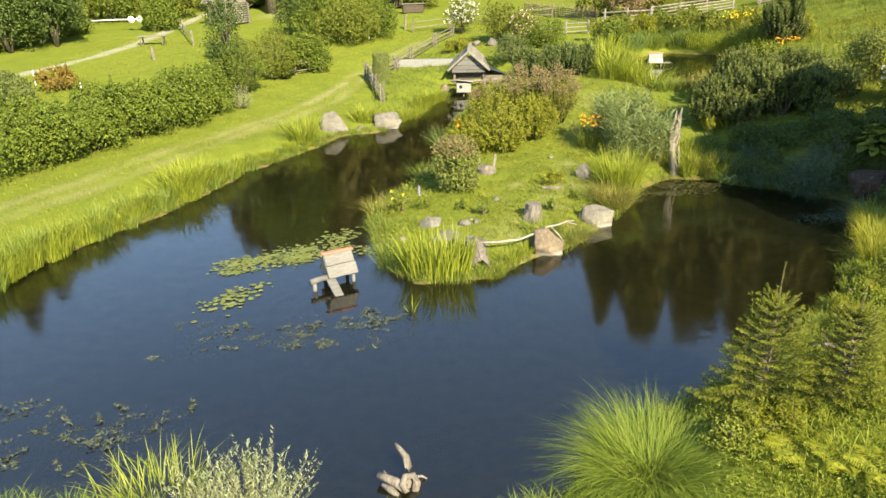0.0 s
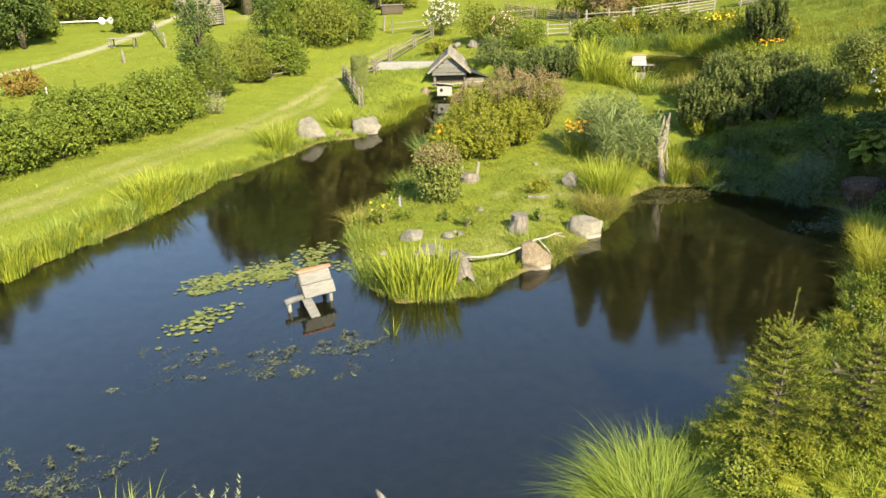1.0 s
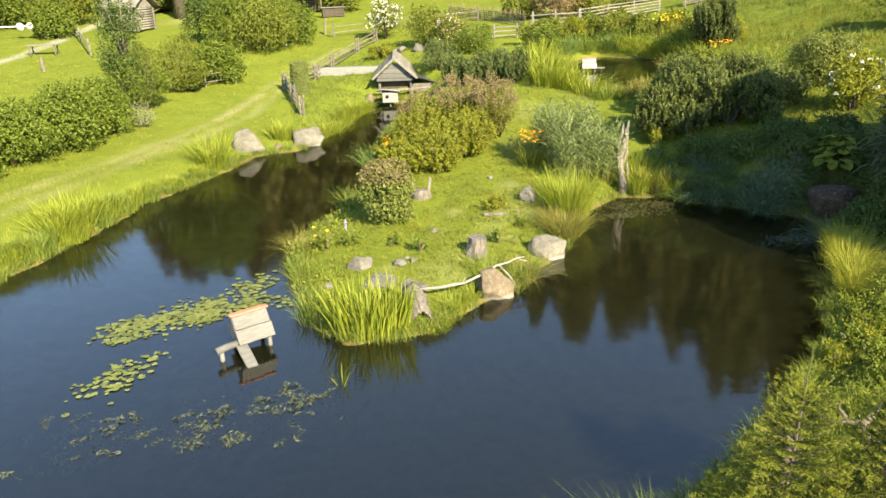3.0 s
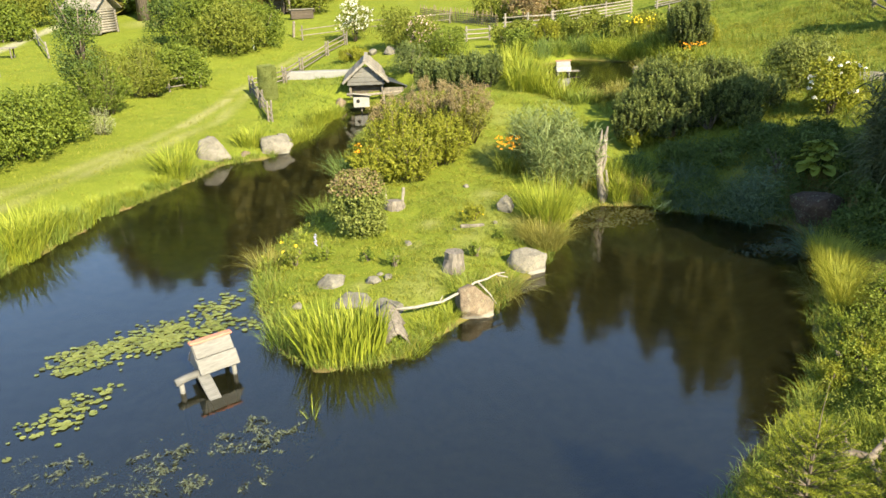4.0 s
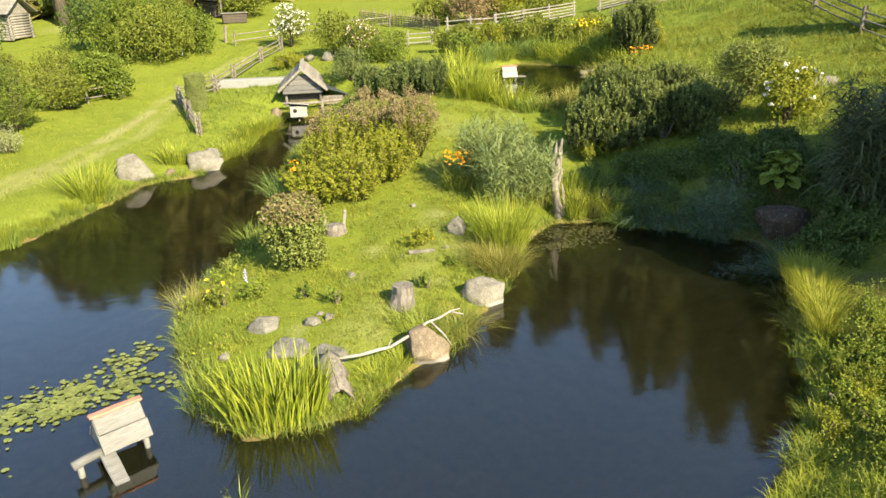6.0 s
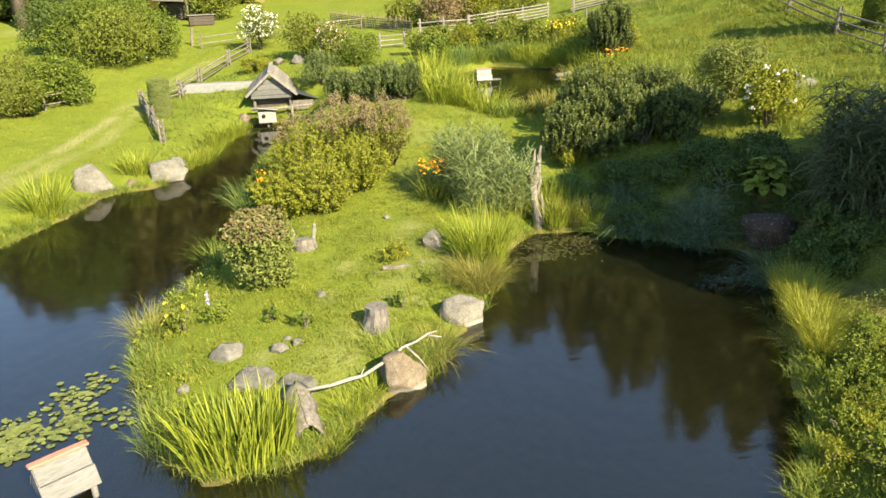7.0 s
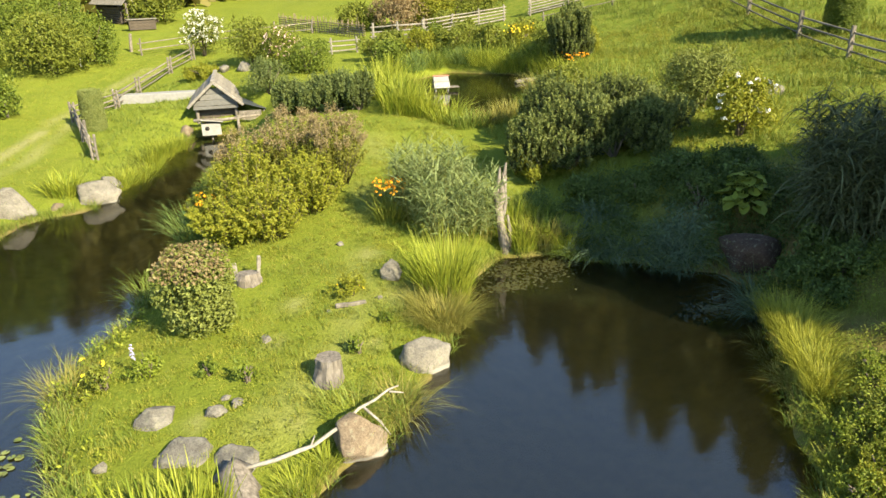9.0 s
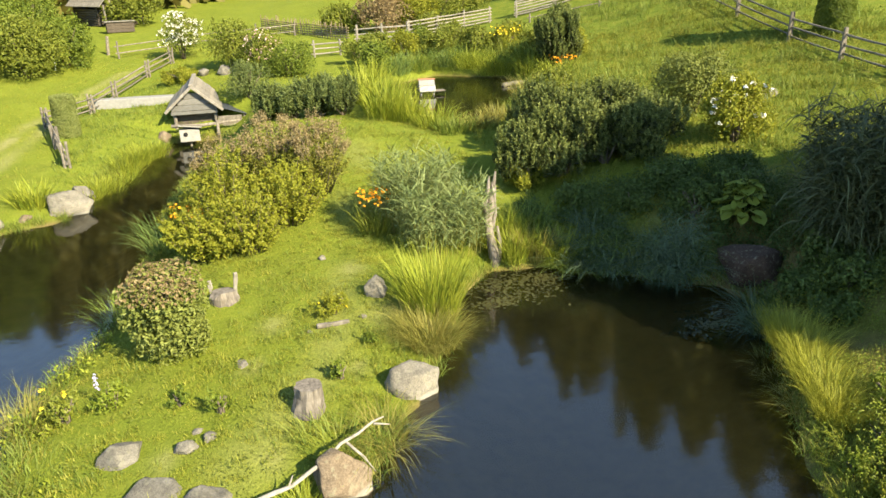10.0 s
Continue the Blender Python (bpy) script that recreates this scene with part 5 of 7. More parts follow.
hosta(15.4, 24.0, 7, "broad-leaved light green plant in the shade")
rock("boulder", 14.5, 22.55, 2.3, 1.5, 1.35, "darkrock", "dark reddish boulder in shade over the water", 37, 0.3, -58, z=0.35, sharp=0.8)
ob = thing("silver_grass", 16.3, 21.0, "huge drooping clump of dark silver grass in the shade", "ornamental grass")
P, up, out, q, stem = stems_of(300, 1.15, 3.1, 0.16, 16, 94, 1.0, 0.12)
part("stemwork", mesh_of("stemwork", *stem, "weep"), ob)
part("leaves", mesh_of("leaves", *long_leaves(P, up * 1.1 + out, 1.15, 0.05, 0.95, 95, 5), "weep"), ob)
# Sedges and weeds here use the colours darkened for the bank's shade.
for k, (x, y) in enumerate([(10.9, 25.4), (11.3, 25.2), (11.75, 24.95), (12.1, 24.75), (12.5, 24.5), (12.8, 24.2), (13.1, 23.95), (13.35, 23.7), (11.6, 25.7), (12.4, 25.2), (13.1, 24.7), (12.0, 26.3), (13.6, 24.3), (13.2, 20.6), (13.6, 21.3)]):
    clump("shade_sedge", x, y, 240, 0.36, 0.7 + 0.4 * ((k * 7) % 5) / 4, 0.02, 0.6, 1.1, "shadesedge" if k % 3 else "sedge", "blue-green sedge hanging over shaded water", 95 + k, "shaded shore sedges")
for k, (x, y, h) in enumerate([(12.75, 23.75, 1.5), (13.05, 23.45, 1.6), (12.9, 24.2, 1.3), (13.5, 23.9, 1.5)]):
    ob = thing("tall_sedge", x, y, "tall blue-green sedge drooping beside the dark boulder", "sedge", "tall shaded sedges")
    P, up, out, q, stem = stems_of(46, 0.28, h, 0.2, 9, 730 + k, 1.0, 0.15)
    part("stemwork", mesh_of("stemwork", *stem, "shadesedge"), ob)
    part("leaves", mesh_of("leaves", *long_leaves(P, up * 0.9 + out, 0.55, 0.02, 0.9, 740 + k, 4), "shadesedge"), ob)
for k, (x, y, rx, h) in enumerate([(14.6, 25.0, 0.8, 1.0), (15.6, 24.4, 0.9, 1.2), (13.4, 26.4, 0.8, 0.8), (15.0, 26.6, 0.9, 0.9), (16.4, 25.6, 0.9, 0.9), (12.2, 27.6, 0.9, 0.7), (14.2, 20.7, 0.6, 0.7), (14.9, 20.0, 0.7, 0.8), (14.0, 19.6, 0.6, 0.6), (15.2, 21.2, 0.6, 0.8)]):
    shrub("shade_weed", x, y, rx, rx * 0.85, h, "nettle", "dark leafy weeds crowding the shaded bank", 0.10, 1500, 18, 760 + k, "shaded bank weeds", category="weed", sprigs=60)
for k, (x, y, c, m) in enumerate([(12.95, 19.75, 1.05, "straw"), (12.75, 19.15, 1.05, "straw"), (12.4, 18.6, 1.0, "straw"), (12.1, 18.1, 0.95, "straw"), (11.8, 17.6, 0.85, "straw"), (11.55, 17.15, 0.7, "straw")]):
    clump("rush_clump", x, y, 760, 0.34, 0.98 * c, 0.012, 0.35, 0.42, m, "yellowish rush clump on the east shore", 101 + k, "east shore rushes")
for k, (x, y) in enumerate([(12.35, 19.6), (12.0, 18.9), (11.7, 18.3), (11.4, 17.7)]):
    clump("dry_rush", x, y, 170, 0.25, 0.5, 0.011, 0.5, 1.1, "rush", "dry drooping rush leaves hanging over the water", 121 + k, "dry east shore rushes")

r = rng_of(171)
for k in range(12):
    q = k / 11
    x, y = 6.9 + 4.4 * q + r.uniform(0.0, 0.35), 12.6 + 4.6 * q ** 0.95 - r.uniform(0.0, 0.4)
    c, m = r.uniform(0.28, 0.5), ("sedge", "iris", "straw", "fern")[int(r.integers(0, 4))]
    clump("bank_tuft", x, y, 130, 0.22, c, 0.014, 0.6, 0.7, m, "grass tuft leaning over the near bank's edge", 172 + k, "near bank tufts", segs=3)
for k in range(26):
    q = 0.3 + 0.7 * (k + 0.5) / 26
    x, y = 6.8 + 5.0 * q + r.uniform(0.15, 1.3), 12.5 + 5.0 * q - r.uniform(0.15, 1.3)
    shrub("leafy_weeds", x, y, r.uniform(0.3, 0.55), r.uniform(0.3, 0.5), r.uniform(0.3, 0.6), ("bankleaf", "bankleaf", "bush", "yellowbush")[k % 4], "lush leafy weeds on the near bank", 0.055, 950, 14, 195 + k, "near bank weeds", category="weed", sprigs=26)


# ---- near bank ----
clump("tussock_grass", 3.2, 9.0, 3600, 0.55, 1.1, 0.012, 0.7, 0.95, "fountain", "big fountain-shaped tussock of fine green grass", 111, segs=5, z=0.1)
def young_spruce(x, y, h, wide, label, seed):
    """A small spruce: whorls of rising branches with side twigs, every twig set with needles, and a long bare leader."""
    ob = thing("young_spruce", x, y, label, "spruce", "young spruces")
    r = rng_of(seed)
    limbs = [tube([(0, 0, -0.15), (0.02, 0, h * 0.5), (0, 0, h), (0.02, 0, h * 1.14)], [0.035, 0.018, 0.006, 0.003], 7, seed)]
    A, B = [np.array([0, 0, h * 0.8])], [np.array([0.02, 0, h * 1.15])]
    for k in range(13):
        s = k / 13
        z, L = h * (0.05 + 0.83 * s), wide * (1 - s) ** 0.8 * 0.95 + 0.16
        for j in range(8):
            a = 6.283 * (j + r.uniform(-0.3, 0.3)) / 8 + k * 0.9
            l = L * r.uniform(0.75, 1.12)
            up = 0.25 + 0.9 * s ** 2
            o, e = np.array([0, 0, z]), np.array([math.cos(a) * l, math.sin(a) * l, z + up * l])
            limbs.append(tube([o, (o + e) / 2 - [0, 0, 0.03], e], [0.010, 0.007, 0.003], 4))
            A.append(o + (e - o) * 0.15), B.append(e)
            for q in np.arange(0.25, 0.95, 0.12 / max(l, 0.3)):
                for sd in (-1, 1):
                    w = a + sd * r.uniform(0.6, 1.0)
                    t = l * 0.34 * (1.05 - q) + 0.05
                    c = o + (e - o) * q
                    A.append(c), B.append(c + np.array([math.cos(w) * t, math.sin(w) * t, t * (0.15 + up * 0.5)]))
    for j in range(6):
        a = j * 1.047 + 0.3
        o = np.array([0, 0, h * (0.80 if j % 2 else 0.86)])
        A.append(o), B.append(o + np.array([math.cos(a) * 0.22, math.sin(a) * 0.22, 0.24 + 0.04 * (j % 3)]))
    A, B = np.array(A), np.array(B)
    n = np.maximum((np.linalg.norm(B - A, axis=1) / 0.0042).astype(int), 6)
    k = np.repeat(np.arange(len(A)), n)
    q = r.uniform(0, 1, len(k))[:, None]
    d = unit(B - A)[k]
    P = A[k] + (B - A)[k] * q
    side = unit(np.cross(d, r.normal(0, 1, d.shape)))
    tip = unit(side + d * 0.9) * r.uniform(0.022, 0.042, (len(k), 1))
    w = unit(np.cross(tip, r.normal(0, 1, d.shape))) * 0.0034
    V = np.stack([P - w, P + w, P + tip + w * 0.5, P + tip - w * 0.5], 1).reshape(-1, 3)
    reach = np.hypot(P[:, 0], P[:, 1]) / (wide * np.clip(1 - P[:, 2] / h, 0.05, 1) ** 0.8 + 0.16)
    # Needles close to the trunk take the colour darkened for inner shade.
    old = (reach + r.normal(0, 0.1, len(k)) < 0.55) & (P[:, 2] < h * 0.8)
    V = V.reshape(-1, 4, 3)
    for words, pick, m in (("needles", ~old, "spruce"), ("inner_needles", old, "shaded_spruce")):
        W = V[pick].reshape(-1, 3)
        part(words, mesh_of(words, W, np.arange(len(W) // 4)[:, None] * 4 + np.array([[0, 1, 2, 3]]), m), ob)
    part("trunk", solid("trunk", limbs, "bark"), ob)


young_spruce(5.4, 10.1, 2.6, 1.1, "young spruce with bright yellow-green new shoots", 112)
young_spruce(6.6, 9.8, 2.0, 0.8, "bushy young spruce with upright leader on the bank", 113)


def fern(x, y, seed, n=9, L0=0.75):
    ob = thing("fern", x, y, "bright yellow-green fern on the bank", "fern", "bank ferns")
    r = rng_of(seed)
    for k in range(n):
        a, L, tilt = 6.28 * k / n + r.uniform(-0.3, 0.3), L0 * r.uniform(0.75, 1.15), r.uniform(0.5, 0.9)
        m = 16
        s = np.repeat(np.linspace(0.12, 1, m), 2)
        e = np.tile([-1.0, 1.0], m)
        x0 = s * L * math.cos(tilt * 0.8)
        z0 = L * (s * math.sin(tilt) - 0.45 * s ** 2)
        w = 0.19 * L * 1.3 * np.sin(np.pi * (0.12 + 0.86 * s)) ** 0.8
        c = np.stack([x0, 0 * s, z0], 1)
        tip = c + np.stack([0.3 * w, e * w, -0.15 * w], 1)
        hw = np.stack([np.full(2 * m, L * 0.022), 0 * s, 0 * s], 1)
        V = np.stack([c - hw, c + hw, tip + hw * 0.4, tip - hw * 0.4], 1).reshape(-1, 3)
        F = np.arange(2 * m)[:, None] * 4 + np.array([[0, 1, 2, 3]])
        part("frond", mesh_of("frond", V, F, "fern"), ob, at=(0, 0, 0.02), turn=(0, 0, math.degrees(a)))


fern(5.0, 9.2, 1), fern(5.5, 8.7, 2), fern(6.3, 8.0, 3), fern(5.9, 8.4, 4, 8, 0.6)
shrub("leafy_weeds", 4.6, 9.2, 0.6, 0.5, 0.7, "bush", "small-leaved green weeds below the young spruce", 0.06, 1800, 16, 115)
shrub("leafy_weeds", 5.3, 9.5, 0.7, 0.5, 0.6, "yellowbush", "yellowish low weeds beside the ferns", 0.06, 1800, 16, 116)
ob = thing("silver_willow", -3.3, 8.3, "silvery young willow bush at the water's edge", "shrub", z=0.0)
P, up, out, q, stem = stems_of(240, 0.6, 1.0, 0.5, 36, 117, 0.7, 0.1)
part("stemwork", mesh_of("stemwork", *stem, "bark"), ob)
part("leaves", mesh_of("leaves", *long_leaves(P, up * 1.0 + out, 0.075, 0.02, 0.1, 118, 2), "willow"), ob)
clump("sedge_clump", -4.9, 8.8, 320, 0.8, 0.8, 0.018, 0.5, 0.4, "iris", "green grass clump on the near shore", 118, z=0.0)
root = limb_thing("driftwood_root", -0.95, 9.05, 0.0, [
    ([(0.16, 0.0, -0.25), (0.24, 0.12, 0.1), (0.26, 0.28, 0.34), (0.2, 0.42, 0.5), (0.06, 0.55, 0.62), (-0.04, 0.68, 0.68)], [0.13, 0.12, 0.10, 0.085, 0.06, 0.03]),
    ([(0.2, -0.1, 0.05), (0.0, -0.02, 0.16), (-0.2, 0.08, 0.2), (-0.42, 0.2, 0.2)], [0.10, 0.10, 0.09, 0.075]),
    ([(0.1, -0.25, -0.1), (-0.1, -0.12, 0.05), (-0.32, 0.0, 0.1)], [0.07, 0.08, 0.05]),
    ([(0.38, -0.1, -0.1), (0.44, 0.02, 0.12), (0.36, 0.1, 0.26), (0.2, 0.02, 0.28), (0.14, -0.12, 0.18), (0.24, -0.2, 0.05)], [0.09, 0.095, 0.09, 0.085, 0.08, 0.07]),
    ([(-0.15, 0.05, 0.18), (-0.3, 0.3, 0.24)], [0.04, 0.02]),
    ([(0.3, 0.1, 0.2), (0.55, 0.25, 0.1), (0.7, 0.3, -0.05)], [0.04, 0.03, 0.02])], "stumpwood", "gnarled grey driftwood root rising from the water", "driftwood")
root.scale = (0.75, 0.75, 0.75)
limb_thing("driftwood", 7.35, 11.35, float(height(7.35, 11.35)) + 0.2, [
    ([(-0.42, 0.15, 0.12), (-0.15, 0.04, 0.18), (0.12, 0.0, 0.1), (0.45, 0.14, 0.3), (0.52, 0.2, 0.45)], [0.03, 0.055, 0.065, 0.035, 0.012]),
    ([(0.0, 0.0, 0.14), (0.06, -0.22, 0.04), (0.0, -0.4, -0.12)], [0.05, 0.045, 0.03]),
    ([(0.2, 0.03, 0.12), (0.32, -0.16, 0.08), (0.5, -0.2, 0.22)], [0.04, 0.03, 0.016]),
    ([(-0.1, 0.05, 0.15), (-0.2, 0.2, 0.3), (-0.16, 0.28, 0.42)], [0.035, 0.025, 0.01])], "bark", "weathered grey driftwood lying on the green bank", "driftwood")

# ---- water plants ----
def lily_pads():
    r = rng_of(131)
    spots = []
    for cx, cy, rx, ry, n in [(-5.2, 18.9, 1.6, 0.6, 26), (-4.3, 19.5, 1.3, 0.6, 34), (-3.1, 20.8, 0.7, 0.6, 6), (-5.7, 16.5, 0.8, 0.6, 9), (-2.7, 19.2, 0.5, 0.5, 4)]:
        for _ in range(n):
            a, q, m = r.uniform(0, 6.28), math.sqrt(r.uniform()), int(r.integers(3, 22))
            c = (cx + math.cos(a) * q * rx + 0.35 * math.sin(a) * q * ry, cy + math.sin(a) * q * ry + 0.3 * math.cos(a) * q * rx)
            spots.append(np.array(c) + r.normal(0, 0.24, (m, 2)))
    C = np.concatenate(spots)
    V, F = [], []
    for k, (x, y) in enumerate(C):
        s, a0, lift = r.uniform(0.03, 0.085), r.uniform(0, 6.28), 0.006 + 0.012 * r.uniform() + 0.0005 * (k % 7)
        b = len(V)
        V.append((x, y, lift))
        for j in range(10):
            a = a0 + 0.25 + (6.28 - 0.5) * j / 9
            V.append((x + math.cos(a) * s, y + math.sin(a) * s * 0.9, lift + r.uniform(0, 0.012)))
        F += [(b, b + j + 1, b + j + 2) for j in range(9)]
    tagged(new("lily_pads", mesh_of("lily_pads", V, F, "lily")), "floating green water lily pads round the duck house", "lily pads", kind="stuff")


def water_weed():
    """Sprigs of weed just under and at the surface: a stalk with leaves on both sides, in loose mats."""
    r = rng_of(133)
    O = []
    for cx, cy, rx, ry, n in [(-3.0, 14.6, 2.3, 0.8, 110), (-5.2, 14.2, 1.5, 0.8, 60), (-1.9, 15.1, 1.1, 0.4, 50), (-8.0, 10.6, 2.5, 1.0, 200), (-5.8, 10.9, 1.0, 0.5, 40), (12.3, 21.3, 0.7, 0.5, 40)]:
        m = n // 4
        a, q = r.uniform(0, 6.28, m), np.sqrt(r.uniform(0, 1, m))
        c = np.stack([cx + np.cos(a) * q * rx, cy + np.sin(a) * q * ry, np.full(m, -0.03)], 1)
        O.append(np.repeat(c, 4, 0) + r.normal(0, 1, (m * 4, 3)) * [0.26, 0.22, 0.03])
    O = np.concatenate(O)
    k = np.repeat(np.arange(len(O)), 26)
    a = r.uniform(0, 6.28, len(O))[k]
    q = r.uniform(-0.5, 0.5, len(k))
    way = np.stack([np.cos(a), np.sin(a), 0 * a], 1)
    P = O[k] + way * (q * 0.42)[:, None] + r.normal(0, 1, (len(k), 3)) * [0.04, 0.04, 0.008]
    V, F = leaves(P, np.tile([0, 0, 1.0], (len(P), 1)), 0.09, 0.3, 134, 0.4)
    tagged(new("water_weed", mesh_of("water_weed", V, F, "weed")), "brownish water weed at the pond's surface", "water weed", kind="stuff")


def algae():
    """Thin olive mats of algae lying on the water round the dead trunk."""
    r = rng_of(137)
    C = np.concatenate([np.array(c) + r.normal(0, 1, (190, 2)) * [w, w * 0.45] for c, w in [((8.6, 25.3), 0.5), ((9.4, 25.5), 0.5), ((9.2, 24.7), 0.6), ((10.2, 25.2), 0.4), ((8.2, 24.4), 0.35), ((12.6, 21.4), 0.4)]])
    C = C[shore(POND, C[:, 0], C[:, 1]) < 0]
    P = np.stack([C[:, 0], C[:, 1], 0.004 + 0.006 * r.uniform(0, 1, len(C))], 1)
    V, F = leaves(P, np.tile([0, 0, 1.0], (len(P), 1)), 0.10, 0.55, 138, 0.02, 0.6, 0.02)
    tagged(new("algae_mat", mesh_of("algae_mat", V, F, "algae")), "olive green algae floating at the pond's end", "algae", kind="stuff")


lily_pads(), water_weed(), algae()
clump("reed_sprout", -0.95, 15.4, 14, 0.08, 0.5, 0.022, 0.4, 0.3, "iris", "few green reed leaves rising from open water", 135, z=0.0, category="reeds")

# ---- western bank ----
rock("boulder", -5.75, 36.1, 2.3, 1.5, 1.8, "shorerock", "large pale granite boulder on the channel bank", 46, 0.36, -10, group="channel boulders", z=0.0)
rock("boulder", -3.15, 37.0, 2.4, 1.3, 1.3, "shorerock", "pale angular granite boulder on the channel bank", 43, 0.35, 5, group="channel boulders", z=0.0, sharp=0.9)
rock("boulder", -4.5, 36.4, 0.9, 0.6, 0.5, "tanrock", "low brownish stone between two boulders", 47, 0.35, 0, group="channel boulders", z=0.0)
rock("boulder", -2.8, 38.6, 1.0, 0.9, 0.9, "rock", "grey boulder at the foot of the fence", 53, 0.3, 0, group="channel boulders", z=0.05)
rock("boulder", -7.0, 34.9, 0.35, 0.35, 0.5, "rock", "small pale stone at the bank", 59, 0.3, 0, group="channel boulders", z=0.1)
r = rng_of(141)
proto = {}
WEST = [(-13.0, 14), (-12.5, 17.5), (-12.2, 19), (-11.6, 20.9), (-10.3, 23.2), (-9.2, 26.1), (-8.6, 29), (-7.4, 30.7), (-6.2, 33)]
for k in range(54):
    s = k / 53 * (len(WEST) - 1)
    i = min(int(s), len(WEST) - 2)
    x = WEST[i][0] + (WEST[i + 1][0] - WEST[i][0]) * (s - i) - r.uniform(0.05, 0.8)
    y = WEST[i][1] + (WEST[i + 1][1] - WEST[i][1]) * (s - i) + r.uniform(-0.2, 0.3)
    c = r.uniform(0.45, 1.15) * (0.7 if k > 41 else 1)
    if k < 5:
        proto[k] = clump("bank_sedge", x, y, 300, 0.48, 0.92, 0.028, 0.22, 0.28, ("iris", "sedge", "iris", "sedge", "sedge")[k], "yellow-green sedge fringing the western shore", 142 + k, "western shore sedges", ellipse=1.3, segs=3)
    else:
        m = pose(x, y, float(height(x, y)), 0, 0, r.uniform(0, 360))
        o = copy_thing(proto[k % 5], m)
        o.scale = (c, c, c)
for k, (x, y, h) in enumerate([(-6.9, 33.2, 1.5), (-9.9, 26.0, 1.3), (-10.2, 25.2, 1.2), (-4.3, 37.4, 1.0)]):
    clump("iris_clump", x, y, 260, 0.55, h, 0.04, 0.5, 0.3, "iris", "upright yellow-green iris clump on the western shore", 190 + k, "western iris clumps", category="iris")
for k in range(16):
    s = k / 15
    x, y = -2.5 + 2.0 * s + r.uniform(-0.5, 0.2), 38.8 + 6.5 * s + r.uniform(-0.3, 0.3)
    if k == 0:
        first = clump("channel_rush", x, y, 240, 0.55, 0.95, 0.03, 0.4, 0.4, "iris", "yellow-green rushes along the channel", 200, "channel rushes", segs=3)
    else:
        copy_thing(first, pose(x, y, float(height(x, y)), 0, 0, r.uniform(0, 360)))

for k, (x, y, rx, ry, h) in enumerate([(-18.4, 25.6, 2.1, 1.8, 2.5), (-16.7, 28.2, 2.0, 1.8, 2.5), (-15.5, 30.6, 1.6, 1.5, 2.1), (-14.7, 32.8, 1.9, 1.7, 2.6), (-13.5, 35.2, 1.9, 1.7, 2.7), (-12.9, 37.8, 1.7, 1.5, 2.5), (-18.8, 30.0, 2.0, 1.8, 2.4), (-16.8, 34.2, 1.8, 1.6, 2.5)]):
    shrub("hedge_bush", x, y, rx, ry, h, "hedge", "dense dark green leafy hedge bush beside the track", 0.14, 8000, 34, 210 + k, "western hedge bushes")
for k, (x, y, h) in enumerate([(-24.6, 40.0, 1.6), (-22.8, 38.0, 1.4), (-25.5, 42.0, 1.7)]):
    needle_shrub("juniper_bush", x, y, 1.0, 1.0, h, "juniper", "upright grey-green juniper by the track", 420, 220 + k, "western junipers", 0.8, 0.12, 0.45)
shrub("red_leaved_bush", -24.2, 44.6, 1.7, 1.4, 1.4, "orangebush", "orange-red leafed low bush at the path", 0.14, 2200, 20, 224)
stake("white_stake", -21.7, 42.2, 0.95, 0.035, "whitepaint", "short white painted stake in the grass", group="white stakes")
stake("white_stake", -26.9, 46.6, 0.95, 0.035, "whitepaint", "short white painted stake in the grass", 2, group="white stakes")
leafy_tree("young_tree", -13.4, 44.6, 7.0, 1.35, "nettle", "slender young tree with sparse olive leaves", 226, 5200, 0.12, "", 0.10, 0.011)
spray_shrub("roadside_bush", -12.6, 43.8, 1.9, 1.6, 2.9, "hedge", "loose olive-green bush beside the grass track", 227, 140, 0.11, 60, None, "trackside bushes")
spray_shrub("pale_flowering_weed", -11.5, 39.7, 0.7, 0.6, 1.3, "willow", "pale whitish flowering weeds at the hedge's end", 228, 50, 0.07, 40, None, "", "weed")
for k, (x, y, rx, h, m) in enumerate([(-11.3, 48.0, 1.8, 2.3, "bush"), (-9.6, 51.0, 1.7, 2.7, "hedge"), (-13.8, 48.5, 2.0, 2.5, "bush"), (-12.2, 52.5, 1.9, 2.6, "bush"), (-7.6, 60.6, 2.6, 3.6, "hedge"), (-9.8, 64.0, 3.0, 4.2, "hedge"), (-5.6, 63.0, 2.2, 3.2, "hedge"), (-12.5, 66.0, 3.0, 4.0, "hedge"), (-8.3, 68.5, 3.0, 4.4, "hedge"), (-16.5, 55.0, 1.8, 2.0, "bush")]):
    if k in (0, 2, 3, 9):
        spray_shrub("roadside_bush", x, y, rx, rx * 0.9, h, m, "loose olive-green bush beside the grass track", 230 + k, 130, 0.12, 60, None, "trackside bushes")
    else:
        shrub("roadside_bush", x, y, rx, rx * 0.9, h, "nettle" if k == 7 else "bush" if k == 4 else m, "green leafy bush beside the grass track", 0.16, 7500, 34, 230 + k, "trackside bushes", sprigs=260)

fence("rail_fence", [(-10.3, 49.6), (-8.6, 50.6)], 1.0, 2, "greywood", "short grey rail fence by the bushes", 3)
fence("rail_fence", [(-3.7, 42.2), (-4.4, 45.2), (-5.3, 49.2), (-3.4, 51.6), (-2.4, 54.6), (-0.6, 58.6), (0.9, 61.8)], 1.0, 3, "greywood", "weathered grey rail fence along the channel", 5, twin=True)
clipped_column("clipped_cypress", -4.1, 47.2, 0.52, 1.95, "cypress", "narrow clipped column of grey-green conifer", 245)
new_wall = new("low_wall", board(5.2, 0.7, 1.5, "concrete", 4, 0.03, 0.01))
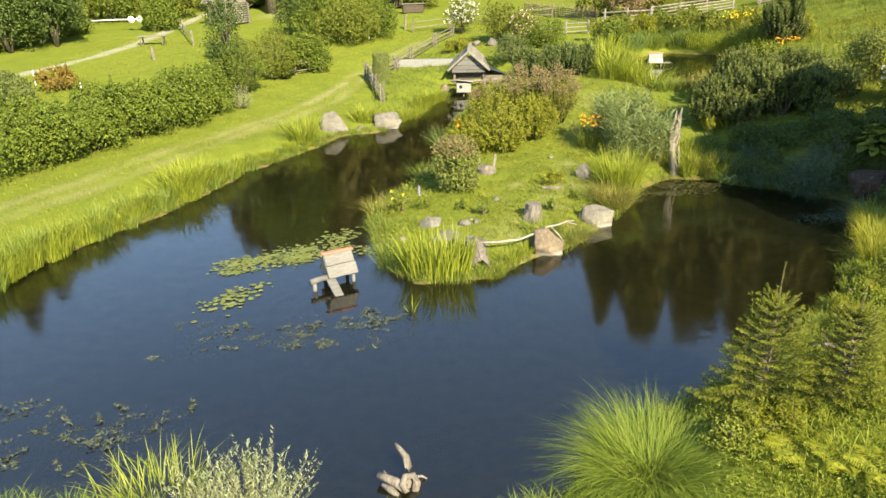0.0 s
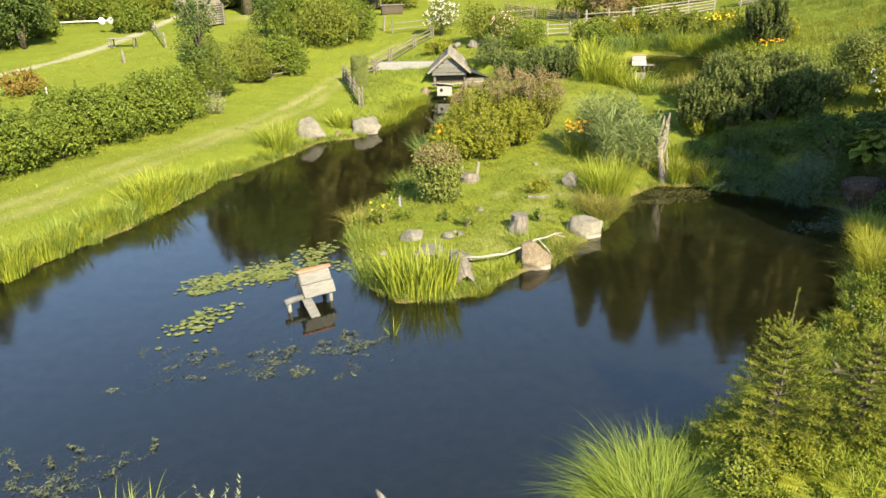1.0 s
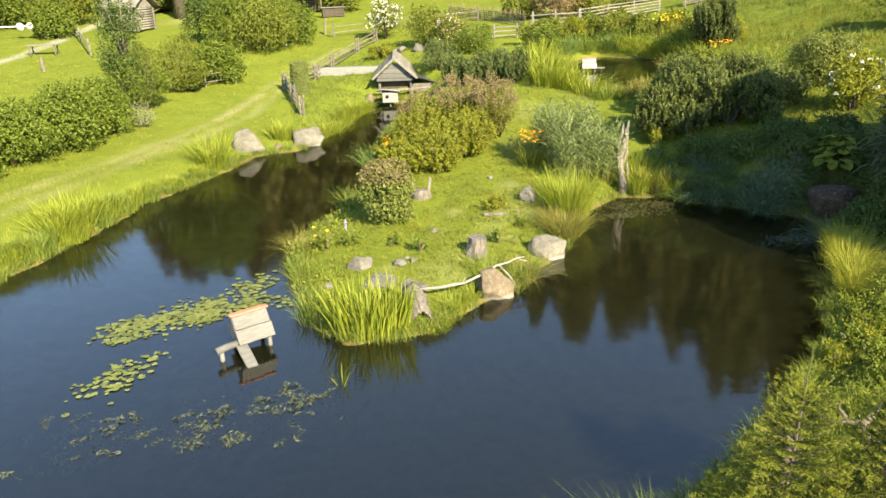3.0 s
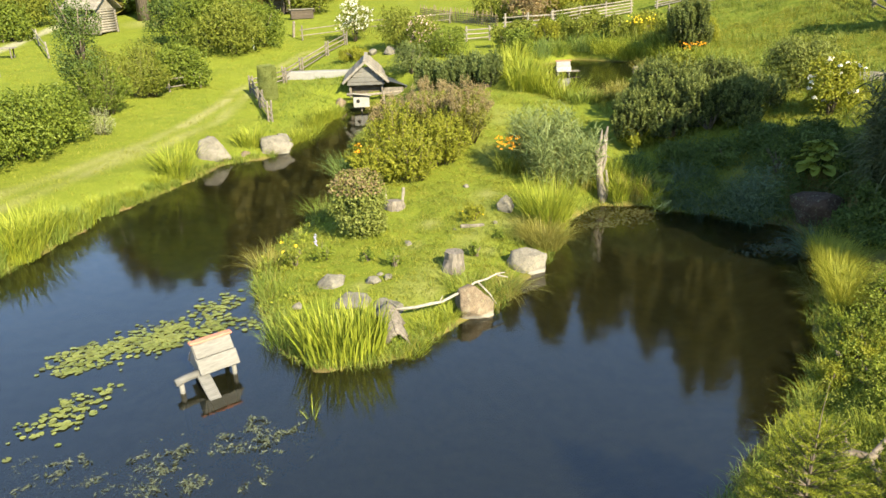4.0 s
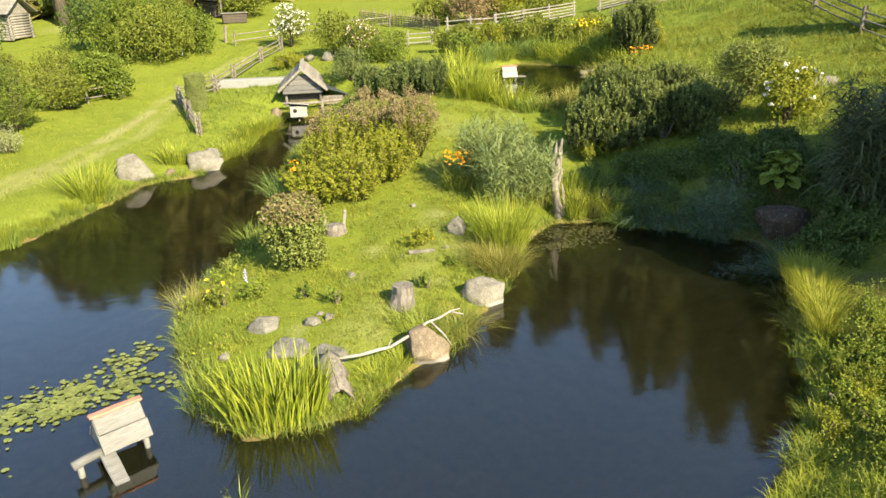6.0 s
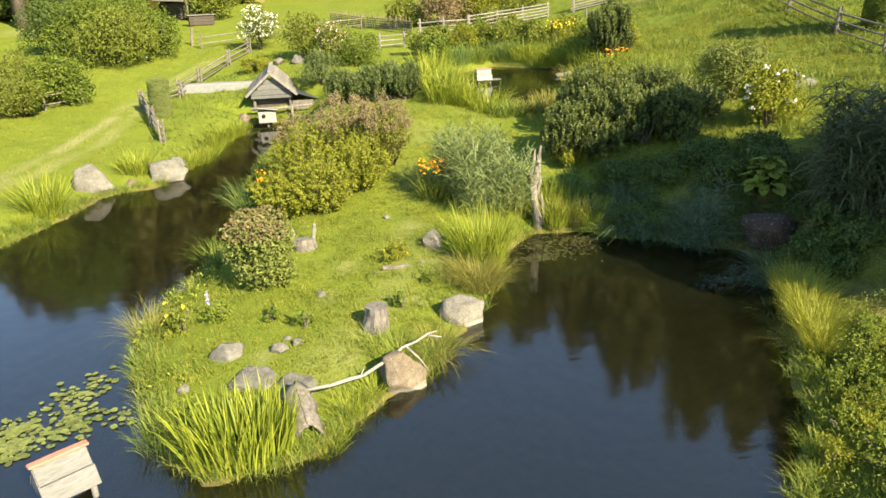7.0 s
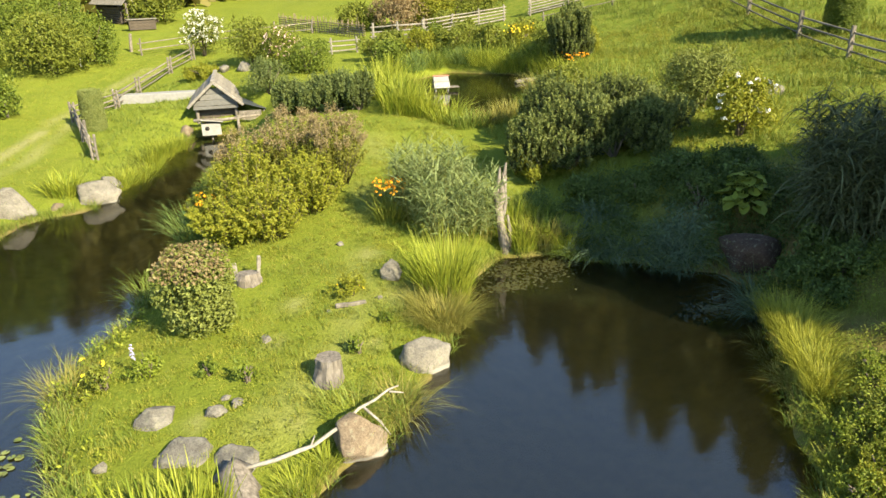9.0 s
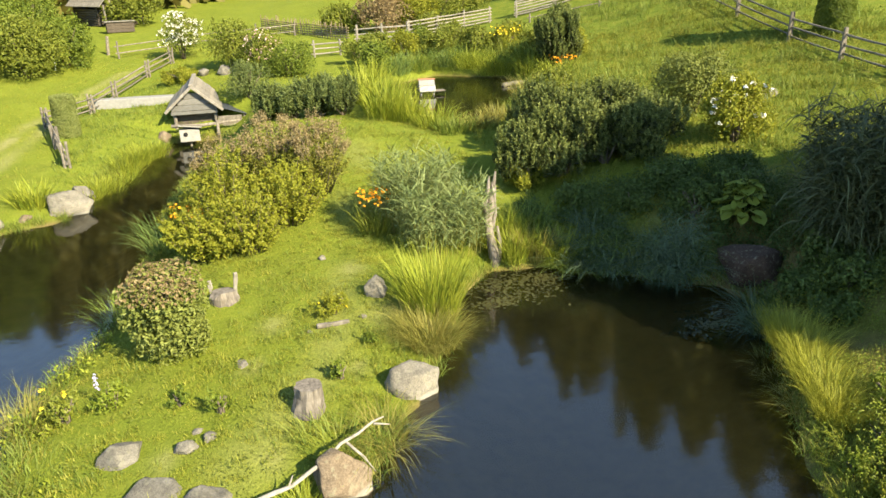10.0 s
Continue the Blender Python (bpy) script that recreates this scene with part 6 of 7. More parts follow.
new_wall.matrix_world = pose(-0.9, 52.5, 0.95, 0, 0, -6)
tagged(new_wall, "low pale concrete weir wall behind the boathouse", "wall", kind="structure")
for k, (x, y, s) in enumerate([(2.6, 56.4, 1.0), (4.0, 55.8, 1.15)]):
    rock("boulder", x, y, s, s * 0.8, s * 0.7, "rock", "grey boulder above the weir wall", 61 + k, 0.3, 20 * k, group="weir boulders")
shrub("low_shrub", 1.4, 55.2, 1.5, 1.0, 0.9, "yellowbush", "low yellow-green plants above the weir", 0.12, 2200, 18, 247)


def boathouse(x, y, turn):
    """A small timber mill house over the channel, its gable boarded and its front open."""
    ob = thing("mill_hut", x, y, "small weathered timber mill hut over the channel", "hut", z=0.0, turn=turn)
    L, W, ze, zr = 4.2, 2.0, 1.5, 2.75
    half = 1.42
    for s in (-1, 1):
        for q in (0.0, L - 0.5):
            part("corner_post", solid("corner_post", [tube([(0, 0, -0.6), (0, 0, 1), (0, 0, ze + 0.25)], [0.1, 0.095, 0.09], 8, 3, 0.06)], "greywood"), ob, at=(s * W / 2, q + 0.2, 0))
        pitch = math.degrees(math.atan2(zr - ze, half))
        sl = math.hypot(half, zr - ze)
        for j in range(7):
            c = (j + 0.5) / 7
            part("roof_board", board(sl / 7 + 0.03, L + 0.3 + 0.05 * (j % 2), 0.035, "greyplank", 20 + j + s), ob, at=(s * half * (1 - c), L / 2 - 0.15, ze + (zr - ze) * c + 0.02 * (j % 2)), turn=(0, s * pitch, 0))
        part("barge_board", board(sl, 0.04, 0.14, "greyplank", 31 + s), ob, at=(s * half / 2, -0.33, (ze + zr) / 2 - 0.02), turn=(0, s * pitch, 0))
        part("side_wall", board(0.05, L - 0.4, 1.5, "darkwood", 33 + s), ob, at=(s * (W / 2 + 0.02), L / 2, 0.8))
    part("ridge_cap", board(0.22, L + 0.35, 0.06, "greyplank", 36), ob, at=(0, L / 2 - 0.15, zr + 0.05))
    for j in range(3):
        z = ze - 0.02 + j * 0.3
        w = 2 * half * (1 - (z + 0.16 - ze) / (zr - ze)) - 0.28
        if w > 0.2:
            part("gable_board", board(w, 0.04, 0.29, "paleplank", 40 + j), ob, at=(0, -0.02 - 0.015 * (j % 2), z + 0.16))
    part("lintel", board(2.3, 0.12, 0.16, "paleplank", 45), ob, at=(0, -0.03, ze - 0.10))
    part("back_wall", board(W, 0.06, 1.9, "darkwood", 46), ob, at=(0, 0.45, 0.7))
    part("front_log", solid("front_log", [tube([(-1.5, 0, 0), (0, 0.05, -0.06), (1.9, 0, 0.08)], [0.09, 0.085, 0.06], 8, 5, 0.08)], "greywood"), ob, at=(0.3, -0.45, 0.85))
    part("front_post", solid("front_post", [tube([(0, 0, -0.8), (0, 0, 1.0)], [0.09, 0.08], 8, 6, 0.06)], "greywood"), ob, at=(1.05, -0.45, 0))
    part("lean_to_roof", board(1.3, 1.9, 0.04, "tarp", 47), ob, "dark sheet lean-to roof", at=(1.95, 0.9, 1.35), turn=(0, 18, 0))
    part("lean_to_post", solid("lean_to_post", [tube([(0, 0, -0.6), (0, 0, 1.2)], [0.07, 0.06], 8, 7, 0.06)], "greywood"), ob, at=(2.45, 0.1, 0))
    for j in range(3):
        part("lean_to_board", board(1.2, 0.04, 0.30, "greywood", 50 + j), ob, at=(1.7, 0.05, 0.3 + j * 0.33))
    return ob


boathouse(1.75, 47.9, -4)
box = thing("nest_box", 1.35, 46.6, "pale wooden nest box standing before the mill hut", "nest box", z=0.0)
part("pole", solid("pole", [tube([(0, 0, -0.8), (0, 0, 0.3)], [0.06, 0.06], 8, 3)], "greywood"), box)
body = part("body", board(0.95, 0.6, 0.6, "silverplank", 61), box, at=(0, 0, 0.55))
part("roof", board(1.1, 0.85, 0.05, "silverplank", 62), box, at=(0.05, -0.05, 0.92), turn=(-14, 8, 0))
# Flat disc on the front; its black colour stands for the hole's shade.
part("entrance", solid("entrance", [tube([(0, 0, 0), (0, -0.012, 0)], [0.11, 0.11], 12)], "black"), body, "flat black disc standing in for the round entrance hole", at=(-0.2, -0.305, 0.07))
rock("boulder", 0.1, 47.6, 1.0, 0.9, 1.0, "tanrock", "brown stone block under the mill hut corner", 71, 0.3, 0, z=0.1)

# ---- middle distance ----
shrub("white_flowering_shrub", 1.7, 62.6, 1.45, 1.4, 3.3, "bush", "shrub covered with white blossom heads", 0.15, 3200, 30, 251, flowers=("white", 300, 0.13))
shrub("garden_bush", 4.6, 57.0, 1.7, 1.5, 2.9, "bush", "tall light green garden bush", 0.15, 4000, 28, 252, "garden bushes")
shrub("rose_bush", 6.1, 54.6, 1.6, 1.5, 2.4, "bush", "rose bush with faded pink blossom", 0.14, 3600, 28, 253, flowers=("pink", 190, 0.11))
shrub("garden_bush", 7.3, 52.0, 1.7, 1.5, 2.2, "hedge", "rounded dense green garden bush", 0.12, 5200, 34, 254, "garden bushes", flat=1.0)
shrub("garden_bush", 4.7, 48.6, 1.35, 1.2, 1.9, "juniper", "rounded grey-green bush behind the mill hut", 0.10, 3600, 28, 255, "garden bushes")
for k, (x, y) in enumerate([(4.9, 42.4), (6.0, 41.6), (7.1, 41.2), (8.0, 40.8)]):
    needle_shrub("juniper_bush", x, y, 0.85, 0.8, 1.6, "juniper", "dark green upright juniper in a row", 420, 261 + k, "peninsula junipers", 0.93, 0.10, 0.7, tips="juniper")
for k, (x, y, h) in enumerate([(9.6, 39.4, 1.7), (10.1, 41.2, 1.9), (9.6, 43.4, 1.8), (10.4, 45.6, 1.8), (10.3, 39.0, 1.4)]):
    clump("iris_clump", x, y, 330, 0.9, h, 0.05, 0.35, 0.3, "iris", "tall bright iris clump by the upper pond", 271 + k, "upper pond irises", category="iris", segs=3)
for k, (x, y, m) in enumerate([(12.8, 36.4, "rush"), (14.0, 37.0, "rush"), (11.6, 36.0, "sedge"), (15.6, 38.0, "sedge"), (20.6, 44.0, "iris"), (19.2, 50.0, "iris"), (17.2, 52.4, "tussock"), (20.6, 47.2, "iris"), (15.2, 52.0, "sedge"), (18.4, 51.2, "iris"), (19.9, 49.2, "iris"), (16.4, 38.6, "rush"), (17.6, 40.2, "sedge"), (13.6, 51.0, "tussock"), (21.2, 48.4, "sedge"), (11.2, 37.6, "iris")]):
    clump("pond_sedge", x, y, 300, 0.8, 0.8 if k < 4 else 1.6, 0.035, 0.5, 0.5, m, "sedge growing at the upper pond's edge", 281 + k, "upper pond sedges", segs=3)
duck_house2 = duck_house(13.6, 45.6, -8, "small silvery gabled duck house on the upper pond", 0.75, False, "silverplank")
duck_house2.location.z = UPPER_LEVEL - 0.12
part("platform", board(1.3, 0.5, 0.05, "greywood", 71), duck_house2, at=(0.35, 0, 0.30))
needle_shrub("juniper_tree", 22.0, 46.2, 1.45, 1.3, 3.5, "pine", "dark green juniper with several pointed tops", 1100, 291, "", 0.8, 0.12, 0.6)
for k, (x, y, m) in enumerate([(17.0, 53.5, "bush"), (19.5, 53.0, "bush"), (15.0, 54.0, "yellowbush"), (21.5, 52.5, "yellowbush"), (19.0, 56.0, "bush"), (12.0, 53.0, "bush"), (13.4, 55.6, "bush"), (16.6, 56.6, "hedge"), (22.6, 49.6, "bush"), (23.4, 47.6, "yellowbush"), (22.6, 54.5, "bush"), (24.6, 51.5, "bush"), (17.8, 39.4, "bush"), (12.2, 50.8, "hedge")]):
    shrub("pond_plants", x, y, 1.4, 1.2, 1.5, m, "lush leafy plants round the upper pond", 0.15, 2400, 20, 301 + k, "upper pond plants")
flower_patch("yellow_flowers", 20.6, 50.6, 0.9, 1.5, "yellow", "yellow flower spikes behind the upper pond", 310, 26, "bush", 0.09)
flower_patch("orange_flowers", 21.4, 45.2, 0.9, 0.9, "orange", "orange flowers at the juniper's foot", 311, 18, "rush", 0.12)
ob = new("fallen_log", solid("fallen_log", [tube([(-0.9, 0, 0), (0, 0.06, 0.03), (0.9, 0, 0)], [0.14, 0.13, 0.1], 8, 4, 0.08)], "greywood"))
ob.matrix_world = pose(19.2, 46.3, UPPER_LEVEL + 0.06, 0, 0, 15)
tagged(ob, "grey log floating at the upper pond's edge", "log")

fence("field_gate", [(13.8, 61.6), (15.6, 61.3), (17.5, 61.0)], 1.15, 3, "greyplank", "pale wooden rail gate in the garden fence", 11, 0.1, 0.06)
fence("field_gate", [(9.8, 57.2), (11.6, 57.4)], 1.0, 3, "greyplank", "short pale rail hurdle on the lawn", 12, 0.08, 0.055)
fence("rail_fence", [(17.6, 61.0), (20.2, 62.0), (23.0, 63.5), (25.6, 64.4)], 1.25, 5, "greyplank", "pale board fence along the garden", 13, 0.08, 0.06)
fence("rail_fence", [(27.5, 63.4), (30.5, 62.6), (34, 62.5)], 1.3, 6, "greyplank", "pale board fence beyond the garden gate", 14, 0.08, 0.06)
fence("rail_fence", [(-2.6, 65.4), (2.6, 67.6), (7.4, 69.0), (10.6, 70.0)], 1.1, 2, "greywood", "long grey rail fence across the lawn", 15)


def wattle(line, label, seed):
    """A fence of upright stakes woven with thin rods."""
    x0, y0 = line[0]
    ob = thing("wattle_fence", x0, y0, label, "fence")
    g0 = float(height(x0, y0))
    r = random.Random(seed)
    for (ax, ay), (bx, by) in zip(line, line[1:]):
        n = int(math.hypot(bx - ax, by - ay) / 0.34)
        for k in range(n):
            s = k / n
            x, y = ax + (bx - ax) * s, ay + (by - ay) * s
            part("stake", solid("stake", [tube([(0, 0, -0.2), (r.uniform(-0.12, 0.12), 0, r.uniform(1.0, 1.35))], [0.04, 0.03], 5, k)], "greybrown", False), ob, at=(x - x0, y - y0, float(height(x, y)) - g0))
        for j in range(5):
            z0, z1 = float(height(ax, ay)) - g0, float(height(bx, by)) - g0
            part("rod", solid("rod", [tube([(ax - x0, ay - y0, z0 + 0.2 + 0.18 * j), (bx - x0, by - y0, z1 + 0.2 + 0.18 * j)], [0.04, 0.04], 5, j, 0.1)], "greybrown", False), ob)


wattle([(8.6, 75.5), (10.6, 70.6), (13.6, 63.4)], "brown wattle fence of woven rods and stakes", 17)
for k, (x, y, rx, h, m) in enumerate([(16.8, 66.0, 2.6, 3.0, "redbush"), (19.6, 67.0, 2.4, 3.0, "yellowbush"), (22.6, 68.6, 2.6, 3.2, "bush"), (25.4, 70.5, 2.6, 3.0, "bush"), (14.2, 68.0, 2.2, 2.2, "bush"), (20.5, 64.6, 1.2, 1.2, "bush")]):
    shrub("garden_bush", x, y, rx, rx * 0.85, h, m, "large leafy bush behind the garden fence", 0.18, 4200, 26, 320 + k, "garden bushes")


def log_hut(name, x, y, turn, W, L, hw, hr, label, seed, porch=False, wood="bark"):
    """A log building with a boarded gable roof."""
    ob = thing(name, x, y, label, "hut", turn=turn)
    n = int(hw / 0.22)
    for j in range(n):
        for s in (-1, 1):
            part("wall_log", solid("wall_log", [tube([(-L / 2 - 0.15, 0, 0), (0, 0, 0), (L / 2 + 0.15, 0, 0)], [0.115, 0.115, 0.11], 8, seed + j, 0.04)], wood), ob, at=(0, s * W / 2, 0.1 + 0.22 * j))
            part("wall_log", solid("wall_log", [tube([(0, -W / 2 - 0.15, 0), (0, 0, 0), (0, W / 2 + 0.15, 0)], [0.115, 0.115, 0.11], 8, seed + j, 0.04)], wood), ob, at=(s * L / 2, 0, 0.2 + 0.22 * j))
    half, pitch = W / 2 + 0.6, math.degrees(math.atan2(hr, W / 2 + 0.6))
    sl = math.hypot(half, hr)
    ext = 1.6 if porch else 0.5
    for s in (-1, 1):
        for j in range(6):
            c = (j + 0.5) / 6
            part("roof_board", board(L + 0.5 + ext, sl / 6 + 0.05, 0.05, "greyplank", seed + j + s), ob, at=((ext - 0.5) / 2, s * half * (1 - c), hw + 0.05 + hr * c + 0.02 * (j % 2)), turn=(-s * pitch, 0, 0))
        v = np.array([(0, -W / 2, 0), (0, W / 2, 0), (0, 0, hr - 0.15), (0.06, -W / 2, 0), (0.06, W / 2, 0), (0.06, 0, hr - 0.15)])
        f = [(0, 1, 2), (5, 4, 3), (0, 3, 4, 1), (1, 4, 5, 2), (2, 5, 3, 0)]
        part("gable", solid("gable", [(v, f)], "greyplank", False), ob, at=(s * L / 2 - 0.03, 0, hw))
        if porch:
            part("porch_post", solid("porch_post", [tube([(0, 0, -0.2), (0, 0, hw + 0.2)], [0.1, 0.09], 8, 3)], "greywood"), ob, at=(L / 2 + 1.2, s * W / 2, 0))
    return ob


# Dark wood on the wall logs puts the shade under the roof into colour.
log_hut("log_hut", -4.6, 86.5, -58, 3.6, 4.2, 1.7, 2.3, "brown log hut with a grey board roof and porch", 41, True, "darkwood")
log_hut("log_hut", -21.9, 75.6, -20, 2.6, 2.8, 2.1, 1.3, "small pale log hut with white-edged roof", 43, False, "greyplank")
# Boarded box standing in for the dark porch of the hut.
ob = thing("well_trough", -3.0, 78.2, "dark boarded box with a plank lid standing in for the hut porch", "trough", turn=10)
for j in range(3):
    part("side_board", board(2.2, 0.05, 0.26, "darkwood", 5 + j), ob, at=(0, -0.4, 0.15 + 0.27 * j))
    part("side_board", board(2.2, 0.05, 0.26, "darkwood", 9 + j), ob, at=(0, 0.4, 0.15 + 0.27 * j))
part("lid", board(2.5, 1.1, 0.06, "greyplank", 15), ob, at=(0, 0, 0.9))
for s in (-1, 1):
    part("end_board", board(0.05, 0.85, 0.8, "darkwood", 17 + s), ob, at=(s * 1.05, 0, 0.42))
stake("gate_post", -3.4, 67.0, 1.3, 0.12, "greywood", "grey post leaning near the fence", 4, (0.15, 0))
stake("white_stake", -6.3, 62.4, 1.1, 0.06, "whitepaint", "short white painted stake in the grass", 5, group="white stakes")


def table(x, y, turn):
    ob = thing("picnic_table", x, y, "grey weathered plank table on the grass", "table", turn=turn)
    for j in range(4):
        part("tabletop_board", board(2.4, 0.24, 0.05, "greyplank", j + 3), ob, at=(0, (j - 1.5) * 0.25, 0.75))
    for s in (-1, 1):
        for q in (-1, 1):
            part("leg", board(0.09, 0.09, 0.75, "greywood", 7 + s + q), ob, at=(s * 0.9, q * 0.35, 0.37))
    return ob


table(-25.0, 62.4, 5), table(-34.0, 47.0, 20)
stake("short_post", -22.3, 55.2, 1.0, 0.12, "greywood", "short grey post on the grass", 6)
fence("rail_fence", [(-26.9, 74.1), (-24.4, 68.6), (-21.2, 61.4)], 1.2, 2, "greyplank", "grey rail fence beside the gravel path", 19)
ob = thing("pole_barrier", -33.0, 72.0, "white pole barrier with two round discs", "barrier", turn=-3)
part("pole", solid("pole", [tube([(-3.2, 0, 1.0), (0, 0, 1.1), (5.6, 0, 1.15)], [0.06, 0.06, 0.05], 8, 3)], "whitepaint"), ob)
for xx in (2.5, 3.4):
    part("disc", solid("disc", [tube([(xx, -0.13, 1.1), (xx, -0.09, 1.1)], [0.34, 0.34], 18)], "whitepaint"), ob)
for xx in (-2.2, 4.6):
    part("post", solid("post", [tube([(xx, 0, -0.2), (xx, 0, 1.05)], [0.1, 0.1], 8, 4)], "greywood"), ob)

# ---- eastern slope ----
fence("rail_fence", [(35.0, 50.5), (32.7, 44.4), (30.7, 38.3), (29.5, 34.0), (28.6, 30.5), (28.0, 27.5)], 1.3, 3, "greywood", "grey split rail fence across the meadow slope", 23, 0.085, 0.05, twin=True)
clipped_column("clipped_column", 32.3, 37.2, 0.85, 5.2, "hedge", "clipped green column behind the rail fence", 330, 20000, 0.06)
fence("rail_fence", [(27.0, 60.0), (31.5, 57.5)], 0.6, 1, "greywood", "low single rail on the meadow", 25)

# ---- trees round the place ----
def treetops(x, y):
    """How high the forest stands over the pond: lowest in the north-west, tallest towards the east."""
    ox, oy = (7.0, 17.0) if x > 12 else (-8.0, 20.0)
    way = math.degrees(math.atan2(x - ox, y - oy))
    rise_of = np.interp(way, [-60, -36, -33.5, -31, -24, -19.6, -18.4, -8, 4, 10, 12.5, 22, 28, 31, 34, 48, 60, 90],
                        [28, 26, 22, 19.5, 18, 17.8, 21.5, 23, 24, 25.5, 29.4, 29.8, 30.3, 33, 34.5, 37, 38, 37])
    return math.hypot(x - ox, y - oy) * math.tan(math.radians(float(rise_of)))


r = rng_of(401)
kinds = [spruce("spruce_tree", 48, 64, 27, 4.4, "forest", "tall dark green forest spruce", 402 + k, 24, 10, "forest spruces") for k in range(3)]
spots = [(19 + 3.2 * k + 2 * math.sin(k * 2.4), 82 - 1.3 * k + 2 * math.cos(k * 1.7)) for k in range(12)]
spots += [(22 + 3.6 * k, 90 - 1.2 * k + 2 * math.cos(k * 2.9)) for k in range(11)]
spots += [(44 + 2.2 * math.sin(k * 2.1) + k * 1.1, 62 - k * 3.4) for k in range(8)]
spots += [(52 + 2.2 * math.sin(k * 1.1) + k, 62 - k * 4) for k in range(7)]
spots += [(-29 + 2.9 * k + math.sin(k * 2.2), 96 + 4 * math.sin(k * 1.3) + 2.6 * max(0, k - 5)) for k in range(11)]
spots += [(-30 + 3.4 * k, 105 + 3 * math.sin(k * 2.1) + 3 * max(0, k - 5)) for k in range(10)]
spots += [(20.5 + 3.3 * k, 86 - 1.2 * k + math.sin(k)) for k in range(9)] + [(-28 + 3.1 * k, 100 + 2 * math.cos(k) + 3 * max(0, k - 5)) for k in range(10)]
spots += [(-46, 70), (-50, 62), (-52, 54), (-48, 78), (-56, 66), (-40, 88), (-60, 48)]
for k, (x, y) in enumerate(spots):
    x, y = x + r.uniform(-1, 1), y + r.uniform(-1, 1)
    far = 1.4 if x > 15 and y > 70 else 1.0
    x, y = x * far, y * far
    g = float(height(x, y)) - 0.2
    c = (treetops(x, y) - g) / 27.0 * r.uniform(0.9, 1.04)
    m = pose(x, y, g, 0, 0, r.uniform(0, 360))
    o = kinds[k] if k < 3 else copy_thing(kinds[k % 3], m)
    o.matrix_world = m
    o.scale = (min(c, 1.5), min(c, 1.5), c)
# Unseen: tall ones cast the bank's shadow, low ones added to block sky.
for k, (x, y, h, c) in enumerate([(24.3, 11.0, 18.0, 1.3), (21.3, 11.2, 13.7, 3.3), (26.4, 9.9, 11.6, 3.4), (28.5, 9.2, 9.0, 3.9), (32.5, 6.0, 12.5, 3.9), (26, 3.0, 15, 3.9), (21.8, 15.2, 7.6, 3.9), (24.4, 17.2, 4.8, 2.5), (19.4, 14.2, 7.6, 3.9), (18.1, 14.4, 7.2, 2.5), (20.6, 18.0, 6.4, 2.5)]):
    leafy_tree("shade_tree", x, y, h, c, "hedge", "unseen leafy tree shading the east bank", 431 + k, 16000, 0.55, "shade trees", 0.45)
leafy_tree("tall_tree", -19.5, 84.5, 24.0, 5.5, "hedge", "tall broad-leaved tree with a bare grey trunk", 8, 14000, 0.4, "", 0.4)
# The last three are coloured darker for the deep shade in that corner.
for k, (x, y, rx, h) in enumerate([(-30, 82, 3.2, 4.5), (-36, 80, 3.4, 5), (-27, 88, 3.2, 4.5), (-12, 86, 3.4, 5), (-20, 90, 3.2, 5), (-40, 74, 3.2, 5), (-38, 62, 3, 4), (-43, 52, 3, 4.5), (-36, 70, 2.4, 3.2), (-2, 84, 3, 4), (-28, 72.5, 2.2, 3), (-33.6, 63, 2.6, 6.0), (-36.0, 60, 3.0, 6.0), (-36.5, 66.5, 3.4, 6.5)]):
    shrub("thicket_bush", x, y, rx, rx * 0.9, h, "nettle" if k > 10 else "hedge" if k % 3 else "bush", "tall leafy thicket at the garden's edge", 0.24, 5200, 28, 440 + k, "thicket bushes")

# ---- grass ----
def on_land(x, y, lo=0.1):
    return (shore(POND, x, y) > lo) & (shore(UPPER, x, y) > lo)


turf("lawn_grass", 230000, (-3, 16, 11, 40), lambda x, y: on_land(x, y) & (x < 6.5 + 0.5 * (y - 16)) & (x > -2.5) & (np.sin(3.1 * x + 2 * np.sin(1.7 * y)) * np.sin(2.7 * y + x) > -0.75) & (np.hypot(x - 5.2, y - 24) > 0.5), 0.09, 0.016, "lawn", "short lawn grass on the peninsula", 501)
turf("lawn_tufts", 60000, (-3, 16, 11, 40), lambda x, y: on_land(x, y) & (x < 6.5 + 0.5 * (y - 16)) & (np.sin(1.3 * x + 2.3 * np.sin(0.9 * y)) * np.sin(1.1 * y - 0.7 * x) > 0.25), 0.2, 0.016, "sedge", "longer grass in patches of the lawn", 507)
turf("pale_lawn_grass", 42000, (-3, 16, 11, 40), lambda x, y: on_land(x, y) & (x < 6.5 + 0.5 * (y - 16)) & (np.sin(1.7 * x - 1.9 * np.sin(1.1 * y)) * np.sin(1.4 * y + 0.9 * x) + 0.5 * np.sin(4.3 * x + 3.1 * y) > 0.3), 0.13, 0.014, "straw", "pale yellowish grass in patches of the lawn", 509, 0.9)
turf("bank_meadow", 60000, (4, 6, 11, 17), lambda x, y: on_land(x, y, 0.05) & (x > 4.5), 0.3, 0.014, "iris", "soft yellow-green grass on the near bank", 510, 0.7, 3)
turf("bank_grass", 75000, (2, 6, 20, 24), lambda x, y: on_land(x, y, 0.05) & (x > 3) & (np.sin(2.1 * x + 1.3 * np.sin(1.9 * y)) * np.sin(2.3 * y - x) > -0.55), 0.22, 0.014, "sedge", "rough green grass on the near bank", 502)
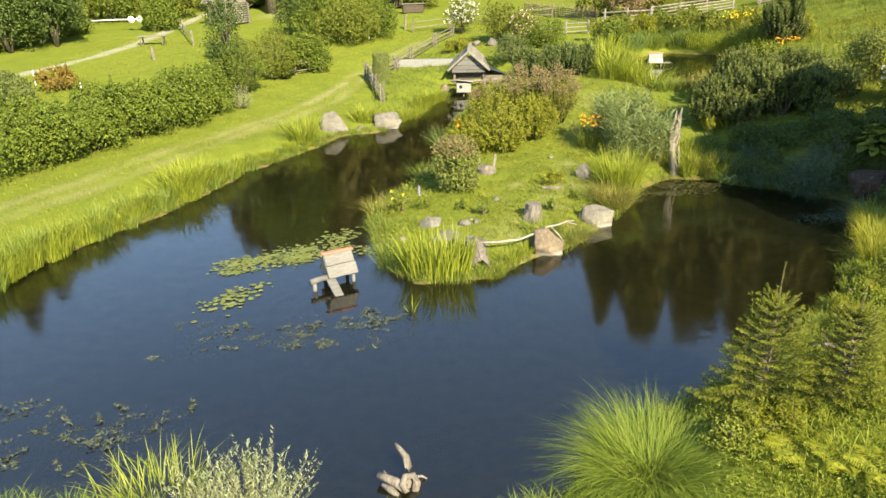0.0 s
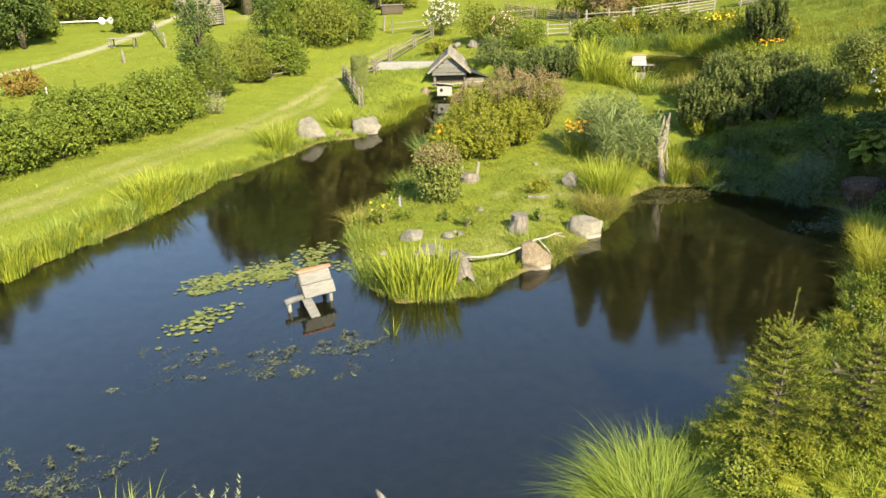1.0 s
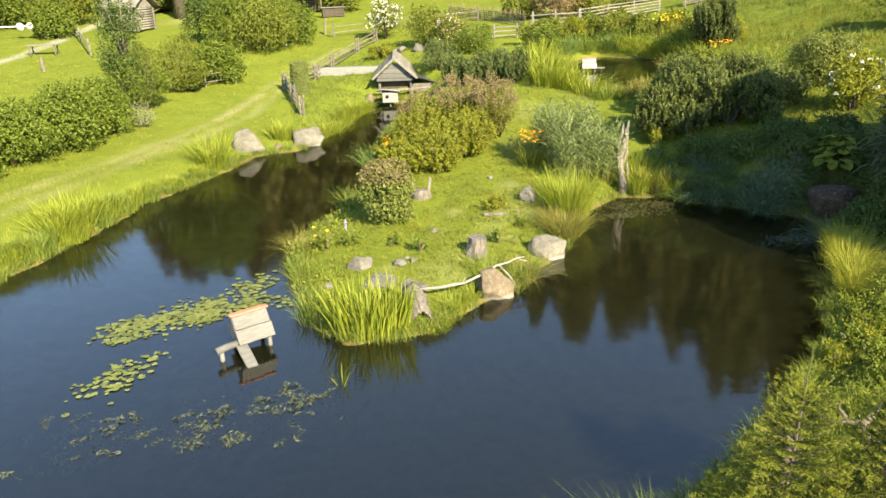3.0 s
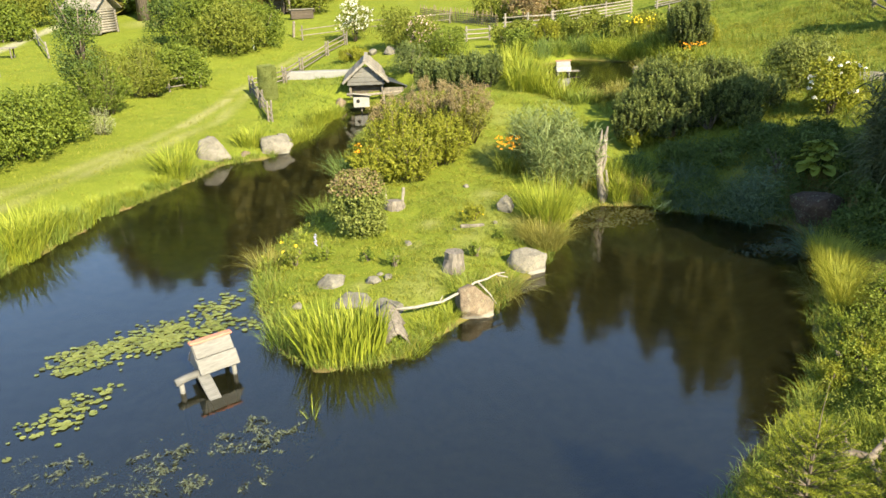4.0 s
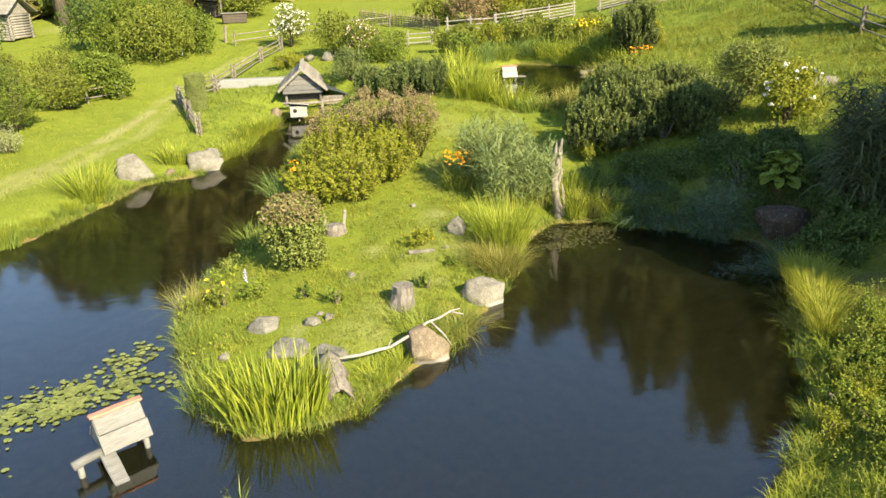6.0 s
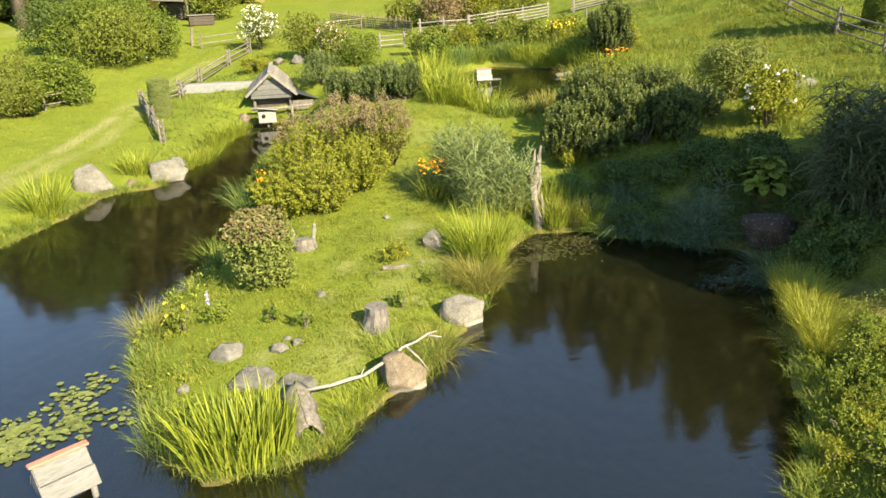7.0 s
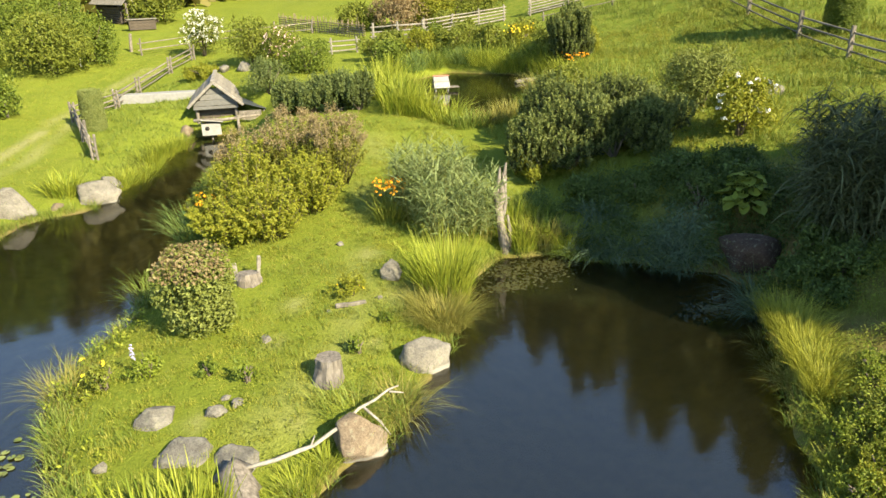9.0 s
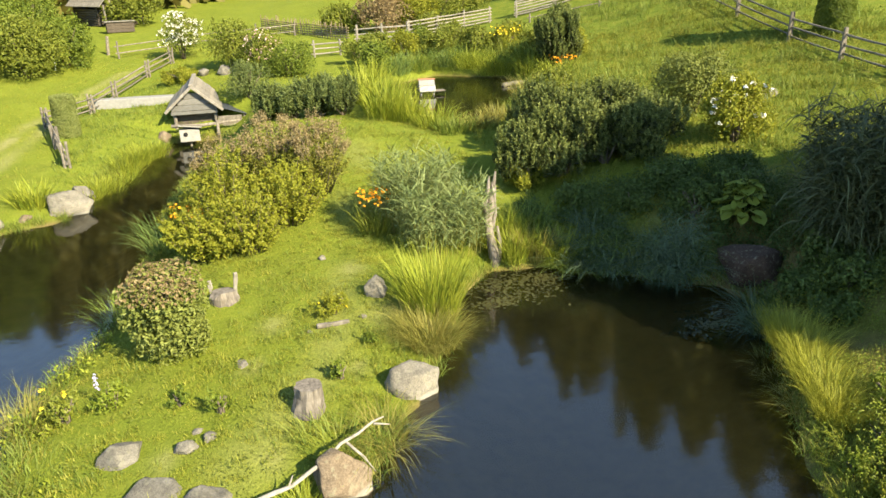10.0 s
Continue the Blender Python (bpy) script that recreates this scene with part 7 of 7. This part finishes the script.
turf("meadow_grass", 150000, (11, 24, 34, 50), lambda x, y: on_land(x, y) & (x > 10 + 0.05 * y), 0.32, 0.028, "meadow", "tall rough meadow grass on the slope", 503, 0.5, 1)
turf("meadow_tufts", 60000, (14, 24, 36, 58), lambda x, y: on_land(x, y, 0.3) & (x > 14 + 0.05 * y) & (np.sin(0.9 * x + 2 * np.sin(0.7 * y)) * np.sin(0.8 * y - 0.5 * x) + 0.4 * np.sin(2.3 * x + 1.7 * y) > 0.2), 0.7, 0.03, "sedge", "taller grass standing in patches of the meadow", 508, 0.6, 2)
turf("western_grass", 240000, (-30, 12, 9, 68), lambda x, y: on_land(x, y) & ((x < 0) | (y > 50)), 0.11, 0.04, "lawn", "mown lawn grass along the track", 504, 0.5, 1)
turf("near_shore_grass", 9000, (-13, 5, 2.5, 9), lambda x, y: on_land(x, y, 0.0), 0.3, 0.016, "sedge", "rough grass on the near shore", 505)


def herbs(name, n, box, keep, tall, size, mat, label, seed, clumpy=0.0):
    """Low leafy weeds: small leaves at many heights in tufts."""
    r = rng_of(seed)
    x, y = scatter(n, box, keep, seed)
    if clumpy:
        lush = np.sin(1.9 * x + 2 * np.sin(1.4 * y)) * np.sin(2.2 * y - 0.8 * x) + 0.4 * np.sin(5 * x + 3 * y) + r.normal(0, 0.25, len(x)) > -0.25
        x, y = x[lush], y[lush]
    k = 9
    P = np.repeat(np.stack([x, y, height(x, y)], 1), k, 0)
    lump = 1 + clumpy * 1.6 * np.sin(1.9 * x + 2 * np.sin(1.4 * y)) * np.sin(2.2 * y - 0.8 * x)
    g = np.repeat(r.uniform(0.4, 1.2, len(x)) * lump, k)
    P = P + r.normal(0, 1, P.shape) * [0.07, 0.07, 0] + np.stack([0 * g, 0 * g, tall * g * r.uniform(0.1, 1, len(g))], 1)
    V, F = leaves(P, np.tile([0, 0, 0.8], (len(P), 1)), size, 0.45, seed, 0.9)
    tagged(new(name, mesh_of(name, V, F, mat)), label, "weeds", kind="stuff")


herbs("bank_weeds", 11000, (4, 6, 19, 21), lambda x, y: on_land(x, y, 0.1) & (x > 3.5) & ((x > 9) | (y < 9.8)), 0.40, 0.058, "bankleaf", "lush yellow-green weeds on the near bank", 511, 0.6)
herbs("bank_clover", 12000, (4, 6, 19, 21), lambda x, y: on_land(x, y, 0.1) & (x > 3.5), 0.34, 0.05, "bush", "green leafy weeds on the near bank", 515, 0.6)
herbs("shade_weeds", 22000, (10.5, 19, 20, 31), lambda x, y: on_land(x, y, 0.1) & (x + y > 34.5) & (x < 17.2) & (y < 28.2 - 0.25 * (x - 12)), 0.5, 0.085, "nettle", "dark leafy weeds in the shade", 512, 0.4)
herbs("shore_weeds", 380, (-3, 16.5, 0.5, 26), lambda x, y: on_land(x, y, 0.05) & (shore(POND, x, y) < 0.9), 0.35, 0.085, "iris", "bright broad-leaved weeds along the peninsula shore", 516, 0.5)
herbs("lawn_weeds", 5200, (-3, 16, 9, 34), lambda x, y: on_land(x, y, 0.2) & (x < 6.5), 0.12, 0.05, "bush", "broad-leaved weeds in the lawn", 513, 0.5)
herbs("meadow_weeds", 5000, (14, 26, 36, 60), lambda x, y: on_land(x, y, 0.3) & (x > 15), 0.45, 0.09, "bush", "leafy wild plants in the meadow", 514)


def fringe(name, n, tall, wide, mat, label, seed, part_of=None):
    """Grass that hangs over the whole shoreline."""
    r = rng_of(seed)
    A = np.array(POND)
    B = np.roll(A, -1, 0)
    L = np.linalg.norm(B - A, axis=1)
    k = r.choice(len(A), n, p=L / L.sum())
    d = unit(B - A)[k]
    p = A[k] + (B - A)[k] * r.uniform(0, 1, n)[:, None] + np.stack([-d[:, 1], d[:, 0]], 1) * r.normal(0.06, 0.2, n)[:, None]
    x, y = p.T
    gaps = np.where((x > 6.5) & (y < 18.5), 0.2, -1.1)
    keep = (shore(POND, x, y) > -0.12) & (np.sin(x * 2.3) + np.sin(y * 1.9) + 0.6 * np.sin(x * 7 + y * 5) > gaps)
    for bx, by, br in [(4.9, 21.0, 0.85), (2.9, 18.7, 0.5), (0.4, 19.3, 0.6)]:
        keep &= np.hypot(x - bx, y - by) > br
    p = p[keep]
    base = np.stack([p[:, 0], p[:, 1], np.maximum(height(p[:, 0], p[:, 1]), -0.05)], 1)
    V, F = blades(len(p), 1, tall, wide, 0.6, 0.6, seed, 3, base=base)
    tagged(new(name, mesh_of(name, V, F, mat)), label, "grass", kind="stuff")


fringe("shore_grass", 26000, 0.42, 0.018, "sedge", "long green grass hanging over the pond's edge", 521)
fringe("shore_straw", 9000, 0.35, 0.014, "rush", "dry yellowish grass at the waterline", 522)

turf("channel_meadow", 26000, (-5, 38, 2.5, 56), lambda x, y: on_land(x, y) & (x > -4.2 - 0.05 * (y - 42)), 0.22, 0.026, "sedge", "rough tall grass between the fence and the channel", 506)
